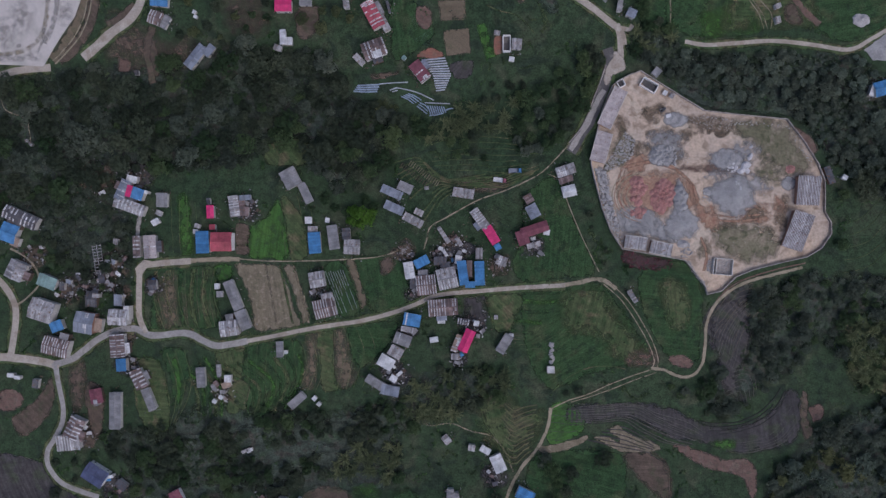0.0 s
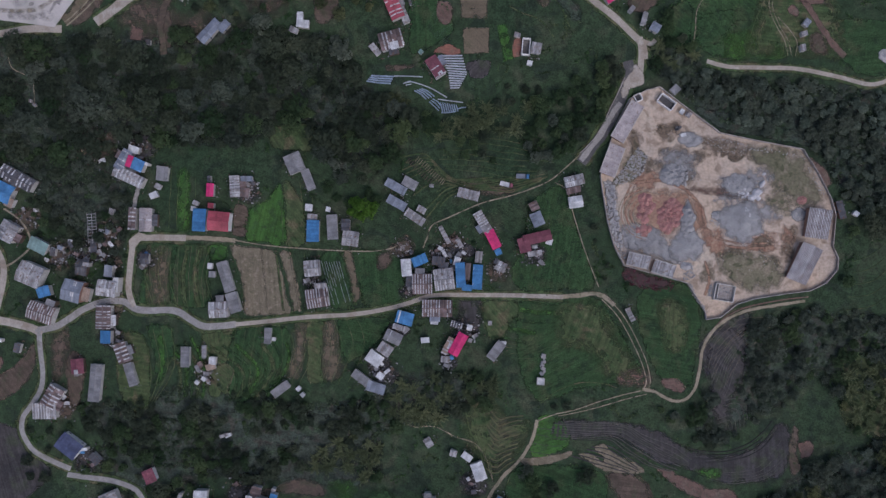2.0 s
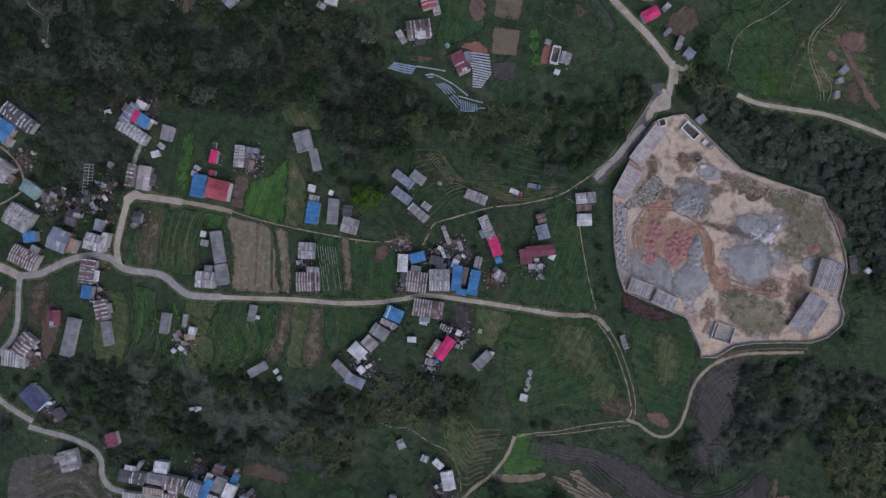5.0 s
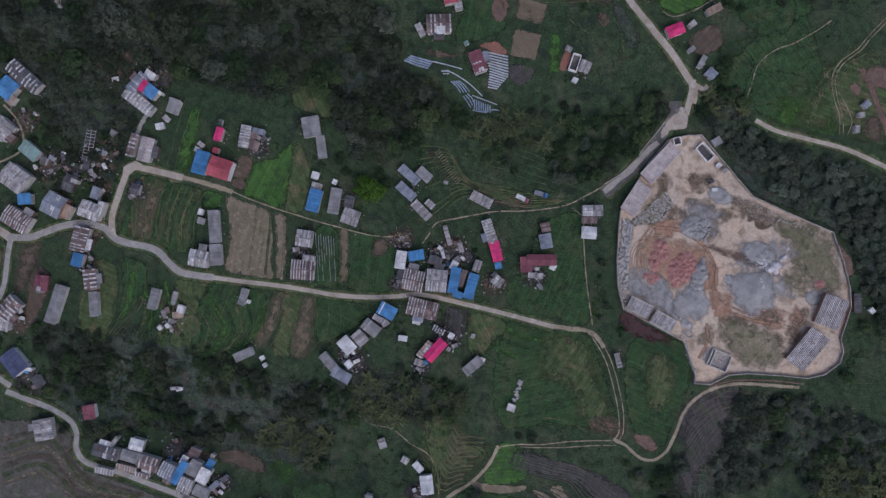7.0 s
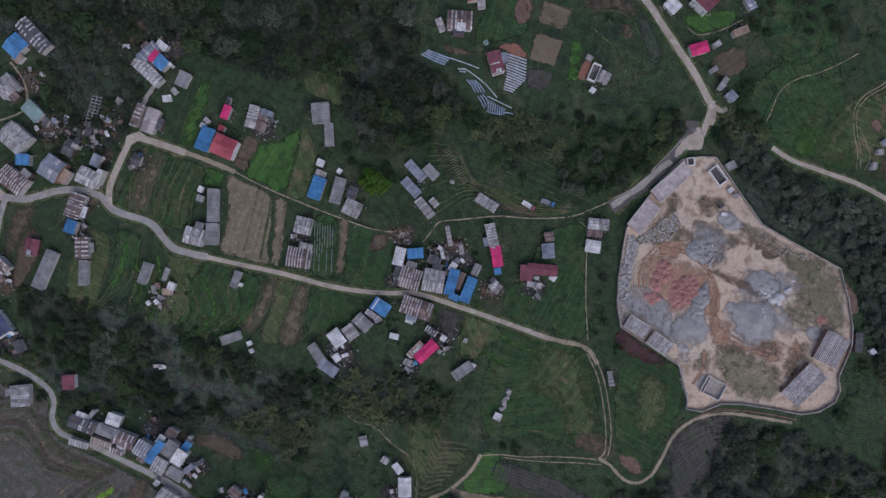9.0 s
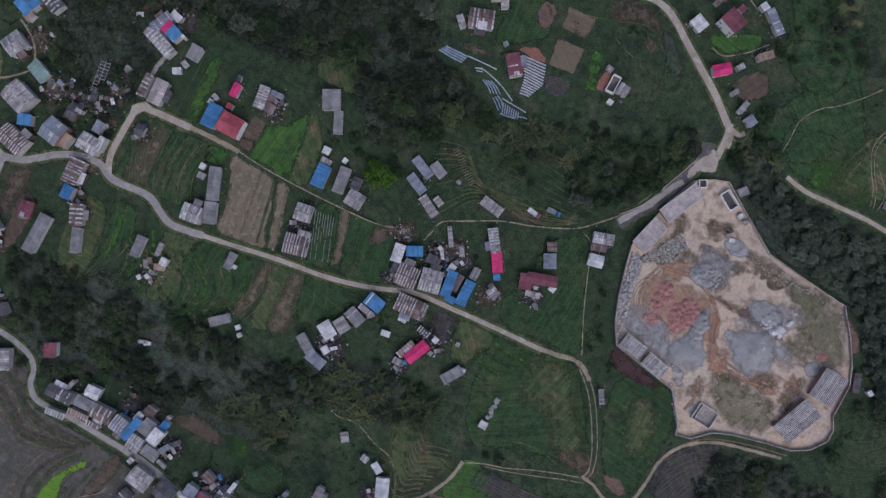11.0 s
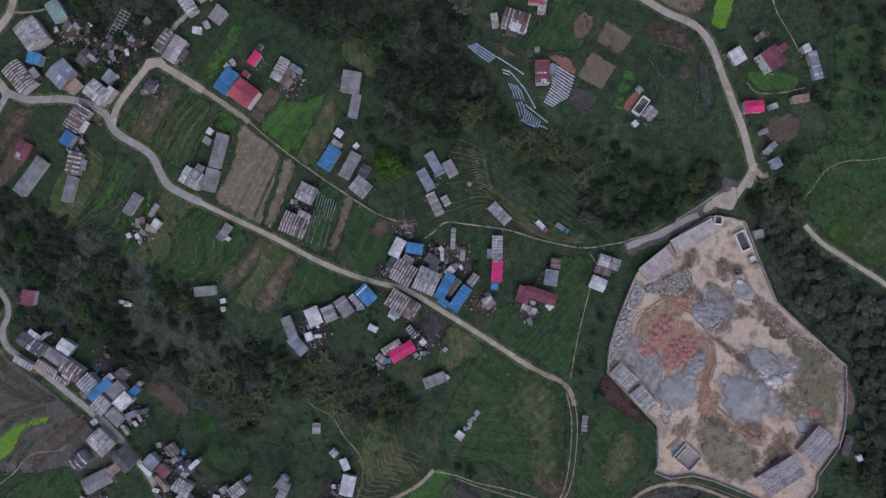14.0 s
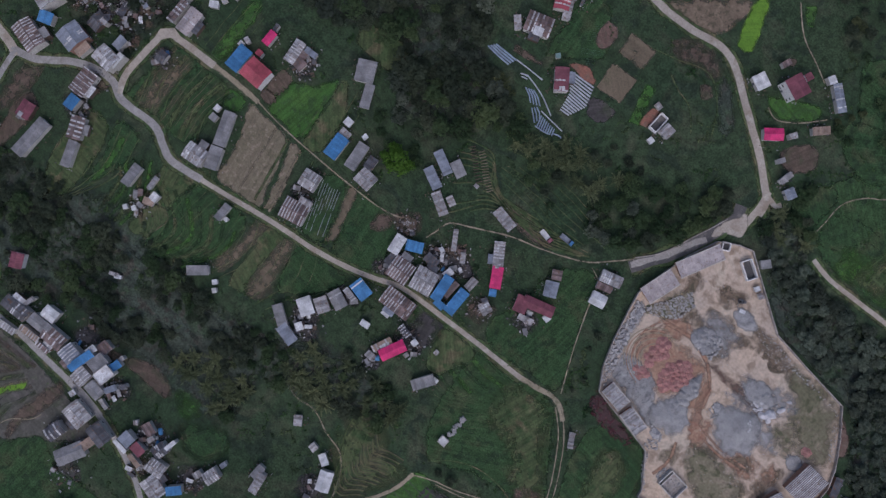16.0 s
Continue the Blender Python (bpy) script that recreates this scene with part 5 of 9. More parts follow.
def mound(x, y, rx, ry, high, mat, label, name="gravel_mound", turn=0.0, category="heap", lumps=1.0):
    """A heap of loose stuff with an uneven top and foot."""
    n, m = 40, 14
    verts, faces = [(0, 0, high)], []
    for j in range(1, m + 1):
        r = j / m
        for i in range(n):
            a = 2 * math.pi * i / n
            e = 1 + 0.2 * noise.noise((math.cos(a) * 1.7 + x, math.sin(a) * 1.7 + y, 2.0)) + 0.12 * noise.noise((math.cos(a) * 5 + x, math.sin(a) * 5 + y, 2.0))
            px, py = rx * r * e * math.cos(a), ry * r * e * math.sin(a)
            z = high * (1 - r) ** 0.8 * (1 + 0.35 * lumps * noise.noise((px * 0.35 + x, py * 0.35 + y, 0))) + 0.25 * lumps * (1 - r) * noise.noise((px * 1.1, py * 1.1, 5 + x))
            verts.append((px, py, max(z, 0.0) if j < m else -0.4))
    for i in range(n):
        k = (i + 1) % n
        faces.append((0, 1 + i, 1 + k))
        for j in range(m - 1):
            a = 1 + j * n
            faces.append((a + i, a + n + i, a + n + k, a + k))
    me = mesh_of(name, verts, faces, RAGGED.get(mat, mat))
    give(me, "fade", [1.0] + [max(0.0, min(1.0, (1 - j / m) * 2.2 - 0.15)) for j in range(1, m + 1) for i in range(n)])
    ob = new(name, me)
    ob.matrix_basis = pose(x, y, ground(x, y) + 0.3, 0, 0, turn)
    return tagged(ob, label, category, "heaps in the yard")


GREY = "heap of grey crushed stone on the yard"
mound(143.1, 25.6, 13.5, 11.5, 2.4, GRAVEL, GREY, lumps=0.4)
mound(131.3, 27.3, 4, 3, 1.0, GRAVEL, GREY)
mound(117.6, 11.1, 9.8, 9.6, 2.0, GRAVEL, GREY, lumps=0.6)
mound(116.5, 24.5, 4.4, 9.5, 1.5, GRAVEL, GREY, lumps=0.5)
mound(139.7, 43.5, 10, 6, 1.0, GRAVEL, GREY)
mound(108.1, 45.5, 8, 6.5, 1.3, GRAVEL, GREY, lumps=1.6)
mound(114.7, 63.2, 7, 4.5, 0.9, GRAVEL, GREY)
mound(170.5, 31.5, 5, 4, 0.8, GRAVEL, GREY)
dumps = random.Random(32)
for cx, cy, rx, ry, n, high in ((108.1, 45.0, 4.6, 3.8, 13, 1.7), (116.8, 23.0, 2.2, 7.6, 9, 1.7), (139.7, 43.5, 6.0, 3.4, 6, 1.1)):
    for k in range(n):
        a, r = k * 2.4, math.sqrt((k + 0.5) / n)
        size = dumps.uniform(1.6, 2.6)
        mound(cx + rx * r * math.cos(a), cy + ry * r * math.sin(a), size * 1.2, size, high * dumps.uniform(0.9, 1.3), GRAVEL, GREY, lumps=0.6)
mound(206.4, 112.4, 4.6, 3.2, 1.4, ROCK, "heap of pale stone beside the lane", lumps=2.0)
RED = "heap of red brick rubble and earth"
tips = random.Random(31)
for cx, cy, rx, ry, n in ((108.2, 26.2, 5.6, 6.4, 24), (96.2, 29.6, 3.4, 4.2, 9), (94.9, 23.6, 2.0, 2.2, 3), (96.5, 16.9, 3.4, 1.6, 4), (107.0, 19.0, 3.0, 2.0, 4)):
    for k in range(n):
        a, r = k * 2.4 + cx, math.sqrt((k + 0.5) / n)
        size = tips.uniform(1.5, 2.5)
        mound(cx + rx * r * math.cos(a), cy + ry * r * math.sin(a), size * tips.uniform(0.9, 1.3), size, tips.uniform(1.0, 1.7) * (1.25 - 0.4 * r), BRICKDUST, RED, "rubble_mound", turn=tips.uniform(0, 90), lumps=0.7)
mound(171.4, 38.5, 2.6, 2.2, 1.2, BRICKDUST, RED)


def boulder(x, y, rx, ry, high, turn):
    """A smooth weathered block of stone, sunk a little into the ground."""
    bm = bmesh.new()
    bmesh.ops.create_icosphere(bm, subdivisions=3, radius=1.0)
    for v in bm.verts:
        k = 1 + 0.32 * noise.noise(v.co * 1.3 + Vector((x, y, 0))) + 0.12 * noise.noise(v.co * 3.1 + Vector((y, x, 0)))
        v.co = Vector((v.co.x * rx * k, v.co.y * ry * k, max(v.co.z, -0.35) * high * k))
    me = bpy.data.meshes.new("boulder")
    bm.to_mesh(me)
    bm.free()
    me.materials.append(WHITEROCK)
    ob = new("boulder", me)
    ob.matrix_basis = pose(x, y, ground(x, y) + 0.4, 0, 0, turn)
    tagged(ob, "large smooth white quarry boulder on the yard floor", "boulder", "white boulders")


for spot in ((149.2, 40.2, 2.6, 2.0, 1.7, 40), (147.0, 37.6, 2.0, 1.5, 1.3, 15), (151.5, 44.6, 2.1, 1.1, 1.3, 60), (150.0, 37.6, 1.3, 1.2, 1.0, 100), (143.2, 41.4, 1.2, 0.8, 0.9, 20), (144.6, 39.0, 1.1, 0.7, 0.8, 70), (142.4, 39.2, 0.9, 0.7, 0.7, 0), (152.0, 49.6, 1.1, 0.6, 0.7, 30)):
    boulder(*spot)
mound(118.2, 1.6, 2.8, 2.2, 1.2, ROCK, "heap of pale stone by the shed", lumps=2.0)

house(82.8, 68.5, 20.3, 7.0, 65, 4.0,"cement","lean","brick", sheet=1.3, label="long open yard shed with pale concrete-sheet roof", name="yard_shed", rim=True)
house(77.3, 49.2, 15.1, 7.8, 75, 4.0,"cement","lean","brick", label="yard shed with pale concrete-sheet roof", name="yard_shed", rim=True)
house(94.2, 2.1, 10.9, 6.2, -8, 3.5,"pale","lean","brick", sheet=0.7, label="grey sheet-roofed yard shed by the wall", name="yard_shed", rim=True)
house(106.7, -0.7, 10.9, 6.2, -12, 3.5,"pale","lean","brick", sheet=0.7, label="grey sheet-roofed yard shed by the wall", name="yard_shed", rim=True)
house(178.8, 27.7, 11.4, 14.3, -2, 5.0,"umber","lean","brick", 1.0, label="workshop with ribbed bleached roof in the yard", name="workshop", sheet=0.75)
house(174.0, 7.9, 10.4, 18.7, -18, 5.0,"umber","lean","brick", 1.0, label="workshop with ribbed bleached roof by the yard wall", name="workshop", sheet=0.75)
house(189.7, 35.4, 8.9, 3.1, -70, 3.0,"dark","lean","brick")
house(197.4, 34.3, 2.6, 2.3, -30, 2.6,"white","lean")


def shell(x, y, w, d, ang, h, label, cross=0.0, wall=WHITEWALL, floor=ASPHALT, slab=0.42):
    """Walls of a roofless building."""
    base = empty("roofless_building", x, y, ground(x, y), ang)
    KEEP_OFF.append((x, y, max(w, d) * 0.6))
    for px, py, lx, ly in ((0, -d / 2, w, 0.4), (0, d / 2, w, 0.4), (-w / 2, 0, 0.4, d - 0.4), (w / 2, 0, 0.4, d - 0.4)) + (((cross * w, 0, 0.3, d - 0.4),) if cross else ()):
        v, f = box(px - lx / 2, px + lx / 2, py - ly / 2, py + ly / 2, -0.5, h)
        part("wall", mesh_of("wall", v, f, wall), base)
    v, f = box(-w / 2 + 0.2, w / 2 - 0.2, -d / 2 + 0.2, d / 2 - 0.2, -0.5, slab)
    part("floor_slab", mesh_of("floor_slab", v, f, floor), base)
    return tagged(base, label, "building")


shell(137.5, -9.7, 9.4, 7.9, -5, 2.6, "unfinished square building with bare walls and no roof", -0.36, PLASTER, YARDWALL, 0.7)
shell(101.4, 80.0, 8.3, 4.5, -30, 2.8, "narrow roofless white-walled store by the yard gate")
shell(30.7, 99.8, 3.6, 7.7, 0, 2.6, "small roofless hut with pale walls", 0.0)
shell(87.4, 80.8, 3.3, 3.3, 30, 2.2, "small open gatehouse with four bare walls")
house(109.3, 76.2, 2.1, 2.4, -30, 2.4,"white","lean")
house(112.7, 75.1, 2.6, 2.4, -30, 2.4,"pale","lean")
house(105.1, 86.5, 3.7, 4.2, -40, 3.0,"grey","lean")

# ---- village houses, north-west slope ----
house(-139.9, 121.1, 8.8, 5.7, -5, 4.0,"blue")
house(-142.0, 112.8, 6.8, 6.8, -20, 4.0,"rust",light=0.4)
house(-137.4, 110.9, 6.8, 3.4, 60, 3.0,"grey","lean")
house(-123.2, 115.9, 1.8, 1.8, -30, 2.0,"white","lean")
house(-122.7, 113.7, 1.8, 1.6, -30, 2.0,"white","lean")
house(-122.9, 94.2, 13.1, 5.2, 52, 4.0,"bluegrey")
house(-116.1, 97.1, 6.3, 3.7, 52, 3.2,"bluegrey","lean")
house(-78.8, 118.5, 8.3, 6.2, 0, 5.0,"pink")
house(-79.2, 103.2, 7.3, 3.1, -88, 4.0,"white","lean")
house(-76.6, 101.5, 3.7, 3.7, 0, 3.2,"white","lean")
house(-82.0, 98.3, 4.2, 2.9, -20, 3.0,"pale","lean")
house(-206.6, 52.6, 1.3, 1.6, 0, 2.0,"pale","lean")
house(-204.3, 50.9, 2.1, 1.6, -40, 2.0,"pale","lean")
house(-68.1, 120.4, 6.2, 3.6, 0, 3.2,"grey","lean")
# upper gardens
house(-48.0, 119.8, 5.7, 3.1, -80, 4.0,"pale")
house(-34.9, 113.8, 14.0, 6.7, -62, 5.0,"red",light=0.3)
house(-30.3, 111.5, 12.5, 3.6, -62, 3.4,"pale","lean")
house(-27.3, 117.8, 6.2, 1.3, -75, 2.6,"dark","lean")
house(-34.4, 97.3, 11.4, 8.8, 20, 5.0,"rust",light=0.25)
house(-32.5, 94.5, 4.1, 3.6, 20, 5.4,"white","lean")
house(-41.9, 92.4, 6.3, 3.1, -45, 3.0,"pale","lean")
house(-11.8, 86.3, 10.4, 6.2, -52, 5.0,"maroon",light=0.3)
house(-9.1, 83.3, 2.3, 1.8, 40, 5.4,"white","lean")
house(-19.7, 93.2, 2.1, 2.1, -40, 2.2,"teal","lean")
house(35.5, 99.1, 4.9, 5.2, -5, 4.0,"pale","lean")
house(33.2, 92.2, 2.6, 2.3, -10, 2.5,"white","lean")
house(26.0, 104.9, 3.1, 2.1, -10, 2.5,"pale","lean")
house(86.3, 118.5, 6.2, 2.6, 80, 3.2,"grey","lean")
house(92.0, 114.8, 4.7, 4.4, -25, 4.0,"bluegrey")
house(216.6, 78.4, 8.9, 7.3, 15, 5.0,"blue")
house(212.0, 77.3, 5.8, 2.6, 70, 4.0,"white","lean")
# west hamlet
house(-207.9, 14.5, 17.6, 6.7, -24, 5.0,"dark",light=0.5,sheet=1.0)
house(-213.4, 7.0, 8.3, 9.3, -20, 5.5,"blue")
house(-210.9, 2.6, 4.2, 4.7, -20, 4.0,"tan","lean")
house(-209.8, -11.4, 9.3, 8.8, 65, 6.0,"pale","gable",light=0.3)
house(-154.3, 20.0, 15.6, 5.7, -20, 5.0,"pale",light=0.45,sheet=1.0)
house(-157.6, 28.0, 10.4, 5.2, 65, 5.0,"bluegrey",light=0.2)
house(-153.9, 27.4, 5.7, 2.6, 75, 6.0,"pink","lean")
house(-150.2, 26.1, 6.2, 5.7, -20, 5.6,"blue","lean")
house(-153.4, 33.4, 5.2, 3.4, -15, 4.0,"white","lean")
house(-146.0, 26.9, 1.6, 1.6, -20, 5.0,"white","lean")
house(-138.6, 23.1, 5.5, 7.0, -3, 4.0,"grey","lean")
house(-140.6, 16.8, 3.1, 2.6, -25, 2.4,"pale","lean")
house(-142.1, 12.4, 3.9, 2.9, 30, 2.8,"white","lean")
house(-150.9, 0.1, 10.9, 3.6, -88, 4.5,"rust",light=0.5,sheet=1.0)
house(-144.3, 0.1, 11.4, 6.2, -86, 5.0,"cement",light=0.1)
def bare_frame(x, y, w, d, ang, h, label):
    """The bare roof frame of a shed: posts, rails and rafters."""
    base = empty("shed_frame", x, y, ground(x, y), ang)
    for px in (-0.5, -0.17, 0.17, 0.5):
        for py in (-0.5, 0.5):
            part("post", mesh_of("post", *box(px * w - 0.09, px * w + 0.09, py * d - 0.09, py * d + 0.09, -0.4, h - 0.1), TIMBER), base)
    for py in (-0.5, 0.0, 0.5):
        part("rail", mesh_of("rail", *box(-w / 2, w / 2, py * d - 0.1, py * d + 0.1, h - 0.1, h + 0.08), TIN["pale"]), base)
    rafter = mesh_of("rafter", *box(-0.12, 0.12, -d / 2 - 0.2, d / 2 + 0.2, 0.08, 0.2), TIN["pale"])
    for i in range(10):
        part("rafter", rafter, base, at=(-w / 2 + w * (i + 0.5) / 10, 0, h))
    return tagged(base, label, "shed frame")


KEEP_OFF.extend([(-172.5, -2.1, 4.5), (-171.7, -6.9, 4.5), (-170.6, -12.5, 4.5), (-162.7, -7.7, 3.0)])
bare_frame(-170.0, -6.2, 15.0, 4.2, -82, 3.2, "bare pale roof frame of an unfinished long shed")
house(-168.9, -14.6, 6.3, 3.4, -82, 2.6,"dark","lean",wall="timber")
house(-194.9, -17.0, 9.4, 6.2, -22, 4.5,"teal","lean")
house(-196.6, -31.0, 11.9, 10.4, -18, 7.5,"pale",light=0.2)
house(-190.2, -38.8, 6.2, 5.2, 20, 4.5,"blue","lean")
house(-175.7, -37.0, 9.3, 10.4, -10, 7.5,"bluegrey",wall="brick",light=0.3)
house(-170.2, -38.3, 4.7, 6.8, -10, 4.6,"tan","lean")
house(-159.1, -34.3, 9.3, 7.8, -3, 7.5,"pale",light=0.2)
house(-160.0, -26.1, 3.9, 5.7, -3, 4.5,"bluegrey","lean")
house(-155.2, -32.3, 2.6, 7.2, 0, 6.3,"white","lean",light=0.4)
house(-190.3, -48.9, 12.9, 8.8, -14, 6.0,"rust",light=0.45)
house(-173.3, -25.6, 5.7, 7.8, -5, 4.0,"dark","gable",wall="timber")
house(-171.0, -23.9, 3.1, 2.1, -5, 4.2,"pale","lean")
house(-188.2, -19.6, 2.6, 3.7, -5, 3.0,"dark","lean")
house(-143.5, -18.7, 4.2, 5.2, 5, 3.6,"dark")
house(-161.8, 2.6, 2.3, 3.1, -10, 2.8,"pale","lean")
house(-163.0, -7.3, 2.1, 2.3, -20, 2.8,"bluegrey","lean")
house(-198.6, -0.1, 2.1, 1.6, 0, 2.2,"pale","lean")
house(-180.5, -13.2, 2.1, 1.0, 0, 2.2,"white","lean")
house(-185.1, -17.1, 2.6, 2.1, -20, 2.4,"bluegrey","lean")
house(-213.5, -63.2, 3.4, 2.1, -5, 3.0,"white","lean")
house(-210.2, -64.3, 2.9, 1.8, -5, 3.0,"white","lean")
house(-201.3, -67.3, 3.1, 4.7, -10, 3.0,"dark","lean")
house(-160.2, -48.4, 11.4, 7.3, -86, 5.5,"rust",light=0.5)
house(-158.4, -57.9, 6.2, 5.2, -86, 4.5,"blue","lean")
house(-150.1, -64.8, 9.9, 6.2, -65, 4.5,"rust",light=0.55,sheet=1.0)
house(-145.2, -75.0, 11.5, 4.4, -68, 3.6,"grey","lean")
house(-161.7, -80.5, 18.2, 5.7, -90, 4.0,"grey","gable",pitch=0.15, label="long grey tin-roofed livestock shed")
house(-171.1, -73.3, 7.3, 6.2, -80, 4.0,"maroon","gable",wall="timber")
house(-171.0, -76.5, 3.1, 2.1, -80, 4.3,"pale","lean")
house(-181.5, -89.0, 10.9, 7.8, 65, 5.5,"rust",light=0.55,sheet=1.0)
house(-184.6, -96.1, 11.4, 7.8, 5, 5.0,"pale","lean",light=0.5)
house(-172.0, -112.3, 11.5, 8.9, -33, 5.5,"navy",wall="white")
house(-165.0, -113.4, 3.4, 1.6, 10, 4.0,"white","lean")
house(-159.8, -117.9, 5.8, 4.2, -40, 3.4,"dark","lean")
house(-153.1, 86.8, 2.4, 2.4, 0, 2.2,"dark","lean")
# middle: farmhouses along the side lane
house(-114.7, 17.3, 6.5, 3.6, -88, 4.5,"pink","gable")
house(-113.8, 9.8, 2.6, 2.9, -88, 3.8,"red","lean")
house(-116.0, 22.6, 3.1, 1.8, -80, 3.0,"dark","lean")
house(-118.4, 2.4, 10.9, 6.7, -88, 5.0,"blue","lean")
house(-108.5, 2.6, 10.3, 9.3, 0, 8.0,"red","gable",wall="white", label="two-storey house with red metal roof and white walls")
house(-121.4, 10.4, 2.6, 2.1, -20, 3.4,"pale","lean")
house(-122.2, 7.6, 2.3, 2.3, -5, 3.4,"white","lean")
house(-103.2, 20.1, 10.4, 4.9, -82, 4.0,"pale",light=0.4)
house(-97.8, 24.3, 5.7, 2.6, 5, 3.4,"bluegrey","lean")
house(-98.1, 17.6, 4.2, 4.7, -5, 3.4,"rust","lean")
house(-75.5, 33.9, 9.4, 8.1, -62, 4.5,"grey","gable",pitch=0.15, label="grey tin-roofed barn with shallow roof")
house(-68.1, 26.5, 10.4, 4.2, -64, 3.6,"grey","lean")
house(-103.5, -23.7, 15.1, 5.2, -68, 4.0,"grey","gable",pitch=0.15, label="long grey tin-roofed livestock shed")
house(-98.7, -35.8, 9.9, 5.7, -68, 4.4,"grey","lean")
house(-105.3, -39.8, 9.3, 7.8, 8, 5.5,"pale",light=0.3)
house(-111.9, -19.3, 2.4, 2.9, 0, 2.6,"white","lean")
house(-110.5, -23.2, 3.1, 3.1, 0, 2.8,"grey","lean")
house(-66.8, 13.2, 3.4, 3.4, 0, 2.8,"white","lean")
house(-64.6, 8.7, 4.7, 3.1, 0, 3.2,"pale","lean")
house(-63.5, 2.1, 10.4, 6.2, -86, 4.5,"blue","lean")
house(-54.4, 4.8, 12.0, 5.2, -82, 4.4,"grey","lean")
house(-48.0, 6.5, 5.7, 4.2, -85, 4.4,"dark","lean")
house(-45.2, 0.1, 7.8, 7.3, -2, 5.0,"pale","gable")
house(-57.5, 13.2, 2.1, 2.4, -10, 2.2,"white","lean")
house(-25.7, 27.0, 10.9, 4.2, -24, 3.6,"bluegrey","lean")
house(-19.1, 29.3, 7.3, 4.7, -24, 3.6,"grey","lean")
house(-24.6, 19.3, 9.9, 4.4, -24, 3.6,"bluegrey","lean")
house(-15.2, 13.2, 10.4, 4.2, -28, 3.6,"pale","lean")
house(-12.4, 17.1, 4.4, 3.1, -24, 3.0,"pale","lean")
house(9.5, 26.5, 10.4, 4.7, -9, 3.8,"pale","lean")
house(-8.6, 29.1, 2.1, 1.6, 0, 2.2,"pale","lean")
house(59.8, 37.7, 9.4, 5.2, 18, 4.5,"pale",light=0.3)
house(61.4, 27.5, 6.8, 5.7, 14, 4.2,"white",light=0.2)
house(59.9, 33.1, 6.8, 3.1, 18, 3.6,"rust","lean")
house(17.7, 13.7, 11.4, 4.7, -54, 4.4,"pale",light=0.45)
house(23.3, 5.9, 9.3, 4.7, -58, 4.6,"pink","lean")
house(26.4, 0.1, 3.1, 3.1, -58, 3.6,"blue","lean")
house(43.7, 17.6, 6.8, 5.7, -62, 4.2,"bluegrey")
house(41.6, 23.7, 4.4, 4.2, -60, 3.8,"rust","lean")
house(44.5, 8.7, 13.5, 5.2, 18, 5.0,"maroon")
house(38.5, 4.6, 7.3, 5.5, -70, 4.6,"maroon","lean")
house(50.5, 7.3, 2.9, 2.9, -10, 3.6,"white","lean")
house(44.1, 1.0, 6.8, 2.6, 15, 3.4,"pale","lean")
house(-0.2, 6.0, 9.4, 2.1, -56, 3.0,"pale","lean")
house(7.3, 2.6, 4.7, 2.3, -56, 3.0,"pale","lean")
house(-1.6, -0.7, 2.3, 1.8, -20, 2.6,"white","lean")
# centre of the village
house(-17.1, -11.4, 8.3, 4.9, -80, 5.0,"white","gable",light=0.3)
house(-11.0, -7.3, 7.3, 4.7, 28, 4.8,"blue","lean")
house(-8.8, -18.6, 9.8, 9.8, 6, 5.5,"rust",light=0.4)
house(1.5, -15.4, 9.6, 10.4, 12, 5.5,"pale",light=0.4)
house(9.2, -12.6, 11.9, 4.6, -82, 5.5,"blue","lean",wall="white")
house(17.4, -12.8, 11.9, 4.7, -88, 5.5,"blue","lean",wall="white")
house(12.8, -18.4, 4.7, 3.1, 0, 4.8,"blue","lean",wall="white")
house(7.0, -6.2, 3.1, 4.2, -10, 4.0,"white","lean")
house(12.6, -10.6, 2.6, 8.0, 0, 2.8,"umber","lean",light=0.3)
house(17.2, -3.2, 3.4, 5.7, 0, 4.0,"pale","lean")
house(28.3, -6.8, 5.2, 4.7, -20, 3.8,"pale",light=0.3)
house(-1.9, -6.8, 6.2, 4.2, 0, 3.6,"dark","lean")
house(-14.9, -17.9, 3.6, 5.2, 0, 3.6,"dark","lean")
house(-0.5, -29.6, 14.5, 8.3, 4, 5.5,"rust",light=0.45)
house(-1.3, -36.5, 3.7, 2.3, 0, 2.8,"white","lean")
house(-62.3, -15.9, 7.8, 7.8, 10, 5.0,"pale",light=0.3)
house(-58.4, -29.9, 10.9, 9.3, 14, 5.5,"rust",light=0.45)
house(-57.4, -24.4, 5.7, 3.6, 10, 4.6,"pale","lean")
house(-15.7, -35.7, 8.3, 6.2, -10, 5.0,"blue","lean",light=0.2)
house(-17.7, -40.5, 6.8, 2.6, -10, 4.0,"pale","lean",light=0.4)
house(-20.4, -45.5, 8.3, 5.7, -20, 4.4,"grey",light=0.2)
house(-23.7, -51.5, 6.8, 5.7, -30, 4.5,"pale","lean")
house(-28.4, -56.4, 7.8, 6.2, -30, 5.0,"white","lean")
house(-33.5, -66.9, 10.9, 4.4, -32, 3.8,"grey","lean")
house(-26.5, -70.5, 8.9, 5.2, -12, 4.0,"bluegrey","lean")
house(-24.9, -64.7, 3.6, 3.4, -30, 3.6,"white","lean")
house(-21.9, -62.3, 3.1, 1.6, 40, 3.0,"white","lean")
house(11.1, -45.9, 11.4, 5.2, 66, 5.0,"pink","gable",light=0.08)
house(6.2, -47.2, 8.9, 3.1, 68, 3.8,"tan","lean",light=0.3)
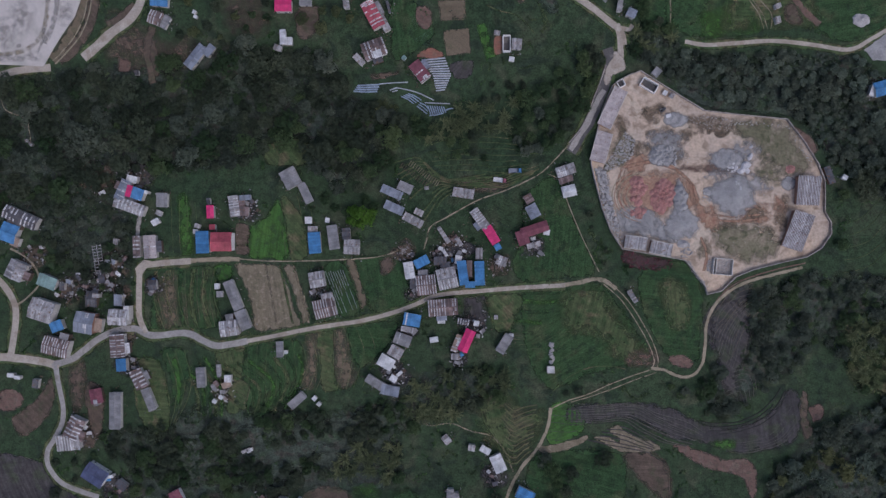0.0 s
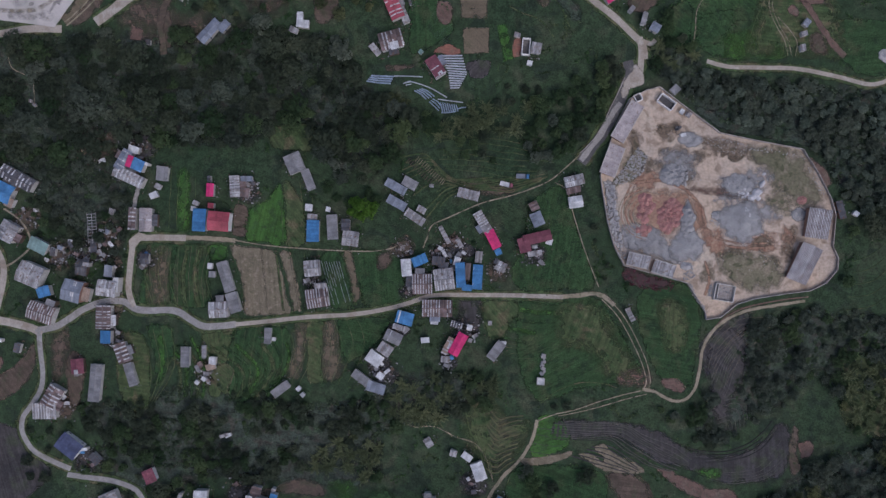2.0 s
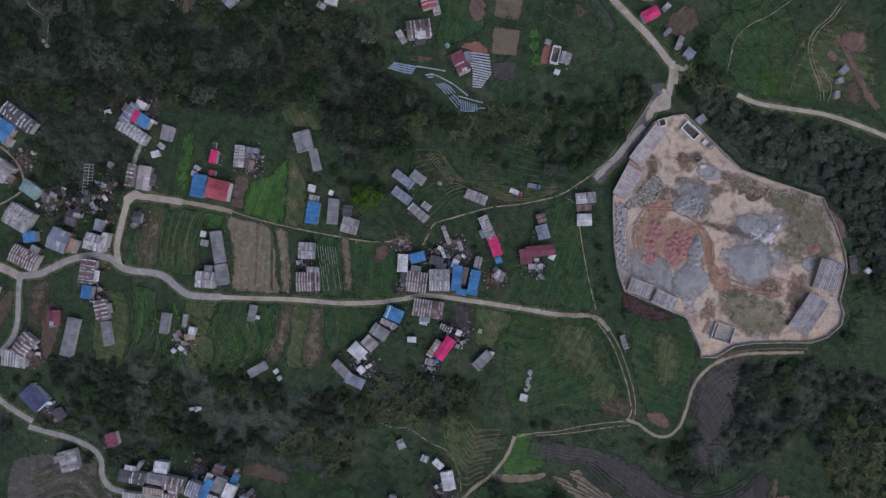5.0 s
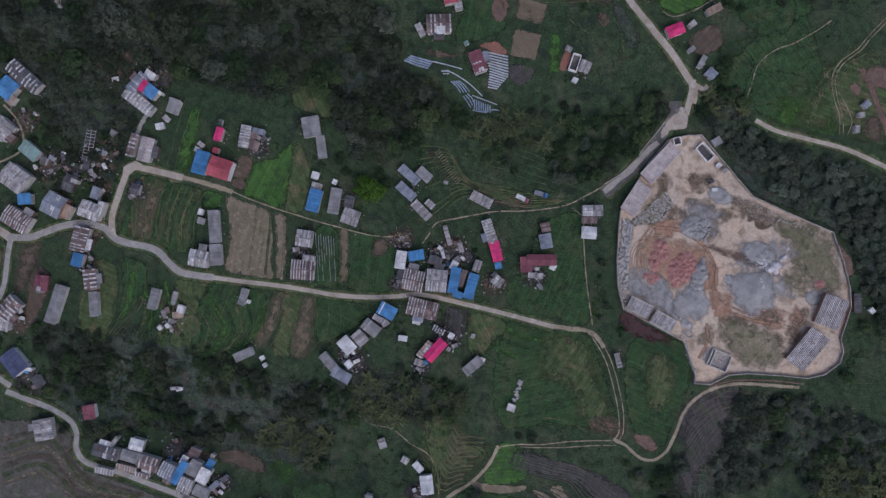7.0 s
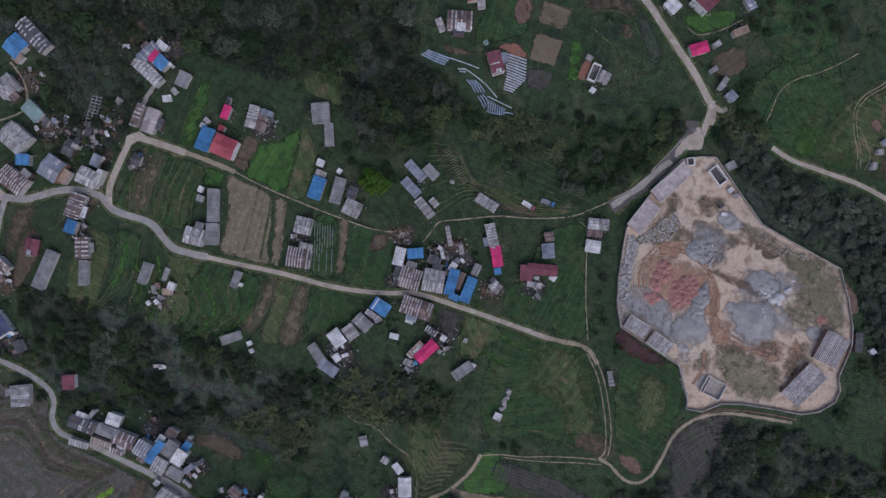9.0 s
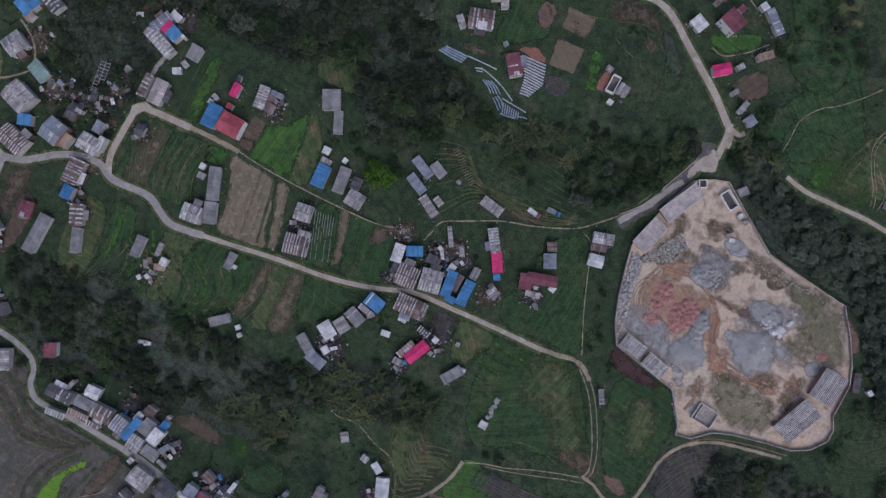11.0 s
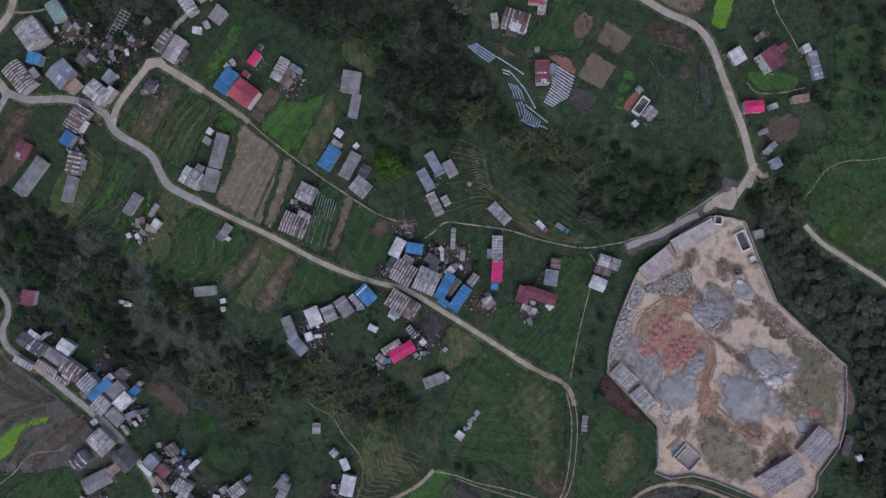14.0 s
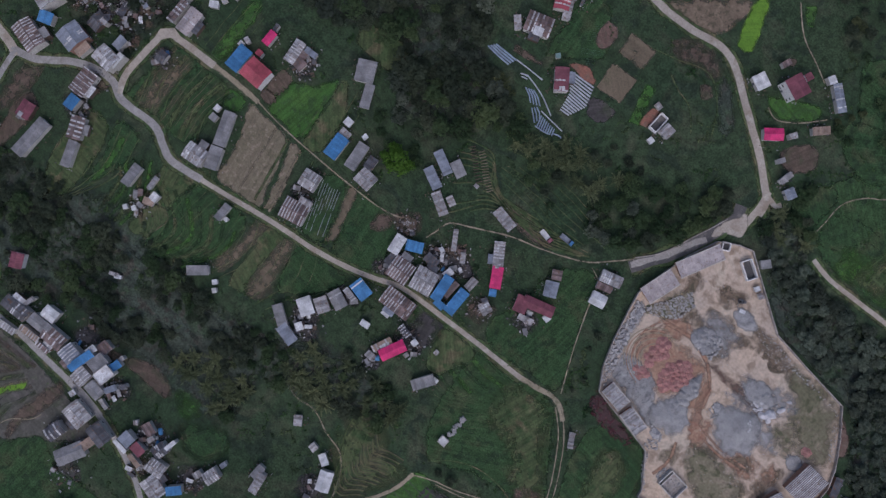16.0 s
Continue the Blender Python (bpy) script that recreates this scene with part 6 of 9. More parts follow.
house(5.6, -53.9, 4.2, 3.1, 0, 3.4,"pale","lean")
house(9.5, -36.7, 5.7, 3.1, -10, 3.4,"dark",light=0.4)
house(15.9, -37.5, 2.6, 2.6, -10, 3.4,"white","lean")
house(29.7, -47.5, 9.9, 4.7, 58, 4.0,"grey","lean")
house(33.1, -43.4, 2.3, 1.6, 0, 3.0,"white","lean")
house(-4.9, -45.6, 2.6, 4.2, -80, 3.0,"white","lean")
house(25.6, -34.6, 1.8, 2.1, 0, 2.2,"pale","lean")
house(52.6, -60.4, 3.7, 3.4, 0, 2.8,"white","flat")
house(1.2, -95.8, 4.7, 3.7, -52, 3.6,"pale","lean")
house(13.8, -100.2, 3.4, 3.2, -10, 3.4,"pale","lean")
house(20.6, -101.3, 5.3, 3.4, -30, 3.4,"white","lean")
house(27.0, -107.8, 9.0, 6.1, -66, 4.2,"white","gable")
house(3.1, -123.1, 6.3, 3.7, -90, 3.6,"grey","lean")
house(40.2, -122.9, 8.9, 5.8, -25, 4.4,"blue")
house(-72.3, -75.5, 9.4, 4.2, 42, 3.8,"grey","lean")
house(-80.8, -50.3, 7.8, 3.4, -88, 3.8,"grey","lean")
house(-78.0, -51.8, 1.8, 1.8, 0, 2.6,"white","lean")
house(-119.6, -64.1, 9.9, 4.4, -86, 3.8,"grey","lean")
house(-111.0, -60.9, 6.3, 2.1, -85, 3.0,"pale","lean")
house(-106.4, -64.8, 3.4, 3.7, 0, 3.4,"white","lean")
house(-107.1, -67.9, 4.7, 3.1, 20, 3.0,"tan","lean")
house(-113.2, -76.1, 2.1, 2.1, -30, 2.4,"white","lean")
house(-110.1, -74.1, 2.1, 2.1, -30, 2.4,"white","lean")
house(-63.9, -74.7, 2.1, 2.4, -40, 2.4,"white","lean")
house(-61.7, -77.5, 2.1, 2.1, -40, 2.4,"white","lean")
house(-98.5, -101.2, 4.2, 1.6, 25, 2.6,"pale","lean")
house(92.8, -24.3, 6.8, 2.3, -58, 2.8,"pale","lean")
# street in the valley to the south-west
house(-132.5, -123.8, 6.7, 5.7, -62, 4.6,"maroon",wall="white")
house(-149.6, -137.5, 9.7, 8.7, -62, 5.0,"pale",light=0.2)
house(-106.5, -131.0, 6.6, 5.7, 4, 5.0,"white")
house(-118.7, -138.3, 12.3, 5.7, 2, 5.0,"dark",light=0.2)
house(-116.5, -146.7, 8.8, 3.1, 7, 4.0,"pale","lean",light=0.4)
house(-117.0, -133.8, 7.5, 1.8, 77, 4.0,"pale","lean")
house(-106.6, -136.6, 10.1, 5.3, 2, 5.0,"grey","gable")
house(-107.4, -142.4, 9.7, 2.9, 4, 4.0,"tan","lean",light=0.4)
house(-98.6, -137.1, 10.1, 6.6, 2, 5.0,"rust",light=0.3)
house(-99.4, -143.2, 6.6, 2.2, -0, 3.6,"rust","lean",light=0.4)
house(-88.1, -137.6, 8.8, 7.5, -8, 5.5,"bluegrey",light=0.45)
house(-83.0, -134.9, 9.2, 3.7, 77, 6.2,"blue","lean")
house(-84.0, -140.1, 3.5, 3.3, 77, 5.6,"blue","lean")
house(-77.8, -132.7, 7.5, 5.7, 78, 5.0,"grey","lean")
house(-83.3, -130.4, 4.4, 3.1, 78, 5.4,"white","lean")
house(-80.3, -126.8, 5.3, 4.9, 80, 4.4,"rust","lean")
house(-71.5, -128.9, 4.4, 3.5, 77, 4.4,"blue","lean")
house(-72.0, -125.9, 2.7, 2.0, 77, 3.4,"pale","lean")
house(-72.3, -134.4, 7.5, 5.7, 80, 5.0,"clear","flat",wall="white")
house(-78.9, -141.3, 6.6, 7.0, -6, 5.0,"pale",light=0.5)
house(-71.1, -142.0, 7.5, 5.3, -6, 4.4,"grey","gable")
house(-66.4, -137.5, 5.3, 2.7, 62, 3.6,"bluegrey","lean")
house(-63.2, -133.6, 3.1, 2.0, 67, 3.0,"dark","lean")
house(-64.5, -144.3, 4.9, 1.8, -16, 2.8,"pale","lean")
house(-77.2, -149.3, 2.7, 2.4, 72, 3.0,"clear","lean")
house(-69.5, -153.9, 10.1, 8.3, -8, 5.5,"pale",light=0.35)
house(-57.1, -154.1, 9.6, 7.0, -10, 5.5,"dark","gable",light=0.1)
house(-58.5, -161.9, 8.8, 4.0, 77, 4.6,"tan","lean")
house(-71.9, -165.5, 7.5, 6.1, 77, 5.0,"dark",light=0.35)
house(-60.8, -168.2, 12.3, 7.0, 64, 5.0,"grey")
house(-47.1, -147.9, 5.7, 5.7, -6, 5.0,"bluegrey","lean")
house(-47.2, -151.9, 7.0, 2.0, -6, 4.6,"white","lean")
house(-40.9, -148.2, 5.7, 4.4, -6, 4.4,"maroon","lean")
house(-38.9, -152.8, 6.6, 2.2, -10, 4.0,"tan","lean")
house(-33.6, -142.4, 6.2, 5.7, 77, 4.6,"dark",light=0.2)
house(-31.7, -137.8, 5.3, 2.0, 80, 5.0,"white","lean")
house(-29.9, -148.9, 7.9, 6.2, 7, 5.0,"pale",light=0.4)
house(-25.2, -155.9, 9.7, 7.5, -13, 5.0,"pale",light=0.35)
house(-18.0, -151.0, 6.6, 4.0, 47, 4.6,"blue","lean")
house(-43.2, -139.5, 4.0, 5.7, 72, 3.4,"rust","lean")
house(-39.7, -142.0, 3.1, 2.2, 72, 3.2,"pale","lean")
house(-49.2, -141.2, 1.8, 2.2, 42, 2.6,"pale","lean")
house(-10.4, -136.4, 6.6, 5.7, 74, 4.6,"pale",light=0.4)
house(-15.1, -139.9, 3.5, 2.9, 72, 3.6,"pale","lean")
house(-9.7, -130.3, 2.7, 2.2, 72, 3.2,"bluegrey","lean")
house(6.1, -126.4, 9.3, 4.0, -80, 3.8,"pale","lean")
house(-96.5, -101.1, 3.1, 1.6, 32, 2.4,"white","lean")
# houses on the north-east slope
house(51.0, 141.1, 6.6, 5.7, -23, 4.2,"white","lean")
house(63.1, 147.9, 9.2, 7.8, -20, 9.5,"maroon","gable",wall="white", label="two-storey white-walled house with maroon roof")
house(64.6, 155.7, 3.1, 3.1, -18, 5.4,"maroon","lean",wall="white")
house(80.7, 158.6, 12.4, 3.8, -38, 4.0,"bluegrey","gable",light=0.3)
house(73.3, 162.3, 3.5, 3.1, -28, 3.6,"white","lean")
house(69.6, 127.9, 8.3, 5.3, 40, 4.6,"pink","gable")
house(76.5, 133.4, 3.5, 2.6, 57, 3.4,"pale","lean")
house(83.9, 142.9, 7.5, 3.5, 46, 3.8,"tan","lean")
house(54.3, 154.7, 4.0, 2.7, 72, 3.0,"rust","lean")
house(79.8, 122.4, 3.5, 2.2, 57, 3.0,"grey","lean")
house(165.0, 124.0, 3.6, 3.0, 60, 3.0,"bluegrey","lean")
house(164.4, 118.8, 3.2, 2.4, 20, 2.6,"pale","lean")
house(164.6, 112.0, 2.6, 3.4, 15, 2.8,"pale","lean")

# ---- plastic film over vegetable rows ----
def film(rows, width, label, name="mulch_bed", mat=PLASTIC):
    """Beds covered by white film: one arched strip a row."""
    base = empty(name, 0, 0, 0)
    for pts in rows:
        line = spline(pts, 2.0)
        verts, faces = [], []
        for i, p in enumerate(line):
            d = (line[min(i + 1, len(line) - 1)] - line[max(i - 1, 0)]).normalized()
            s = Vector((-d.y, d.x))
            for off, h in ((-0.5, 0.0), (-0.38, 0.3), (0, 0.42), (0.38, 0.3), (0.5, 0.0)):
                q = p + s * off * width
                verts.append((q.x, q.y, ground(q.x, q.y) + 0.1 + h))
            if i:
                a = 5 * (i - 1)
                faces += [(a + k, a + k + 1, a + 6 + k, a + 5 + k) for k in range(4)]
        part("film_strip", mesh_of("film_strip", verts, faces, mat), base)
    return tagged(base, label, "vegetable bed", "film-covered beds")


def rows_between(a, b, n):
    """n lines evenly spaced between two lines of equally many points."""
    return [[tuple(Vector(p).lerp(Vector(q), i / (n - 1))) for p, q in zip(a, b)] for i in range(n)]


film(rows_between([(-11.1, 92.4), (0.6, 93.4)], [(-6.1, 85.9), (3.4, 85.8)], 7) + rows_between([(-5.5, 84.8), (3.4, 84.7)], [(-3.9, 77.7), (0.6, 78.2)], 7), 0.74, "vegetable rows under pale plastic film")
film(rows_between([(-43.1, 80.5), (-38.2, 80.7), (-32.0, 80.9)], [(-45.1, 77.8), (-38.9, 77.4), (-33.2, 77.6)], 4), 0.8, "narrow terrace rows under bluish film", mat=BLUEFILM)
film([[(-32.0, 81.2), (-24.7, 81.7), (-17.9, 81.9)], [(-27.0, 78.1), (-23.3, 79.2), (-14.3, 77.2), (-9.5, 75.2), (-5.0, 73.0)], [(-9.5, 71.9), (-3.9, 71.6), (2.9, 71.3)]], 0.55, "long curved terrace rows under pale film")
film(rows_between([(-26.4, 78.4), (-23.6, 79.5)], [(-25.8, 77.3), (-23.0, 78.1)], 2), 0.5, "short terrace rows under pale film")
film(rows_between([(-17.9, 76.4), (-14.6, 75.3), (-11.2, 73.0)], [(-21.3, 75.1), (-18.0, 73.7), (-15.1, 71.4)], 4), 0.6, "slanting terrace rows under bluish film", mat=BLUEFILM)
film(rows_between([(-12.0, 71.9), (-9.5, 70.8), (-7.5, 68.6)], [(-13.5, 70.3), (-11.2, 68.6), (-8.4, 66.3)], 3), 0.6, "slanting terrace rows under bluish film", mat=BLUEFILM)
film(rows_between([(-8.1, 70.5), (-7.3, 68.3), (-6.4, 65.5)], [(-0.2, 69.9), (0.3, 68.2), (0.9, 66.8)], 8), 0.6, "terrace rows under bluish film", mat=BLUEFILM)
film([[(-7.3, 65.5), (-3.9, 65.8), (-0.5, 66.6)], [(0.6, 68.0), (2.6, 68.8), (4.6, 69.0)]], 0.6, "edge rows under bluish film", mat=BLUEFILM)
torn = random.Random(45)
pieces = []
for a, b in rows_between([(-59.0, -11.3), (-50.6, -32.9)], [(-51.2, -9.0), (-42.9, -30.4)], 8):
    a, b, u = Vector(a), Vector(b), torn.uniform(0.0, 0.12)
    while u < 0.93:
        v = min(1.0, u + torn.uniform(0.12, 0.5))
        if torn.random() < 0.8:
            pieces.append([tuple(a.lerp(b, q) + Vector((torn.uniform(-0.12, 0.12), torn.uniform(-0.1, 0.1)))) for q in (u, (u + v) / 2, v)])
        u = v + torn.uniform(0.02, 0.08)
film(pieces, 0.2, "broken strips of white film in a dark plot")


# ---- terraces: low earth banks along the slope ----
def banks(rows, label, mat=DRYGRASS, width=0.7, high=0.45):
    base = empty("terrace", 0, 0, 0)
    high = min(high, 0.5 * width)
    for k, pts in enumerate(rows):
        line = spline(pts, 2.0)
        a, b = abs(noise.noise((k * 1.7, pts[0][0], 1.0))), abs(noise.noise((k * 1.3, pts[0][1], 6.0)))
        line = line[int(len(line) * 0.45 * a):len(line) - int(len(line) * 0.45 * b)]
        verts, faces = [], []
        for i, p in enumerate(line):
            d = (line[min(i + 1, len(line) - 1)] - line[max(i - 1, 0)]).normalized()
            s = Vector((-d.y, d.x))
            p = p + s * (2.2 * noise.noise((p.x * 0.035, p.y * 0.035, pts[0][0] * 0.02 + k * 0.25)) + 0.5 * noise.noise((p.x * 0.15, p.y * 0.15, k)))
            for off, h in ((-0.7, -0.2), (-0.35, high * 0.8), (0.1, high), (0.35, high * 0.75), (0.6, -0.2)):
                q = p + s * off * width
                verts.append((q.x, q.y, ground(q.x, q.y) + h))
            if i:
                a = 5 * (i - 1)
                faces += [(a + k, a + k + 1, a + 6 + k, a + 5 + k) for k in range(4)]
        part("bank", mesh_of("bank", [v for v in verts], [f[::-1] for f in faces], mat), base)
    return tagged(base, label, "terrace", kind="structure")


banks(rows_between([(-26.9, 41.4), (-12.9, 43.7), (-3.0, 33.5), (12.4, 33.5), (32.0, 38.6)], [(-8.6, 10.0), (1.2, 24.5), (15.2, 30.1), (32.0, 31.5), (48.8, 38.5)], 12), "curved grassy terrace banks on the slope")
def ladder(pts, half, step=1.1):
    """Short film-covered rows across a narrow curved terrace."""
    rows, line = [], spline(pts, step)
    for i in range(1, len(line) - 1):
        d = (line[i + 1] - line[i - 1]).normalized()
        s = Vector((-d.y, d.x))
        rows.append([tuple(line[i] - s * half), tuple(line[i]), tuple(line[i] + s * half)])
    return rows


film(ladder([(-17.6, 42.1), (-12.6, 38.8), (-8.0, 34.8), (-2.4, 31.1)], 1.5), 0.45, "ladder of short pale bed rows on a terrace", mat=STUBBLE)
film(ladder([(-21.7, 41.3), (-17.2, 37.8), (-12.6, 33.8), (-8.3, 30.8)], 1.3), 0.4, "ladder of short brown bed rows on a terrace", mat=SOIL)
banks(rows_between([(130.2, -34.3), (144.2, -18.9), (155.6, -17.5)], [(141.8, -56.9), (154.6, -34.5), (170.4, -28.9)], 11), "curved dark paddy banks", TILLED, 0.26, 0.25)
STEP_A = [(62.8, -79.7), (76.8, -79.1), (96.4, -77.4), (109.0, -82.7), (121.6, -87.5), (133.4, -93.7)], [(63.4, -88.1), (77.4, -87.5), (89.4, -86.7), (99.2, -91.4), (109.9, -97.0), (122.2, -99.3)]
STEP_B = [(133.4, -93.7), (146.8, -92.5), (158.0, -88.9), (167.8, -81.9), (173.1, -73.5)], [(127.2, -86.9), (144.0, -88.1), (155.2, -84.1), (163.6, -77.7), (169.2, -70.7)]
banks(rows_between(*STEP_A, 9), "dull purplish edges of the wet terraces", PADDY, 0.4, 0.3)
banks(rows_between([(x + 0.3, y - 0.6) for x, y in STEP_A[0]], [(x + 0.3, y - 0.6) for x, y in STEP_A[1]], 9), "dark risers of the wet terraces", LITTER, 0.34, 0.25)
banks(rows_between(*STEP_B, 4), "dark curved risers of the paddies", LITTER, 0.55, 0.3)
banks(rows_between([(136.0, -97.5), (150.0, -97.5), (164.0, -92.5), (175.0, -80.0)], [(146.0, -102.5), (158.0, -101.5), (170.0, -97.0), (178.5, -86.0)], 5), "faint edges of the broad paddies", PADDY, 0.3, 0.2)
banks(rows_between([(83.5, -89.5), (91.4, -90.3), (106.9, -97.9)], [(71.9, -95.4), (84.5, -98.2), (102.7, -103.0)], 6), "dark edges of dry terraces", DARKSOIL, 0.7)
banks(rows_between([(-96.9, -49.7), (-98.3, -67.9), (-94.2, -84.9)], [(-70.3, -45.5), (-67.5, -59.5), (-74.5, -73.6)], 7), "curved green terrace banks", DRYGRASS, 0.32)
banks(rows_between([(-144.5, -17.5), (-143.1, -30.1), (-138.9, -42.7)], [(-112.3, -10.5), (-113.7, -25.9), (-108.1, -38.5)], 6), "curved fallow terrace banks", DRYGRASS, 0.5)
banks(rows_between([(-153.0, -56.7), (-147.4, -73.6), (-140.6, -93.3)], [(-127.7, -49.7), (-124.9, -68.0), (-133.5, -90.5)], 6), "curved terrace banks", DRYGRASS, 0.5)
banks(rows_between([(197.2, 10.5), (208.3, 16.1), (219.5, 30.1)], [(195.2, -11.9), (211.8, -9.1), (228.0, 4.9)], 5), "low paddy banks on the slope", DRYGRASS, 0.35)
banks(rows_between([(133.0, -48.0), (138.0, -33.0), (146.0, -26.5), (154.0, -24.0)], [(143.0, -62.0), (148.0, -48.0), (151.5, -38.0), (157.0, -31.0)], 9), "curved dull edges of the dark terraces", PADDY, 0.34, 0.25)
banks(rows_between([(144.7, -59.8), (153.5, -59.9), (156.4, -71.2)], [(139.0, -73.8), (147.7, -71.1), (150.5, -79.6)], 6), "curved dark paddy banks", PADDY, 0.3, 0.25)
PADDY_A = [(-90.9, -189.5), (-93.9, -179.8), (-92.8, -169.8), (-89.6, -160.3)], [(-112.0, -200.0), (-118.5, -184.0), (-114.0, -168.0), (-104.0, -156.5)]
PADDY_B = [(-166.2, -148.4), (-148.7, -138.2), (-137.6, -143.9), (-127.7, -152.1), (-110.7, -153.9), (-96.7, -152.6)], [(-160.8, -168.7), (-146.7, -158.2), (-135.8, -160.4), (-125.5, -165.9), (-116.7, -164.2), (-104.5, -160.2)]
banks(rows_between(*PADDY_A, 5), "low curved bunds of the paddies", DARKSOIL, 0.5, 0.2)
banks(rows_between(*PADDY_B, 4), "low curved paddy banks in the valley", DARKSOIL, 0.5, 0.2)


def bands(a, b, n, mats, width, label, peak=0.5):
    """Soft strips of cover along the curved terraces."""
    for k, pts in enumerate(rows_between(a, b, n)):
        ribbon("terrace_strip", pts, width * (0.7 + 0.6 * abs(noise.noise((k * 0.9, pts[0][0], 3.0)))), mats[k % len(mats)], 0.125 + 0.003 * (k % 5), label, "terrace strip", soft=True, peak=peak, keep=False)


bands(*PADDY_A, 6, (DRYGRASS, SOIL, STUBBLE), 3.2, "soft strip of a drying paddy", 0.3)
bands(*PADDY_B, 6, (SOIL, DRYGRASS, STUBBLE), 3.4, "soft strip of a drying paddy", 0.28)
HILL_A = ([(28.0, -76.0), (31.5, -80.6), (34.6, -83.0), (39.4, -81.1), (46.4, -79.6)], [(31.0, -106.8), (34.0, -109.0), (36.6, -108.6), (40.4, -104.6), (44.2, -101.8)])
HILL_B = ([(16.5, -78.4), (19.6, -88.6), (26.0, -96.0), (32.1, -111.0)], [(25.0, -73.7), (27.9, -84.7), (31.0, -97.9), (34.4, -111.2)])
banks(rows_between(*HILL_A, 11), "wavy olive terrace banks on the slope", DRYGRASS, 0.5)
banks(rows_between([(x + 0.2, y - 0.9) for x, y in HILL_A[0]], [(x + 0.2, y - 0.9) for x, y in HILL_A[1]], 11), "dark risers of the terrace steps", LITTER, 0.34)
banks(rows_between(*HILL_B, 5), "faint grassy banks running down the slope", DRYGRASS, 0.45)
banks(rows_between([(x, y + 0.4) for x, y in HILL_A[0]], [(x, y + 0.4) for x, y in HILL_A[1]], 11), "thin pale edges of the terrace steps", TILLED, 0.36)
banks(rows_between([(52.5, -83.8), (60.4, -84.4), (67.4, -85.8)], [(51.1, -95.9), (59.2, -96.7), (66.3, -95.2)], 4), "dark bunds between green terraces", DARKSOIL, 0.35)
bands([(-142.8, -11.9), (-142.8, -25.9), (-140.6, -42.2)], [(-111.4, -10.2), (-113.7, -24.5), (-110.3, -39.4)], 6, (DRYGRASS, DRYGRASS, GRASS), 3.4, "curved strip of the fallow terraces", 0.5)
banks(rows_between([(-141.7, -11.9), (-141.7, -25.9), (-138.9, -42.2)], [(-114.1, -10.2), (-115.5, -24.5), (-113.1, -39.4)], 11), "thin pale bunds of the fallow terraces", TILLED, 0.26)
bands([(-115.5, -58.8), (-95.4, -70.5), (-97.1, -83.8)], [(-72.0, -53.1), (-70.1, -63.8), (-79.2, -80.3)], 8, (GRASS, DRYGRASS, GRASS, LUSH), 2.6, "curved strip of grass on the green terraces")
bands([(-130.7, -63.4), (-123.0, -69.8), (-121.7, -83.9)], [(-118.6, -54.5), (-110.9, -69.9), (-110.6, -84.7)], 5, (DRYGRASS, LUSH, GRASS), 2.4, "curved strip of grass on the terraces")
bands([(-88.4, -9.1), (-85.7, -23.1), (-82.9, -38.5)], [(-67.4, -9.1), (-63.2, -23.1), (-59.0, -37.1)], 4, (STUBBLE, DRYGRASS), 1.6, "dry strip along the field edge", 0.5)
banks(rows_between([(-107.3, -71.4), (-102.8, -75.9), (-99.9, -81.6)], [(-102.0, -66.3), (-97.2, -68.8), (-98.1, -74.9)], 8), "ridges of a vegetable plot", TILLED, 0.35, 0.25)


banks(rows_between([(139.6, 107.6), (140.5, 123.1), (147.1, 139.9), (156.8, 149.7)], [(169.4, 109.2), (167.4, 122.3), (170.2, 131.8), (178.6, 138.2)], 8), "curved banks of the olive terraces", DRYGRASS, 0.4)
banks(rows_between([(25.2, -41.7), (40.8, -42.3), (52.0, -37.0)], [(42.7, -53.0), (56.1, -50.7), (65.1, -42.5)], 6), "faint bunds across the green field", DRYGRASS, 0.25, 0.2)
bands([(27.2, -40.2), (37.4, -41.8), (44.2, -42.8)], [(33.7, -20.4), (50.7, -22.9), (61.4, -21.0)], 5, (GRASS, LUSH), 3.0, "faint strip of fresher grass in the field", 0.45)


# ---- woods ----
def leaf_material(name, a, b, island=0.17):
    """Leaves that let some light through."""
    m = material(name, a, b, 0.05, 0.9, 0.85, bump=0.0, island=island, tone=0.38)
    n, l = m.node_tree.nodes, m.node_tree.links
    main, thin, mix = n["Principled BSDF"], n.new("ShaderNodeBsdfTranslucent"), n.new("ShaderNodeMixShader")
    l.new(main.inputs["Base Color"].links[0].from_socket, thin.inputs["Color"])
    mix.inputs[0].default_value = 0.5
    l.new(main.outputs[0], mix.inputs[1])
    l.new(thin.outputs[0], mix.inputs[2])
    l.new(mix.outputs[0], n["Material Output"].inputs["Surface"])
    return m


LEAVES = [leaf_material("leaves_dark", (0.058, 0.081, 0.053), (0.075, 0.096, 0.060)),
          leaf_material("leaves_mid", (0.056, 0.100, 0.046), (0.076, 0.118, 0.053)),
          leaf_material("leaves_olive", (0.100, 0.124, 0.058), (0.124, 0.144, 0.068)),
          leaf_material("leaves_grey", (0.090, 0.118, 0.088), (0.112, 0.136, 0.100)),
          # green leaves with the haze over the eastern woods mixed into their colour
          leaf_material("leaves_hazed", (0.122, 0.162, 0.124), (0.148, 0.184, 0.136))]
BRIGHT = leaf_material("leaves_bright", (0.085, 0.19, 0.028), (0.105, 0.215, 0.034))
BAMBOO = leaf_material("bamboo_leaves", (0.112, 0.142, 0.072), (0.148, 0.174, 0.090), 0.4)
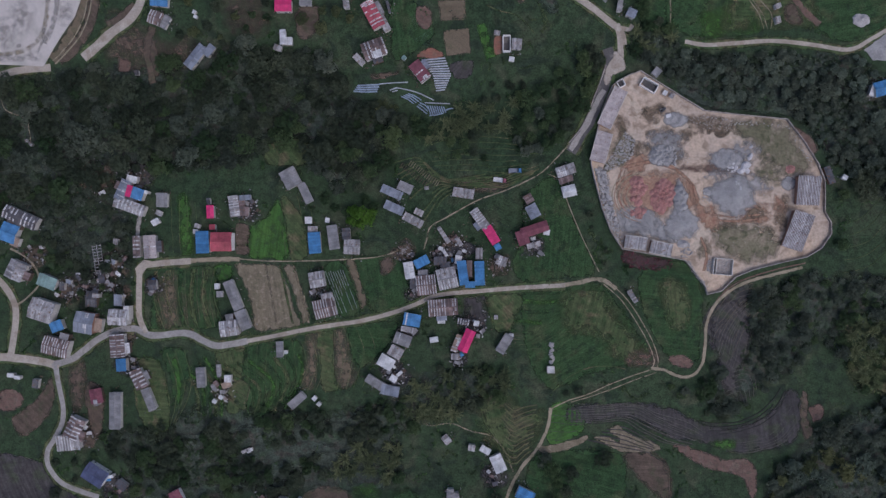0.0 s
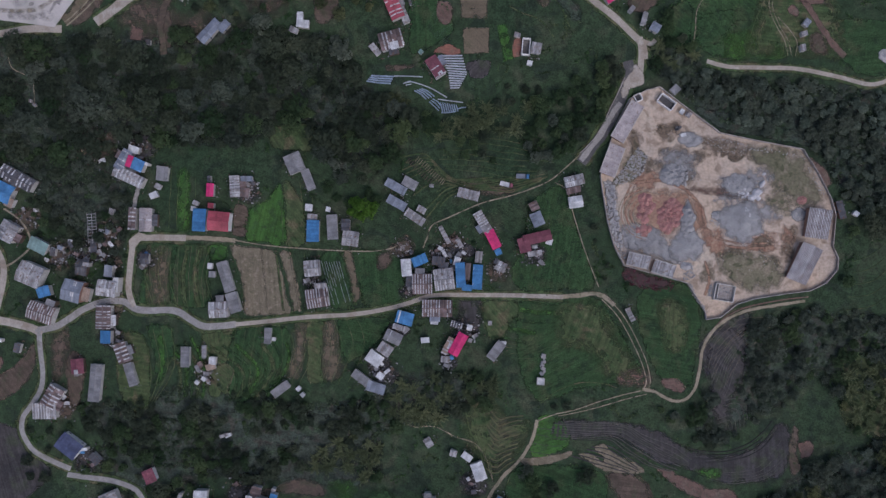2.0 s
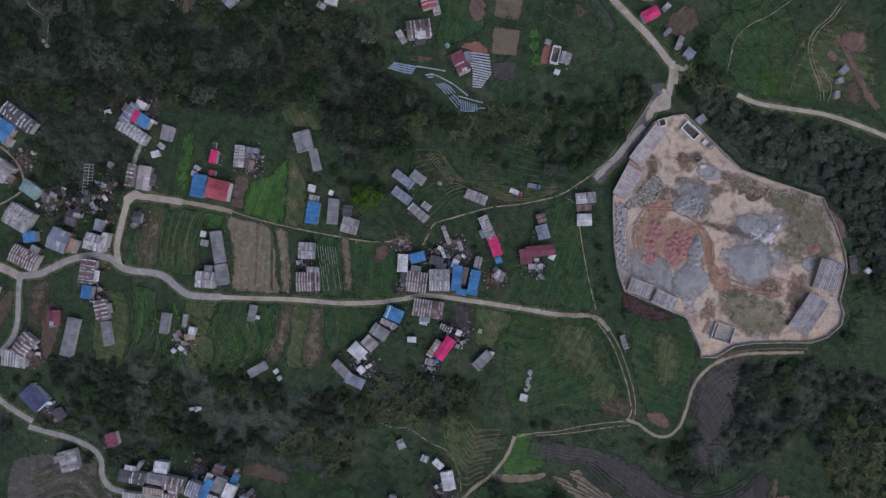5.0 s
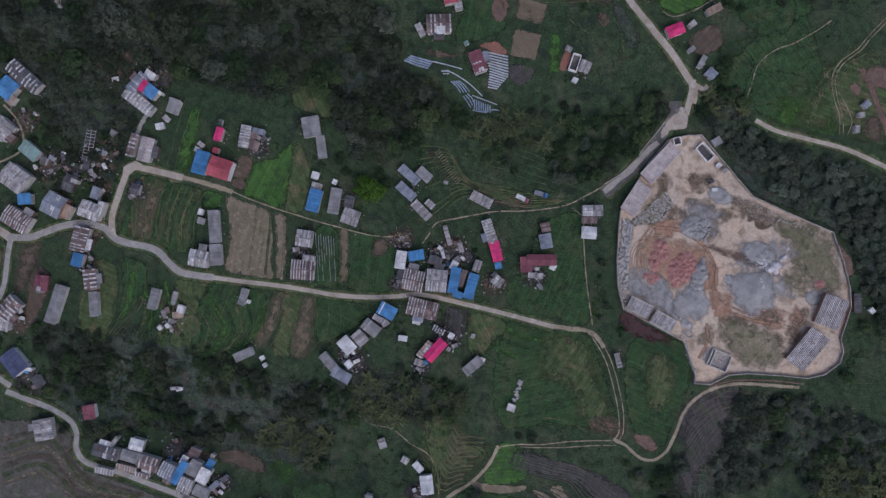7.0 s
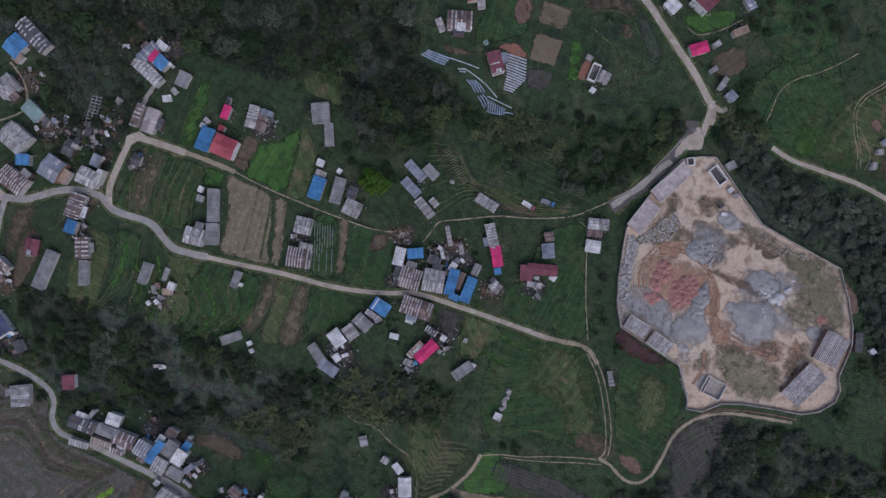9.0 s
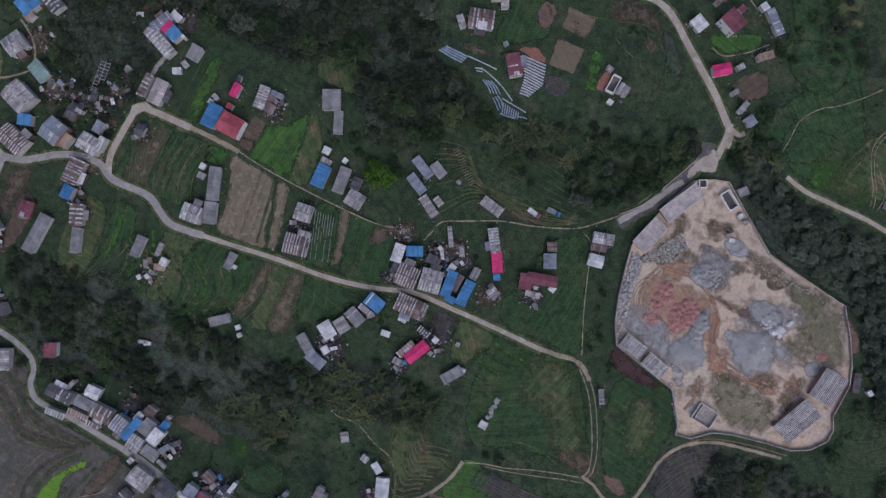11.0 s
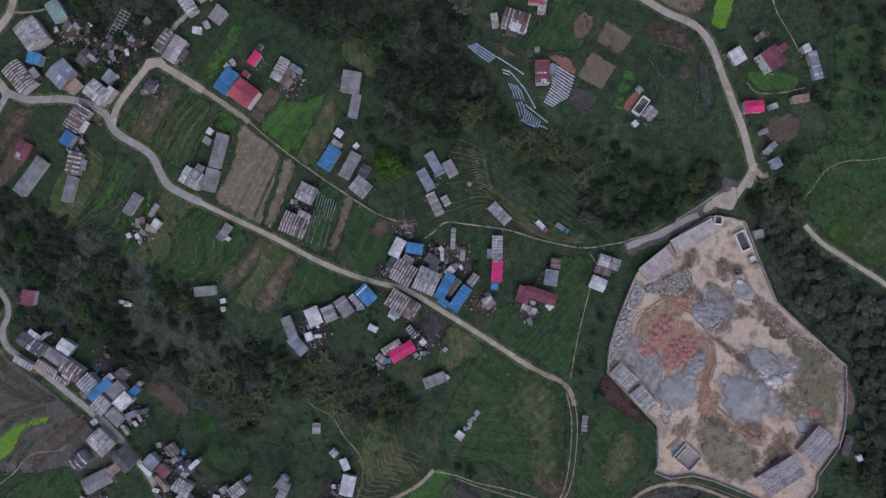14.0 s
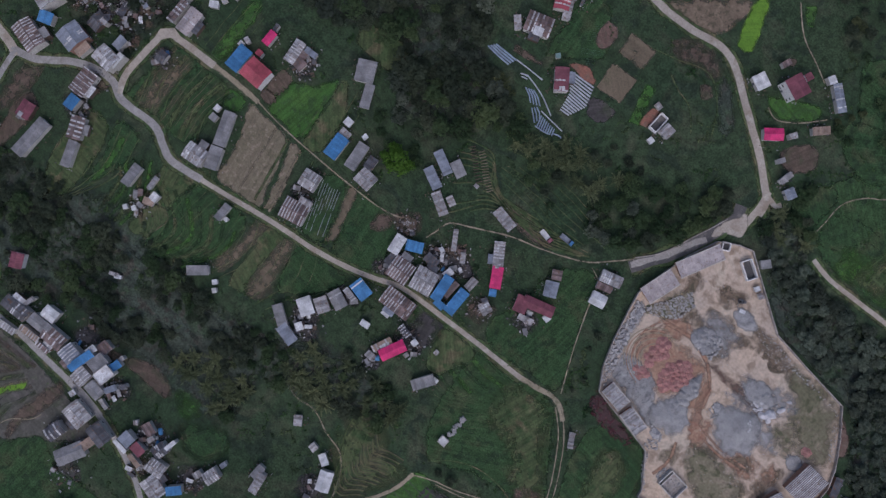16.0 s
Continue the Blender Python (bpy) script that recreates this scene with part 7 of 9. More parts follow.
SHRUB = leaf_material("shrub_leaves", (0.062, 0.100, 0.048), (0.080, 0.118, 0.056), 0.25)
UNDER = leaf_material("undergrowth_leaves", (0.060, 0.094, 0.058), (0.078, 0.112, 0.066), 0.25)
HERB = leaf_material("herb_leaves", (0.050, 0.104, 0.040), (0.062, 0.120, 0.046), 0.25)
BARK = material("bark", (0.10, 0.075, 0.055), (0.075, 0.06, 0.045), 1.0, 5.0)


def crown_arrays(seed, radius=4.0, tall=8.0, lumps=12, leaves=500, leaf=0.50):
    """A crown as quads scattered over several lumps of uneven size."""
    r = np.random.RandomState(seed)
    a, rr = r.rand(lumps) * 6.283, radius * 0.72 * np.sqrt(r.rand(lumps))
    rr[0] = 0
    centre = np.stack([rr * np.cos(a), rr * np.sin(a), tall * (0.82 - 0.34 * (rr / radius) ** 2 + 0.20 * (r.rand(lumps) - 0.5))], 1)
    size = radius * (0.20 + 0.20 * r.rand(lumps))
    which = r.choice(lumps, leaves, p=size ** 2 / (size ** 2).sum())
    d = r.normal(size=(leaves, 3))
    d[:, 2] = np.abs(d[:, 2]) * 1.2 - 0.2
    d /= np.linalg.norm(d, axis=1)[:, None]
    p = centre[which] + d * (size[which] * (0.75 + 0.3 * r.rand(leaves)))[:, None] * np.array([1, 1, 0.85])
    n = d + 0.5 * r.normal(size=(leaves, 3))
    n[:, 2] = np.abs(n[:, 2]) + 0.1
    n /= np.linalg.norm(n, axis=1)[:, None]
    u = np.cross(n, r.normal(size=(leaves, 3)))
    u /= np.linalg.norm(u, axis=1)[:, None]
    v = np.cross(n, u)
    s = leaf * (0.55 + 0.75 * r.rand(leaves))[:, None]
    quad = np.stack([p - u * s, p - v * s * 0.6 + n * 0.1, p + u * s, p + v * s * 0.6 + n * 0.1], 1)
    return quad.reshape(-1, 3)


def tuft_arrays(seed, radius=0.95, tall=0.6, leaves=16, leaf=0.34):
    """A low bush or tuft."""
    r = np.random.RandomState(seed)
    d = r.normal(size=(leaves, 3))
    d[:, 2] = np.abs(d[:, 2])
    d /= np.linalg.norm(d, axis=1)[:, None]
    p = d * np.array([radius, radius, tall]) * (0.5 + 0.5 * r.rand(leaves))[:, None]
    n = d + 0.5 * r.normal(size=(leaves, 3))
    n[:, 2] = np.abs(n[:, 2]) + 0.2
    n /= np.linalg.norm(n, axis=1)[:, None]
    u = np.cross(n, r.normal(size=(leaves, 3)))
    u /= np.linalg.norm(u, axis=1)[:, None]
    v = np.cross(n, u)
    s = leaf * (0.6 + 0.8 * r.rand(leaves))[:, None]
    return np.stack([p - u * s, p - v * s * 0.7, p + u * s, p + v * s * 0.7], 1).reshape(-1, 3)


def bamboo_arrays(seed, radius=4.6, tall=9.0, culms=19):
    """Long canes that arch outwards, each a feather of narrow drooping leaf sprays."""
    r = np.random.RandomState(seed)
    quads = []
    for i in range(culms):
        a, reach = i * 2.4 + 0.5 * r.rand(), radius * (0.35 + 0.75 * r.rand())
        out = np.array([math.cos(a), math.sin(a), 0])
        side = np.array([-out[1], out[0], 0])
        high, bend = tall * (0.75 + 0.35 * r.rand()), 0.25 * r.normal()
        for k in range(17):
            t = 0.3 + 0.7 * k / 16
            c = out * reach * t ** 1.7 + side * bend * reach * t ** 3 + np.array([0, 0, high * (t - 0.32 * t ** 4)])
            long = 0.75 * (1.25 - 0.75 * t) * (0.7 + 0.5 * r.rand())
            for g in (-1, 1):
                tip = c + side * g * long + out * 0.45 + np.array([0, 0, -0.25 - 0.2 * r.rand()])
                w = out * 0.13
                quads.append([c - w, c + w, tip + w * 0.6, tip - w * 0.6])
    return np.array(quads).reshape(-1, 3)


def leaf_mesh(name, pts, mat):
    n = len(pts) // 4
    me = bpy.data.meshes.new(name)
    me.vertices.add(4 * n)
    me.vertices.foreach_set("co", pts.astype(np.float32).ravel())
    me.loops.add(4 * n)
    me.loops.foreach_set("vertex_index", np.arange(4 * n, dtype=np.int32))
    me.polygons.add(n)
    me.polygons.foreach_set("loop_start", np.arange(0, 4 * n, 4, dtype=np.int32))
    me.materials.append(mat)
    me.update(calc_edges=True)
    return me


def trunk_mesh(tall, r=0.22):
    """A tapered trunk with three limbs."""
    verts, faces = [], []

    def limb(p, q, ra, rb):
        k = len(verts)
        p, q = Vector(p), Vector(q)
        turn = (q - p).to_track_quat("Z", "Y")
        for c, rad in ((p, ra), (q, rb)):
            for i in range(6):
                verts.append(tuple(c + turn @ Vector((rad * math.cos(i * 1.0472), rad * math.sin(i * 1.0472), 0))))
        faces.extend((k + i, k + (i + 1) % 6, k + 6 + (i + 1) % 6, k + 6 + i) for i in range(6))

    limb((0, 0, -0.8), (0.1, 0, tall * 0.5), r, r * 0.7)
    limb((0.1, 0, tall * 0.5), (0.2, 0.3, tall * 0.8), r * 0.7, r * 0.25)
    for a in (0.4, 2.4, 4.6):
        limb((0.1, 0, tall * (0.36 + 0.03 * a)), (1.7 * math.cos(a), 1.7 * math.sin(a), tall * 0.68), r * 0.45, r * 0.15)
    return mesh_of("trunk", verts, faces, BARK)


CROWNS = [crown_arrays(s, 3.3 + 0.45 * (s % 4), 6.4 + 1.1 * (s % 3), 15 + 2 * (s % 6)) for s in range(8)]
TUFTS = [tuft_arrays(s) for s in range(6)]
CANES = [bamboo_arrays(s) for s in range(4)]
TRUNK = trunk_mesh(7.0)
TREE_LABEL = ["broad-leaved tree with dark green crown", "broad-leaved tree with green leafy crown", "tree with olive yellowish crown", "tree with dull grey-green crown", "tree with green crown, paled by haze in its colour"]
CROWN_MESH = {(k, h): give(leaf_mesh("crown", CROWNS[k], LEAVES[h]), "tone", np.full(len(CROWNS[k]), (k * 3 % 8) / 7)) for k in range(8) for h in range(5)}
wood = random.Random(21)


def clear(x, y, room):
    return all((x - a) ** 2 + (y - b) ** 2 > (r + room) ** 2 for a, b, r in NEAR.get((int(x // 20), int(y // 20)), ()))


NEAR = {}
for q in KEEP_OFF:
    for i in range(-2, 3):
        for j in range(-2, 3):
            NEAR.setdefault((int(q[0] // 20) + i, int(q[1] // 20) + j), []).append(q)

WAYS = {k: list(v) for k, v in NEAR.items()}


def clear_of_ways(x, y):
    return all((x - a) ** 2 + (y - b) ** 2 > (r + 0.4) ** 2 for a, b, r in WAYS.get((int(x // 20), int(y // 20)), ()))


spots = []      # x, y, size, hue, species


def plant(ring, apart, size=(0.8, 1.35), hues=(0, 0, 1, 3), species="tree", room=2.6, density=1.0):
    """Trees over a piece of land, no closer than apart."""
    x0, x1 = min(p[0] for p in ring), max(p[0] for p in ring)
    y0, y1 = min(p[1] for p in ring), max(p[1] for p in ring)
    grid = {}
    tries = int((x1 - x0) * (y1 - y0) / apart ** 2 * 6)
    for _ in range(tries):
        x, y = wood.uniform(x0, x1), wood.uniform(y0, y1)
        if not inside(x, y, ring) or inside(x, y, YARD_RING) or not clear(x, y, room):
            continue
        if density < 1 and noise.noise((x * 0.045, y * 0.045, 4.0)) * 0.5 + 0.5 > density + wood.uniform(-0.1, 0.1):
            continue
        c = (int(x // apart), int(y // apart))
        if any((x - a) ** 2 + (y - b) ** 2 < apart ** 2 for i in (-1, 0, 1) for j in (-1, 0, 1) for a, b in grid.get((c[0] + i, c[1] + j), ())):
            continue
        grid.setdefault(c, []).append((x, y))
        k = noise.noise((x * 0.03, y * 0.03, 8.0))
        hue = hues[min(len(hues) - 1, int((k * 0.9 + 0.5) * len(hues)))] if wood.random() < 0.7 else wood.choice(hues)
        spots.append((x, y, wood.uniform(*size), hue, species))


def woodland(ring, hues, density=0.8, small=(0.5, 1.05), room=2.0, big=(1.15, 1.85)):
    """Large crowns in loose groups first, smaller ones between, with dark gaps left open."""
    k = len(spots)
    plant(ring, 8.6, big, hues, density=density * 0.86, room=room + 1.0)
    for x, y, s, hue, kind_of in spots[k:]:
        for i in range(-1, 2):
            for j in range(-1, 2):
                NEAR.setdefault((int(x // 20) + i, int(y // 20) + j), []).append((x, y, 2.3 * s - room))
    plant(ring, 4.7, small, hues, density=density, room=room)


# bamboo groves first, then the trees round them
plant([(1.2, 68.2), (18.0, 69.5), (34.8, 72.7), (37.1, 65.2), (29.3, 59.7), (12.4, 56.9), (1.2, 59.8)], 5.4, (0.75, 1.15), (0,), "bamboo", room=1.0)
plant([(-12.5, 56.2), (4.4, 63.5), (16.0, 70.5), (22.0, 62.5), (5.9, 57.2), (-9.0, 52.8)], 4.4, (0.7, 1.0), (0,), "bamboo", room=0.6)
plant([(-24.0, -70.8), (-14.2, -68.0), (-0.2, -73.6), (-1.6, -86.7), (-15.7, -89.6), (-22.7, -80.8)], 5.2, (0.7, 1.1), (0,), "bamboo")
plant([(1.2, -62.3), (18.0, -59.5), (32.0, -63.7), (29.2, -70.8), (4.0, -70.8)], 5.2, (0.7, 1.1), (0,), "bamboo")
plant([(-58.4, -107.2), (-41.4, -102.9), (-22.9, -103.0), (-24.3, -116.9), (-52.6, -119.6)], 5.2, (0.7, 1.1), (0,), "bamboo")
plant([(-59.9, -109.7), (-46.3, -97.9), (-31.0, -93.9), (-18.1, -100.9), (-19.7, -112.3), (-34.3, -117.0), (-50.3, -115.4)], 5.2, (0.7, 1.1), (0,), "bamboo")
plant([(-14.1, -82.7), (-2.9, -72.4), (8.1, -71.3), (9.3, -82.6), (-2.5, -87.4)], 5.2, (0.7, 1.1), (0,), "bamboo")
plant([(93.0, 108.0), (111.4, 108.2), (114.0, 99.2), (97.4, 96.4)], 5.5, (0.75, 1.05), (0,), "bamboo", room=0.6)
plant([(203.5, -37.5), (229.1, -34.5), (231.9, -68.2), (210.4, -70.0), (202.6, -54.6)], 5.2, (0.7, 1.1), (0,), "bamboo", density=0.8)
for x, y, s, hue, kind_of in spots:
    for i in range(-2, 3):
        for j in range(-2, 3):
            NEAR.setdefault((int(x // 20) + i, int(y // 20) + j), []).append((x, y, 2.4 * s))
woodland([(-238.1, 80.9), (-204.7, 85.3), (-193.3, 90.1), (-165.2, 91.8), (-137.0, 91.8), (-114.0, 100.4), (-99.8, 103.7), (-88.7, 97.1), (-63.3, 98.9), (-52.2, 89.3), (-41.1, 75.5), (-24.2, 67.0), (1.2, 62.6), (12.4, 56.9), (-7.3, 55.6), (-24.1, 51.4), (-26.9, 41.4), (-40.9, 34.4), (-52.1, 28.7), (-61.9, 35.8), (-67.8, 49.4), (-86.3, 52.9), (-97.1, 41.4), (-136.2, 38.0), (-150.2, 38.6), (-164.2, 35.2), (-183.7, 28.7), (-200.5, 18.4), (-237.0, 20.3)], (0, 0, 3, 0, 1, 0), 0.70)
plant([(40.4, 76.3), (59.8, 91.4), (78.1, 100.0), (85.2, 101.5), (81.0, 90.3), (76.8, 77.7), (69.8, 63.8), (60.1, 52.6), (43.2, 45.6), (32.1, 49.8), (33.5, 59.7)], 5.8, hues=(0, 1, 1, 3), density=0.75)
plant([(4.0, 82.8), (20.8, 80.5), (40.3, 85.3), (40.4, 73.5), (20.8, 71.7), (4.0, 72.4)], 5.0, (0.4, 0.85), (0, 1, 1, 2), density=0.5)
plant([(-5.9, 59.0), (12.4, 55.5), (32.1, 58.8), (41.9, 49.2), (18.0, 42.8), (-3.0, 47.6)], 5.2, (0.4, 0.85), (0, 1, 1), density=0.45, room=0.8)
woodland([(90.2, 105.2), (113.5, 106.6), (120.0, 98.4), (145.1, 95.8), (178.6, 95.1), (195.4, 91.6), (209.5, 85.2), (211.2, 67.0), (228.8, 58.3), (227.8, 24.5), (202.8, 38.5), (189.4, 42.7), (179.6, 57.8), (171.7, 65.2), (144.7, 67.4), (129.1, 69.6), (113.7, 79.5), (93.8, 93.3)], (4, 3, 4, 3), 0.62, (0.4, 0.8), big=(0.75, 1.2))
woodland([(-167.1, -86.2), (-136.4, -91.9), (-108.3, -89.1), (-97.0, -83.5), (-74.7, -86.4), (-52.1, -79.3), (-35.3, -77.0), (-12.8, -60.9), (20.8, -58.1), (34.8, -68.0), (32.1, -76.0), (12.4, -79.4), (-1.6, -88.2), (-18.6, -92.6), (-20.1, -107.3), (-24.2, -122.2), (-52.5, -125.0), (-80.7, -125.0), (-109.1, -122.3), (-137.2, -119.3), (-155.3, -116.3), (-159.1, -104.7), (-170.1, -98.9)], (0, 0, 1, 1), 0.52, (0.4, 0.85), big=(0.8, 1.35))
woodland([(147.2, -28.8), (172.6, -14.7), (198.0, -11.9), (228.6, -17.5), (229.4, -51.4), (202.6, -57.4), (185.6, -46.1), (174.1, -63.1), (156.4, -74.1), (144.7, -86.5), (130.5, -78.0), (116.3, -72.3), (134.6, -62.5), (146.1, -51.4)], (3, 3, 1, 3), 0.62, (0.4, 0.9), big=(0.9, 1.5))
woodland([(172.7, -101.9), (184.5, -90.9), (201.5, -85.3), (229.2, -71.1), (233.6, -129.5), (166.5, -138.0), (159.8, -115.8)], (3, 3, 4, 2), 0.66, big=(0.9, 1.6))
plant([(202.0, -34.6), (229.0, -31.6), (234.5, -71.0), (207.7, -71.4), (199.8, -54.6)], 4.6, size=(0.5, 0.8), hues=(2, 2, 1), density=1.0)
plant([(62.8, -65.2), (102.1, -64.6), (130.4, -64.7), (153.4, -79.6), (127.8, -93.5), (110.9, -83.6), (91.0, -75.1), (68.8, -83.8), (57.4, -78.0)], 6.2, size=(0.4, 0.8), hues=(0, 1), density=0.55)
plant([(-231.4, 38.5), (-200.5, 30.1), (-164.2, 35.7), (-159.9, 25.9), (-165.5, 20.3), (-152.9, 11.9), (-154.3, -9.1), (-178.1, -14.7), (-186.5, -9.1), (-203.4, 2.1), (-209.0, 11.9), (-231.4, 18.9)], 5.0, size=(0.5, 1.0), hues=(0, 0, 0, 3), density=0.75, room=0.6)
plant([(64.0, 188.5), (68.5, 188.5), (68.5, 184.5), (64.0, 184.5)], 3.0, (0.7, 0.9), (2,))
plant([(80.0, 145.0), (92.0, 167.0), (95.0, 163.0), (86.0, 147.0)], 5.0, (0.4, 0.7), (1, 2), density=0.8)
plant([(-203.4, 2.1), (-152.9, 10.5), (-152.9, -28.7), (-169.7, -23.1), (-183.8, -34.3), (-192.2, -25.9)], 4.4, size=(0.35, 0.75), hues=(0, 1, 0, 3), density=0.85, room=0.0)
plant([(-136.0, 122.5), (-88.4, 130.8), (-85.7, 105.8), (-102.6, 103.1), (-125.2, 101.8), (-136.3, 105.9)], 6.3, size=(0.5, 0.9), hues=(1, 0, 2), density=0.55)
plant([(-74.4, 128.0), (-37.9, 127.8), (-40.9, 91.9), (-52.2, 89.3), (-63.3, 98.9), (-74.5, 105.8)], 6.3, size=(0.5, 0.9), hues=(1, 2, 0), density=0.5)
plant([(4.0, 121.7), (56.8, 127.3), (76.6, 105.5), (59.8, 91.4), (40.4, 77.7), (31.9, 88.6), (26.2, 110.4)], 7.6, size=(0.3, 0.6), hues=(1, 2), density=0.3)
plant([(-63.4, 41.4), (-35.3, 38.6), (-26.8, 18.9), (-35.2, 10.5), (-52.0, 11.9), (-60.4, 21.7)], 6.2, size=(0.5, 0.9), hues=(1, 0))
plant([(65.6, 47.0), (72.6, 41.3), (76.8, 16.1), (88.0, -3.5), (93.6, -11.9), (79.6, -11.9), (71.2, 10.5)], 6.3, size=(0.3, 0.6), hues=(1, 0), density=0.7)
plant([(-7.2, 10.5), (15.2, 10.5), (15.2, -9.1), (-7.2, -9.1)], 6.1, size=(0.3, 0.55), hues=(1, 0), density=0.7)
plant([(-192.5, -104.6), (-164.5, -99.0), (-128.8, -116.6), (-128.5, -130.3), (-192.9, -130.1)], 5.8, size=(0.5, 0.9), hues=(0, 1), density=0.7)
woodland([(-160.9, -117.4), (-138.0, -84.4), (-108.8, -74.2), (-93.9, -76.8), (-75.6, -79.6), (-50.6, -82.9), (-30.0, -77.2), (-37.7, -90.8), (-62.7, -107.1), (-80.3, -122.6), (-100.7, -121.4), (-116.0, -131.7), (-143.0, -136.6)], (1, 0, 0, 1), 0.52, (0.4, 0.85), big=(0.8, 1.35))
plant([(-70.1, -120.0), (-26.8, -80.9), (-7.0, -89.3), (-11.8, -113.4), (-37.8, -123.2), (-61.5, -118.8)], 5.8, hues=(2, 1, 1), density=0.42)
plant([(-37.8, -123.2), (-4.6, -107.2), (25.7, -119.0), (20.7, -137.8), (-0.2, -146.3), (-26.7, -138.2)], 6.3, size=(0.5, 0.9), hues=(1, 0), density=0.4)
plant([(48.0, 196.8), (71.5, 224.3), (128.7, 160.2), (111.2, 151.0), (82.3, 176.3), (63.9, 179.0)], 6.1, size=(0.5, 1.0), hues=(0, 1), density=0.6)
plant([(41.1, 43.6), (59.6, 72.9), (71.0, 99.0), (79.8, 103.7), (77.0, 82.1), (58.5, 52.8)], 5.8, size=(0.6, 1.0), hues=(0, 1, 3), density=0.7)
plant([(81.7, 108.6), (97.7, 122.9), (112.6, 107.5), (107.1, 96.2), (93.3, 96.7)], 5.5, hues=(0, 1))
woodland([(105.3, 94.6), (124.4, 95.5), (165.5, 93.4), (207.0, 95.5), (251.1, 45.4), (222.2, 19.8), (199.6, 38.0), (171.8, 63.8), (128.3, 76.5)], (4, 3, 4, 3), 0.66, (0.4, 0.8), big=(0.75, 1.2))
plant([(-253.8, 38.5), (-231.5, 44.2), (-231.5, -34.3), (-253.9, -34.3)], 6.2, density=0.6)
plant([(222.4, 38.5), (261.9, 66.6), (261.6, -129.5), (228.0, -129.5), (226.7, -45.8)], 6.2, density=0.6)
plant([(-236.7, 164.5), (-20.0, 167.0), (-20.0, 133.5), (-236.8, 133.7)], 7.0, density=0.4)
plant([(89.0, 149.0), (96.0, 152.5), (98.0, 145.0), (91.5, 142.5)], 4.6, (0.5, 0.8), (2, 1))
plant([(-78.1, -215.4), (217.5, 47.3), (232.9, 29.4), (-62.3, -233.1)], 6.0, density=0.4)
plant([(-36.9, 76.9), (-22.7, 75.9), (-24.2, 67.0), (-35.5, 65.7)], 3.6, (0.7, 1.0), (2,), "tree", density=1)

# the largest trees stand singly; the rest is woodland
spots.sort(key=lambda q: -q[2] + 0.01 * math.hypot(q[0] - 20, q[1]))
single, rest = [q for q in spots if q[4] == "tree"][:210], []
chosen = set(id(q) for q in single)
rest = [q for q in spots if id(q) not in chosen]
for x, y, s, hue, kind_of in single:
    base = empty("tree", x, y, ground(x, y), wood.uniform(0, 360))
    base.scale = (s, s, s * wood.uniform(0.56, 0.70))
    part("trunk", TRUNK, base)
    part("crown", CROWN_MESH[wood.randrange(8), hue], base)
    tagged(base, TREE_LABEL[hue], "tree", "woodland trees")


def joined(name, some, shapes, mat, label, category="woodland"):
    blocks, tones = [], []
    for x, y, s, hue, kind_of in some:
        a = wood.uniform(0, 6.283)
        c, t = math.cos(a), math.sin(a)
        p = shapes[wood.randrange(len(shapes))] * s
        blocks.append(np.stack([p[:, 0] * c - p[:, 1] * t + x, p[:, 0] * t + p[:, 1] * c + y, p[:, 2] * 0.58 + ground(x, y)], 1))
        tones.append(np.full(len(p), min(1.0, max(0.0, 0.5 + 0.4 * noise.noise((x * 0.05, y * 0.05, 2.0)) + wood.uniform(-0.35, 0.35)))))
    if blocks:
        tagged(new(name, give(leaf_mesh(name, np.concatenate(blocks), mat), "tone", np.concatenate(tones))), label, category, kind="stuff")


def stems(some):
    """Tapered trunks for the joined woodland."""
    n = len(some)
    base, top = np.array([(0.22, 0), (0, 0.22), (-0.22, 0), (0, -0.22)]), 0.35
    verts = np.zeros((n, 8, 3))
    for i, (x, y, s, hue, kind_of) in enumerate(some):
        z = ground(x, y)
        verts[i, :4, :2], verts[i, 4:, :2] = base * s + (x, y), base * s * top + (x, y)
        verts[i, :4, 2], verts[i, 4:, 2] = z - 0.6, z + 3.7 * s
    faces = [(8 * i + k, 8 * i + (k + 1) % 4, 8 * i + 4 + (k + 1) % 4, 8 * i + 4 + k) for i in range(n) for k in range(4)]
    tagged(new("woodland_trunks", mesh_of("woodland_trunks", verts.reshape(-1, 3), faces, BARK)), "brown tree trunks standing in the woods", "trunks", kind="stuff")


stems([q for q in rest if q[4] == "tree"])
for hue in range(5):
    joined("woodland", [q for q in rest if q[4] == "tree" and q[3] == hue], CROWNS, LEAVES[hue], TREE_LABEL[hue].replace("tree with", "woodland trees with"))
joined("bamboo_grove", [q for q in rest if q[4] == "bamboo"], CANES, BAMBOO, "feathery yellowish bamboo clumps with arching canes")
for x, y, s in ((-40.5, 16.1, 1.3), (-44.2, 17.8, 0.95), (-36.9, 13.3, 0.95), (-45.3, 12.8, 0.8), (-40.8, 11.1, 0.8), (-35.2, 16.7, 0.75)):
    base = empty("tree", x, y, ground(x, y))
    base.scale = (s, s, s * 0.8)
    part("trunk", TRUNK, base)
    part("crown", give(leaf_mesh("crown", CROWNS[2], BRIGHT), "tone", np.full(len(CROWNS[2]), 0.5)), base)
    tagged(base, "bright green broad-leaved tree beside the houses", "tree", "bright trees")


# ---- bushes and tufts over the rough meadow ----
boxes = [(min(p[0] for p in r), max(p[0] for p in r), min(p[1] for p in r), max(p[1] for p in r), r) for r in FIELDS]


def in_field(x, y):
    return any(a < x < b and c < y < d and inside(x, y, r) for a, b, c, d, r in boxes)


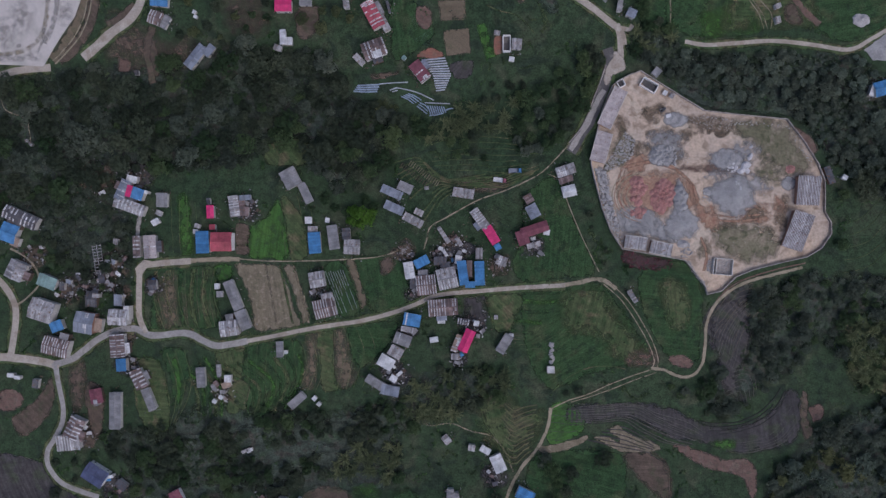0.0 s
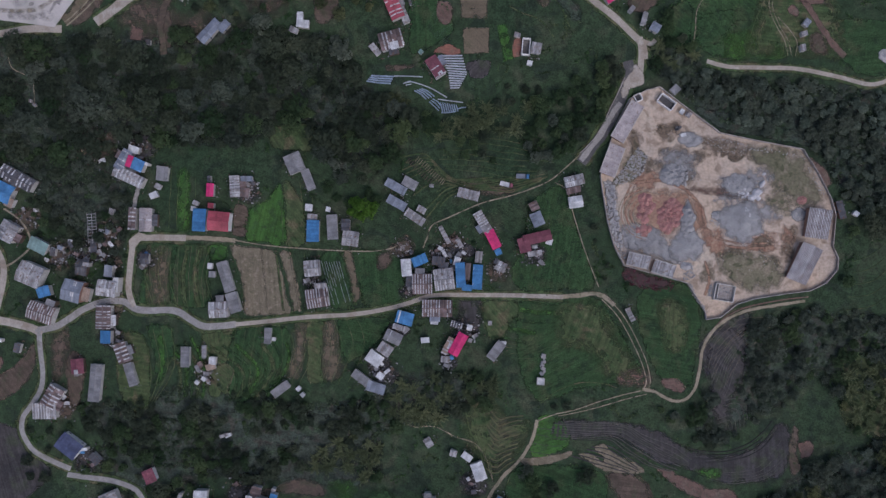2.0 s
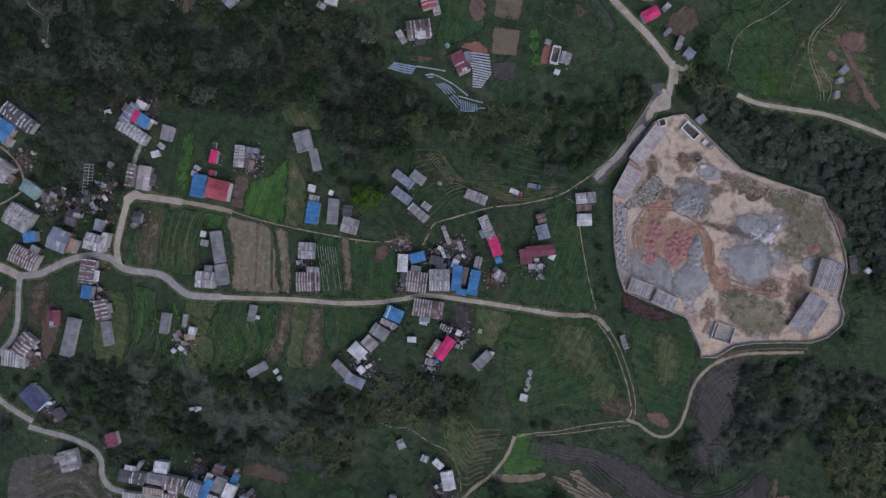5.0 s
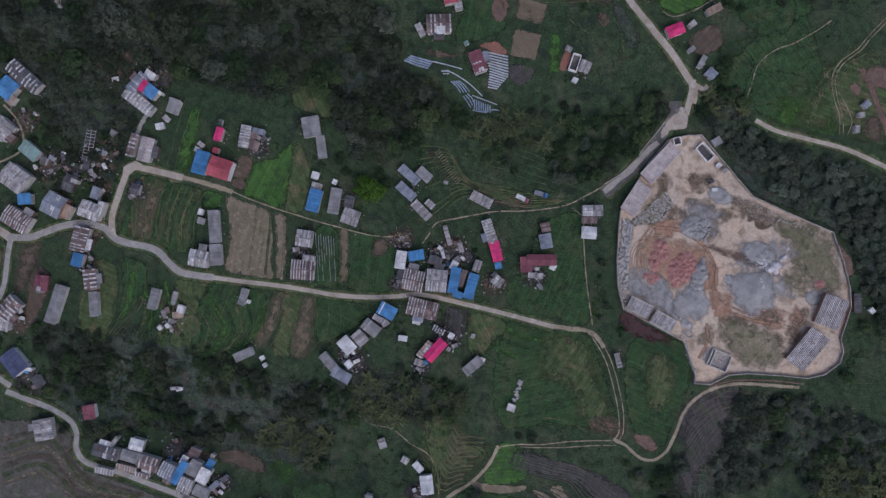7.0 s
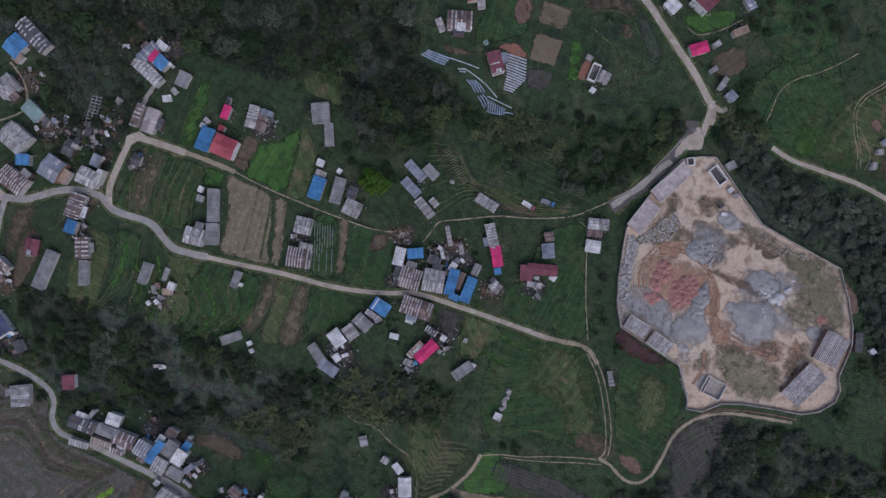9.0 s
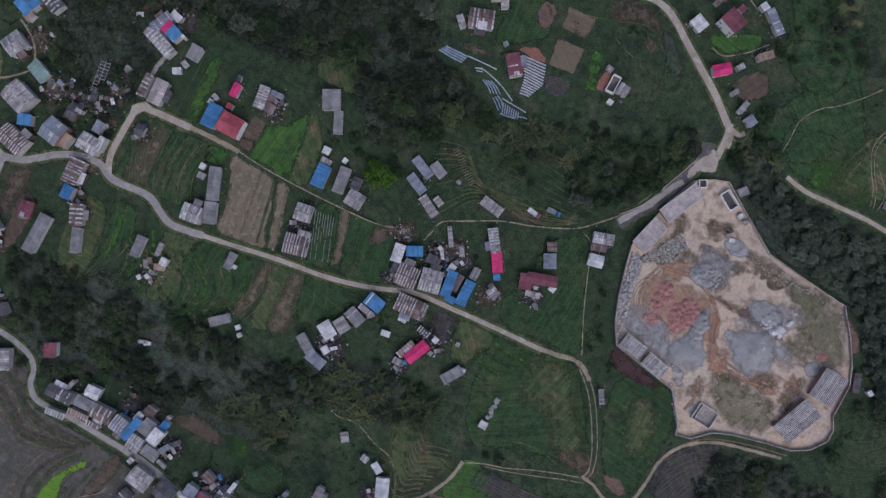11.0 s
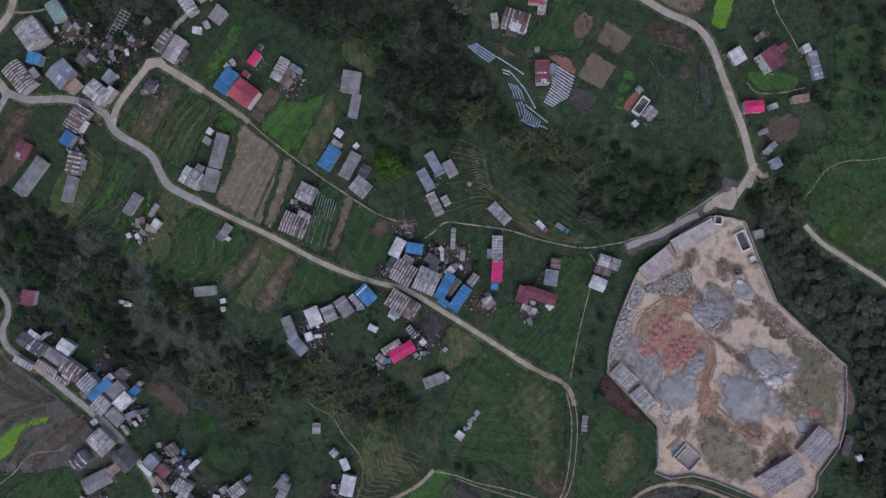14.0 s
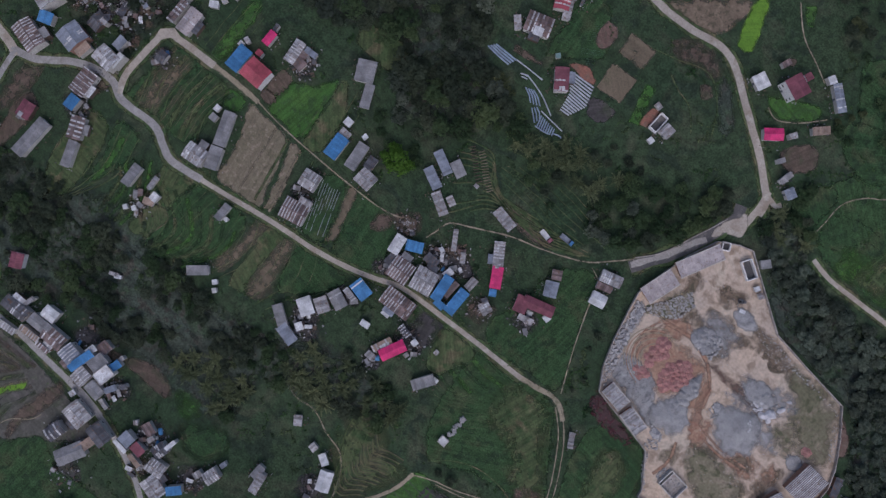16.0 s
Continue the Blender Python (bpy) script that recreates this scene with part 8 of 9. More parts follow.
low, herbs = [], []
while len(low) < 3600:
    x, y = wood.uniform(-270, 270), wood.uniform(-215, 190)
    k = noise.noise((x * 0.035, y * 0.035, 6.0)) + 0.6 * noise.noise((x * 0.12, y * 0.12, 3.0))
    if k + wood.uniform(-0.5, 0.5) < 0.0:
        continue
    some, a, big = (low if wood.random() < 0.6 else herbs), wood.uniform(0, 6.28), wood.uniform(0.5, 1.6) ** 1.4
    for _ in range(wood.randrange(1, 9)):
        x, y, a = x + 1.1 * big * math.cos(a), y + 1.1 * big * math.sin(a), a + wood.uniform(-0.9, 0.9)
        if not in_field(x, y) and clear(x, y, 0.1):
            some.append((x, y, big * wood.uniform(0.4, 1.0), 0, "bush"))
# hedges and weeds along the field edges
for a0, a1, b0, b1, ring in boxes:
    if (a1 - a0) * (b1 - b0) < 250 or inside((a0 + a1) / 2, (b0 + b1) / 2, YARD_RING):
        continue
    for x, y in ring:
        k = noise.noise((x * 0.05, y * 0.05, 11.0)) + 0.08
        for _ in range(3):
            if wood.random() < k * 1.4:
                px, py = x + wood.gauss(0, 0.7), y + wood.gauss(0, 0.7)
                if clear(px, py, 0.0):
                    (low if wood.random() < 0.5 else herbs).append((px, py, wood.uniform(0.35, 1.0), 0, "bush"))
for pts in ([(112.1, 107.1), (112.3, 116.8), (112.0, 125.0), (114.2, 130.8), (118.7, 136.4), (124.7, 140.9), (132.6, 149.4), (138.2, 156.6)], [(127.0, 104.0), (130.1, 118.1), (131.8, 129.8), (135.8, 141.0)], [(92.0, 126.0), (99.0, 133.0), (108.0, 139.0), (116.0, 141.0)]):
    for p in spline(pts, 1.0):
        for _ in range(2):
            herbs.append((p.x + wood.gauss(0, 0.9), p.y + wood.gauss(0, 0.9), wood.uniform(0.4, 1.0), 0, "bush"))
under = []
for ring in WOOD_RINGS:
    x0, x1, y0, y1 = min(p[0] for p in ring), max(p[0] for p in ring), min(p[1] for p in ring), max(p[1] for p in ring)
    for _ in range(int((x1 - x0) * (y1 - y0) / 7)):
        x, y = wood.uniform(x0, x1), wood.uniform(y0, y1)
        if inside(x, y, ring) and not inside(x, y, YARD_RING) and noise.noise((x * 0.06, y * 0.06, 15.0)) > (0.06 if y < -70 and x < 20 else -0.22) and clear_of_ways(x, y):
            under.append((x, y, wood.uniform(0.7, 2.1), 0, "bush"))
scrub = []
while len(scrub) < 130:
    x, y = wood.uniform(87.0, 116.0), wood.uniform(-12.0, 0.5)
    if inside(x, y, [(87.5, -1.6), (102.0, -4.8), (115.0, -7.0), (112.4, -11.4), (96.9, -11.8), (87.8, -8.4)]):
        scrub.append((x, y, wood.uniform(0.5, 1.1), 0, "bush"))
joined("red_scrub", scrub, TUFTS, leaf_material("dark_red_leaves", (0.15, 0.055, 0.068), (0.105, 0.052, 0.054), 0.4), "dark red leafy scrub below the yard wall", "bushes")
joined("undergrowth", under, TUFTS, UNDER, "dense dull green undergrowth below the trees", "undergrowth")
joined("bushes", low, TUFTS, SHRUB, "low dark green bushes and scrub on the meadow", "bushes")
joined("herbs", herbs, TUFTS, HERB, "fresh green tufts and weeds on the meadow", "weeds")


def crops(ring, heading, apart, size, mat, label, gap=0.9):
    """Leafy rows over a field."""
    c, s = math.cos(radians(heading)), math.sin(radians(heading))
    us = [(x * c + y * s, y * c - x * s) for x, y in ring]
    some = []
    v = min(q[1] for q in us)
    while v < max(q[1] for q in us):
        u = min(q[0] for q in us)
        while u < max(q[0] for q in us):
            x, y = u * c - v * s + wood.uniform(-0.12, 0.12), u * s + v * c + wood.uniform(-0.12, 0.12)
            if inside(x, y, ring) and noise.noise((x * 0.1, y * 0.1, 5.0)) > -0.35 and clear(x, y, 0.0):
                some.append((x, y, size * wood.uniform(0.7, 1.3), 0, "crop"))
            u += gap
        v += apart
    joined("crop_rows", some, [t[:28] for t in TUFTS], mat, label, "crops")


crops([(-45.9, -6.9), (-33.0, -5.7), (-30.7, -14.7), (-24.0, -14.1), (-19.8, -13.3), (-19.0, -28.1), (-34.7, -32.1), (-38.6, -23.1)], -4, 1.3, 0.42, HERB, "leafy dark green crop rows")
crops([(-26.8, 10.5), (-14.2, 10.0), (-9.5, 9.1), (-10.6, -0.7), (-17.0, -3.5), (-22.6, -0.7), (-26.8, 4.9)], 35, 1.4, 0.62, LEAVES[0], "dark leafy vegetable rows beside the footpath")
crops([(41.8, 24.5), (54.4, 33.5), (62.2, 17.5), (74.0, -10.5), (62.8, -14.1), (41.8, -16.1), (35.3, -9.1)], 12, 1.5, 0.45, HERB, "dark green leafy crop rows")
crops([(40.4, -23.1), (55.8, -19.7), (74.0, -18.0), (83.8, -27.3), (76.8, -34.3), (60.0, -34.3), (41.8, -45.5)], 3, 1.5, 0.42, HERB, "dark green leafy crop rows")
crops([(40.4, -45.5), (57.2, -42.7), (76.8, -48.3), (96.4, -55.3), (85.2, -59.0), (71.2, -62.9), (55.9, -69.4), (46.0, -65.2)], 3, 1.6, 0.40, SHRUB, "thin green crop rows")
crops([(-47.6, -39.9), (-33.0, -37.7), (-24.0, -38.2), (-27.4, -47.7), (-35.2, -55.6), (-42.5, -58.1)], 70, 1.4, 0.42, HERB, "leafy crop rows below the lane")
crops([(18.0, 18.9), (32.0, 25.9), (40.4, 25.9), (34.8, 10.5), (29.2, 10.5), (23.6, 16.1)], -30, 1.5, 0.45, SHRUB, "dark leafy garden rows")
crops([(-95.4, 10.0), (-89.0, 13.9), (-83.4, 22.8), (-80.0, 14.7), (-77.8, -4.0), (-88.4, -4.6), (-95.5, -4.1)], 80, 1.2, 0.34, HERB, "fresh green crop rows")
crops([(128.6, 116.9), (155.1, 120.2), (157.0, 107.4), (144.5, 105.5), (129.9, 106.6)], 5, 1.6, 0.36, HERB, "fresh green crop rows above the lane")

KALE = leaf_material("bluish_cabbage_leaves", (0.115, 0.19, 0.135), (0.09, 0.155, 0.11), 0.3)
for ring in ([(-14.6, 102.8), (-6.2, 108.2), (-4.5, 105.5), (-13.3, 99.8)], [(-16.9, 113.8), (-13.9, 115.2), (-12.6, 110.4), (-13.9, 107.2)], [(-10.5, 100.1), (-6.8, 102.5), (-5.4, 99.9), (-8.3, 98.6)]):
    crops(ring, 32, 0.9, 0.42, KALE, "bluish green cabbage rows in the garden", gap=0.6)


# ---- loose stones ----
def stones(ring, count, size, mat, label, lift=0.3):
    x0, x1 = min(p[0] for p in ring), max(p[0] for p in ring)
    y0, y1 = min(p[1] for p in ring), max(p[1] for p in ring)
    verts, faces = [], []
    while count:
        x, y = wood.uniform(x0, x1), wood.uniform(y0, y1)
        if not inside(x, y, ring):
            continue
        count -= 1
        r = size * wood.uniform(0.4, 1.0) ** 2 * 1.3
        k = len(verts)
        v, f = box(-r, r, -r * 0.8, r * 0.8, -0.3, r)
        t = wood.uniform(0, 3)
        c, s = math.cos(t), math.sin(t)
        for i, (px, py, pz) in enumerate(v):
            px, py = px * wood.uniform(0.6, 1.0) * (0.65 if i > 3 else 1), py * wood.uniform(0.6, 1.0) * (0.65 if i > 3 else 1)
            verts.append((x + px * c - py * s, y + px * s + py * c, ground(x, y) + lift + pz * wood.uniform(0.7, 1.1)))
        faces += [tuple(k + i for i in q) for q in f]
    tagged(new("loose_stones", mesh_of("loose_stones", verts, faces, mat)), label, "stones", kind="stuff")


field([(74.0, 38.5), (80.2, 39.1), (85.2, 18.9), (89.4, 1.6), (84.6, 3.8), (79.0, 17.5)], GRAVEL, "pinkish grey rubble along the yard wall", lift=0.38, rough_edge=1.5, soft=3.0, peak=0.42)
stones([(74.0, 38.5), (79.6, 38.5), (83.8, 18.9), (89.4, 0.7), (85.2, 3.5), (79.6, 16.1)], 230, 0.75, ROCK, "pale quarry blocks tumbled along the yard wall")
stones([(85.2, 18.3), (99.1, 18.9), (108.9, 10.5), (104.7, 6.3), (89.4, 7.7)], 500, 0.45, GRAVEL, "grey broken stone on the yard")
stones([(78.8, 38.0), (81.5, 43.0), (86.0, 50.6), (89.4, 57.0), (95.2, 53.0), (93.0, 44.0), (84.5, 38.5)], 420, 0.55, ROCK, "pale stones among weeds in the yard")
stones([(75.4, 38.0), (79.4, 38.5), (84.4, 17.5), (87.4, 7.0), (84.2, 8.0), (79.6, 17.0)], 240, 0.85, ROCK, "grey quarry blocks tumbled along the yard wall")
stones([(102.6, 49.2), (114.6, 50.3), (114.6, 40.7), (104.8, 40.7)], 150, 0.8, ROCK, "large grey boulders on a gravel heap", 0.6)
stones([(127.1, 27.9), (133.3, 28.4), (132.2, 21.7), (128.8, 22.8)], 60, 0.5, ROCK, "white stones beside the gravel heap")
stones([(120.4, 64.4), (130.4, 66.7), (144.4, 62.5), (141.4, 57.6), (127.3, 58.2)], 200, 0.28, ROCK, "rubble and litter by the yard wall")
stones([(139.7, 41.3), (144.5, 41.9), (144.5, 36.3), (140.6, 37.4)], 40, 0.6, WHITEROCK, "white broken blocks")
stones([(143.3, 32.3), (147.3, 31.8), (146.1, 27.9), (143.9, 28.4)], 16, 0.6, WHITEROCK, "white blocks on the gravel heap", 1.6)
stones([(142.5, 36.3), (149.6, 46.3), (152.3, 41.3), (150.1, 35.7), (145.6, 31.5)], 40, 0.5, ROCK, "white quarry blocks")
stones([(134.6, -7.0), (141.2, -7.4), (140.6, -12.6), (134.4, -12.2)], 60, 0.4, GRAVEL, "rubble on the floor of the roofless building", 0.6)
stones([(129.8, -12.4), (130.6, -6.0), (133.0, -6.0), (132.6, -12.4)], 70, 0.5, ROCK, "pale rubble beside the roofless building")
stones([(114.5, 3.5), (121.5, 3.5), (123.8, -3.5), (117.4, -5.7)], 110, 0.6, ROCK, "pale rubble by the yard shed")
stones([(120.2, -4.9), (125.8, -13.3), (131.5, -20.3), (127.2, -17.5), (122.1, -11.3)], 110, 0.45, ROCK, "rubble along the yard wall")
stones([(127.5, 65.3), (144.5, 63.9), (172.7, 59.8), (183.2, 41.3), (179.0, 44.1), (169.8, 59.7), (144.3, 60.5)], 160, 0.35, ROCK, "scattered stones by the yard wall")
stones([(88.0, 66.5), (110.6, 69.4), (124.3, 38.5), (171.9, 30.1), (163.7, 2.1), (132.8, 2.1), (121.5, 38.5)], 260, 0.25, ROCK, "small stones scattered over the yard")
stones([(52.2, -47.5), (54.4, -47.5), (54.4, -58.1), (52.2, -58.1)], 60, 0.8, ROCK, "row of pale stones in the field", 0.1)
stones([(-23.0, 0.6), (-18.0, -1.2), (-17.2, -3.9), (-21.3, -3.0)], 60, 0.32, ROCK, "rubble and litter by the footpath", 0.1)


# ---- litter and rubble round the houses ----
YARDS = ((-19.8, -2.9, 4.5, 7), (-1.1, -4.0, 5, 9), (5.4, -0.7, 6, 9), (8.2, -9.1, 3, 4), (-162.7, -9.1, 7, 9), (-168.3, -18.9, 6, 8), (-186.6, -21.7, 6, 8), (-178.1, -17.5, 6, 6), (-203.4, -4.9, 6, 4),
         (-159.9, -23.1, 4, 4), (15.2, -38.5, 6, 6), (7.3, -54.5, 4, 5), (-109.5, -70.8, 5, 7), (-22.6, -62.9, 5, 7), (-144.5, -18.9, 4, 5), (-96.8, 18.4, 5, 6), (44.6, 0.7, 5, 6), (27.8, -9.1, 5, 6), (-14.2, -23.1, 4, 4),
         (-61.8, -23.1, 4, 4), (-157.2, -45.5, 4, 4), (-157.2, -58.1, 5, 4), (-178.3, -93.3, 6, 7), (-163.7, -119.6, 6, 7), (-151.6, 35.8, 7, 5), (-172.6, 34.3, 9, 5), (25.3, -114.6, 5, 3), (-18.4, -42.7, 4, 5), (-26.8, -60.9, 4, 5),
         (-40.9, -142.7, 5, 8), (-64.6, -136.9, 4, 5), (-36.0, -155.8, 4, 5), (-15.2, -143.8, 5, 5), (-57.5, -178.0, 5, 5), (-90.6, -128.4, 5, 4))
scrap = random.Random(12)
heaps = {"white": ([], []), "pale": ([], []), "dark": ([], []), "brown": ([], [])}
for hx, hy, hw, hd, ang in HOUSES:
    if max(hw, hd) < 4.5 or inside(hx, hy, YARD_RING):
        continue
    c, t = math.cos(radians(ang)), math.sin(radians(ang))
    side = scrap.choice((-1, 1))
    for _ in range(scrap.randrange(10, 22)):
        u = scrap.uniform(-0.6, 0.6) * hw
        v = side * (hd / 2 + abs(scrap.gauss(0.3, 1.1)) + 0.3) if scrap.random() < 0.75 else scrap.uniform(-0.6, 0.6) * hd
        if abs(v) < hd / 2 + 0.2:
            u = math.copysign(hw / 2 + 0.4 + abs(scrap.gauss(0, 0.8)), u)
        x, y = hx + u * c - v * t, hy + u * t + v * c
        verts, faces = heaps[scrap.choice(("pale", "dark", "brown", "brown"))]
        lx, ly, lz, a = scrap.uniform(0.12, 0.5), scrap.uniform(0.1, 0.3), scrap.uniform(0.15, 0.5), scrap.uniform(0, 3.14)
        k, (bv, bf) = len(verts), box(-lx, lx, -ly, ly, -0.2, lz)
        for i, (px, py, pz) in enumerate(bv):
            q = 0.75 if i > 3 else 1.0
            px, py = px * q * scrap.uniform(0.8, 1.1), py * q * scrap.uniform(0.8, 1.1)
            verts.append((x + px * math.cos(a) - py * math.sin(a), y + px * math.sin(a) + py * math.cos(a), ground(x, y) + 0.12 + pz))
        faces += [tuple(k + i for i in q) for q in bf]
for cx, cy, reach, many in YARDS:
    for _ in range(many * 8):
        x, y = cx + scrap.gauss(0, 0.6) * reach, cy + scrap.gauss(0, 0.6) * reach
        if any((x - p) ** 2 + (y - q) ** 2 < (0.3 * min(a, b)) ** 2 for p, q, a, b, ang in HOUSES):
            continue
        verts, faces = heaps[scrap.choice(("pale", "white", "dark", "brown", "pale", "dark", "brown", "pale"))]
        lx, ly, lz, a = scrap.uniform(0.15, 0.6), scrap.uniform(0.12, 0.4), scrap.uniform(0.2, 0.8), scrap.uniform(0, 3.14)
        k, (bv, bf) = len(verts), box(-lx, lx, -ly, ly, -0.2, lz)
        for px, py, pz in bv:
            px, py = px * scrap.uniform(0.7, 1.1), py * scrap.uniform(0.7, 1.1)
            verts.append((x + px * math.cos(a) - py * math.sin(a), y + px * math.sin(a) + py * math.cos(a), ground(x, y) + 0.12 + pz))
        faces += [tuple(k + i for i in q) for q in bf]
for tint, mat in (("white", TIN["clear"]), ("pale", TIN["grey"]), ("dark", TIN["dark"]), ("brown", TIMBER)):
    tagged(new("household_litter", mesh_of("household_litter", *heaps[tint], mat)), f"{tint} odds and ends lying round the houses", "litter", kind="stuff")


# ---- household clutter ----
def tank(x, y, s=1.0):
    """A round water tank with its lid."""
    base = empty("water_tank", x, y, ground(x, y))
    for name, r0, r1, z0, z1, mat in (("tank_body", 0.75, 0.72, -0.1, 1.3, TIN["white"]), ("tank_lid", 0.45, 0.3, 1.3, 1.5, TIN["grey"])):
        n = 14
        v = [(s * r * math.cos(i * 6.2832 / n), s * r * math.sin(i * 6.2832 / n), s * z) for r, z in ((r0, z0), (r1, z1)) for i in range(n)]
        f = [(i, (i + 1) % n, n + (i + 1) % n, n + i) for i in range(n)] + [tuple(range(n, 2 * n))]
        part(name, mesh_of(name, v, f, mat), base)
    return tagged(base, "small pale round water tank in a farmyard", "water tank", "water tanks")


def stack(x, y, ang, n=6):
    """A stack of split logs."""
    base = empty("wood_stack", x, y, ground(x, y), ang)
    log = trunk_log(1.6, 0.16)
    for i in range(n):
        part("log", log, base, at=(0, -0.17 * n / 2 + 0.34 * (i % (n // 2 + 1)), 0.16 + 0.29 * (i // (n // 2 + 1))))
    return tagged(base, "low stack of brown firewood logs beside a house", "firewood", "firewood stacks")


def trunk_log(length, r):
    n = 7
    v = [(x, r * math.cos(i * 6.2832 / n), r * math.sin(i * 6.2832 / n)) for x in (-length / 2, length / 2) for i in range(n)]
    f = [(i, (i + 1) % n, n + (i + 1) % n, n + i) for i in range(n)] + [tuple(range(n, 2 * n)), tuple(range(n - 1, -1, -1))]
    return mesh_of("log", v, f, TIMBER)


def tarp(x, y, w, d, ang, mat, colour):
    """A sheet thrown over a low pile."""
    n = 8
    v = [(w * (i / n - 0.5), d * (j / n - 0.5), 0.1 + 0.9 * math.sin(math.pi * i / n) ** 0.6 * math.sin(math.pi * j / n) ** 0.6 * (1 + 0.3 * noise.noise((x + i * 0.5, y + j * 0.5, 0)))) for j in range(n + 1) for i in range(n + 1)]
    f = [(j * (n + 1) + i, j * (n + 1) + i + 1, (j + 1) * (n + 1) + i + 1, (j + 1) * (n + 1) + i) for j in range(n) for i in range(n)]
    ob = new("tarpaulin", mesh_of("tarpaulin", v, f, mat))
    ob.matrix_basis = pose(x, y, ground(x, y) - 0.05, 0, 0, ang)
    return tagged(ob, f"{colour} tarpaulin thrown over a pile in a yard", "tarpaulin", "tarpaulins")


yard_rng = random.Random(5)
taken = []
for cx, cy, reach, n in YARDS:
    ring = [(cx + (reach + 1.5) * math.cos(q * 0.7854) * yard_rng.uniform(0.8, 1.3), cy + (reach + 1.5) * math.sin(q * 0.7854) * yard_rng.uniform(0.8, 1.3)) for q in range(8)]
    patch("trodden_ground", ring, yard_rng.choice((SOIL, DARKSOIL, DARKSOIL)), 0.12 + 0.002 * n, "dark trodden earth round the houses", "yard", step=2.0, soft=4.0, peak=0.6)
    for _ in range(n):
        a, r = yard_rng.uniform(0, 6.28), reach * math.sqrt(yard_rng.random())
        x, y, k = cx + r * math.cos(a), cy + r * math.sin(a), yard_rng.random()
        if any((x - p) ** 2 + (y - q) ** 2 < 4.5 for p, q in taken):
            continue
        taken.append((x, y))
        if k < 0.05:
            tank(x, y, yard_rng.uniform(0.7, 1.1))
        elif k < 0.25:
            stack(x, y, yard_rng.uniform(0, 180), yard_rng.choice((5, 7, 9)))
        elif k < 0.45:
            name = yard_rng.choice(("white", "blue", "dark", "grey", "grey"))
            tarp(x, y, yard_rng.uniform(1.4, 3.2), yard_rng.uniform(1.2, 2.2), yard_rng.uniform(0, 180), TIN[name], name)
        else:
            house(x, y, yard_rng.uniform(1.8, 3.6), yard_rng.uniform(1.4, 2.4), yard_rng.uniform(-60, 60), yard_rng.uniform(1.5, 2.4), yard_rng.choice(("pale", "dark", "rust", "grey", "clear")), "lean", "timber",
                  label="tiny lean-to hut with a patched tin roof", name="hut", category="hut")


# ---- lorries on the slope path ----
def lorry(x, y, ang, cab_mat, bed_mat, label):
    base = empty("lorry", x, y, ground(x, y), ang)
    v, f = box(-3.1, 3.2, -0.45, 0.45, 0.55, 0.8)
    part("chassis", mesh_of("chassis", v, f, TIMBER), base)
    v = [(1.5, -1.05, 0.7), (3.3, -1.05, 0.7), (3.3, 1.05, 0.7), (1.5, 1.05, 0.7), (1.6, -0.95, 2.5), (2.9, -0.95, 2.5), (2.9, 0.95, 2.5), (1.6, 0.95, 2.5), (3.3, -1.05, 1.5), (3.3, 1.05, 1.5)]
    f = [(4, 5, 6, 7), (0, 1, 8, 5, 4), (2, 3, 7, 6, 9), (0, 4, 7, 3), (1, 2, 9, 8)]
    cab = part("cab", mesh_of("cab", v, f, cab_mat), base)
    part("windscreen", mesh_of("windscreen", [(3.32, -0.95, 1.55), (3.32, 0.95, 1.55), (2.94, 0.85, 2.42), (2.94, -0.85, 2.42)], [(0, 1, 2, 3)], GLASS), cab)
    part("cargo_floor", mesh_of("cargo_floor", *box(-3.3, 1.3, -1.1, 1.1, 0.85, 1.0), bed_mat), base)
    for y0, y1, x0, x1 in ((-1.1, -1.02, -3.3, 1.3), (1.02, 1.1, -3.3, 1.3), (-1.02, 1.02, -3.3, -3.22), (-1.02, 1.02, 1.22, 1.3)):
        part("side_board", mesh_of("side_board", *box(x0, x1, y0, y1, 1.0, 1.6), bed_mat), base)
    n = 12
    v = [(0.45 * math.cos(i * 6.2832 / n), yy, 0.45 + 0.45 * math.sin(i * 6.2832 / n)) for yy in (-0.13, 0.13) for i in range(n)]
    f = [(i, (i + 1) % n, n + (i + 1) % n, n + i) for i in range(n)] + [tuple(range(n, 2 * n)), tuple(range(n - 1, -1, -1))]
    tyre = mesh_of("wheel", v, f, TIN["dark"])
    for px, py in ((2.3, -0.95), (2.3, 0.95), (-1.2, -0.95), (-1.2, 0.95), (-2.3, -0.95), (-2.3, 0.95)):
        part("wheel", tyre, base, at=(px, py, 0))
    return tagged(base, label, "lorry", "parked lorries")


lorry(35.2, 37.8, 2, TIN["blue"], TIN["bluegrey"], "parked small lorry with blue cab and pale bed")
lorry(27.7, 33.1, -8, TIN["maroon"], TIN["white"], "parked small lorry with white cargo bed")


# ---- low wall along the road by the yard ----
low_wall = empty("low_wall", 0, 0, 0)
tagged(low_wall, "low weathered wall along the road beside the yard", "wall", kind="structure")
line = spline([(80.1, 90.0), (77.3, 81.7), (74.3, 74.3), (71.7, 66.6), (68.0, 59.0), (64.7, 54.8), (61.8, 51.6)], 3.0)
for a, b in zip(line, line[1:]):
    p, turn, run = (a + b) / 2, math.atan2((b - a).y, (b - a).x), (b - a).length
    part("wall_panel", mesh_of("wall_panel", *box(-run / 2, run / 2, -0.2, 0.2, -0.8, 0.9), YARDWALL), low_wall, at=(p.x, p.y, ground(p.x, p.y)), turn=turn)

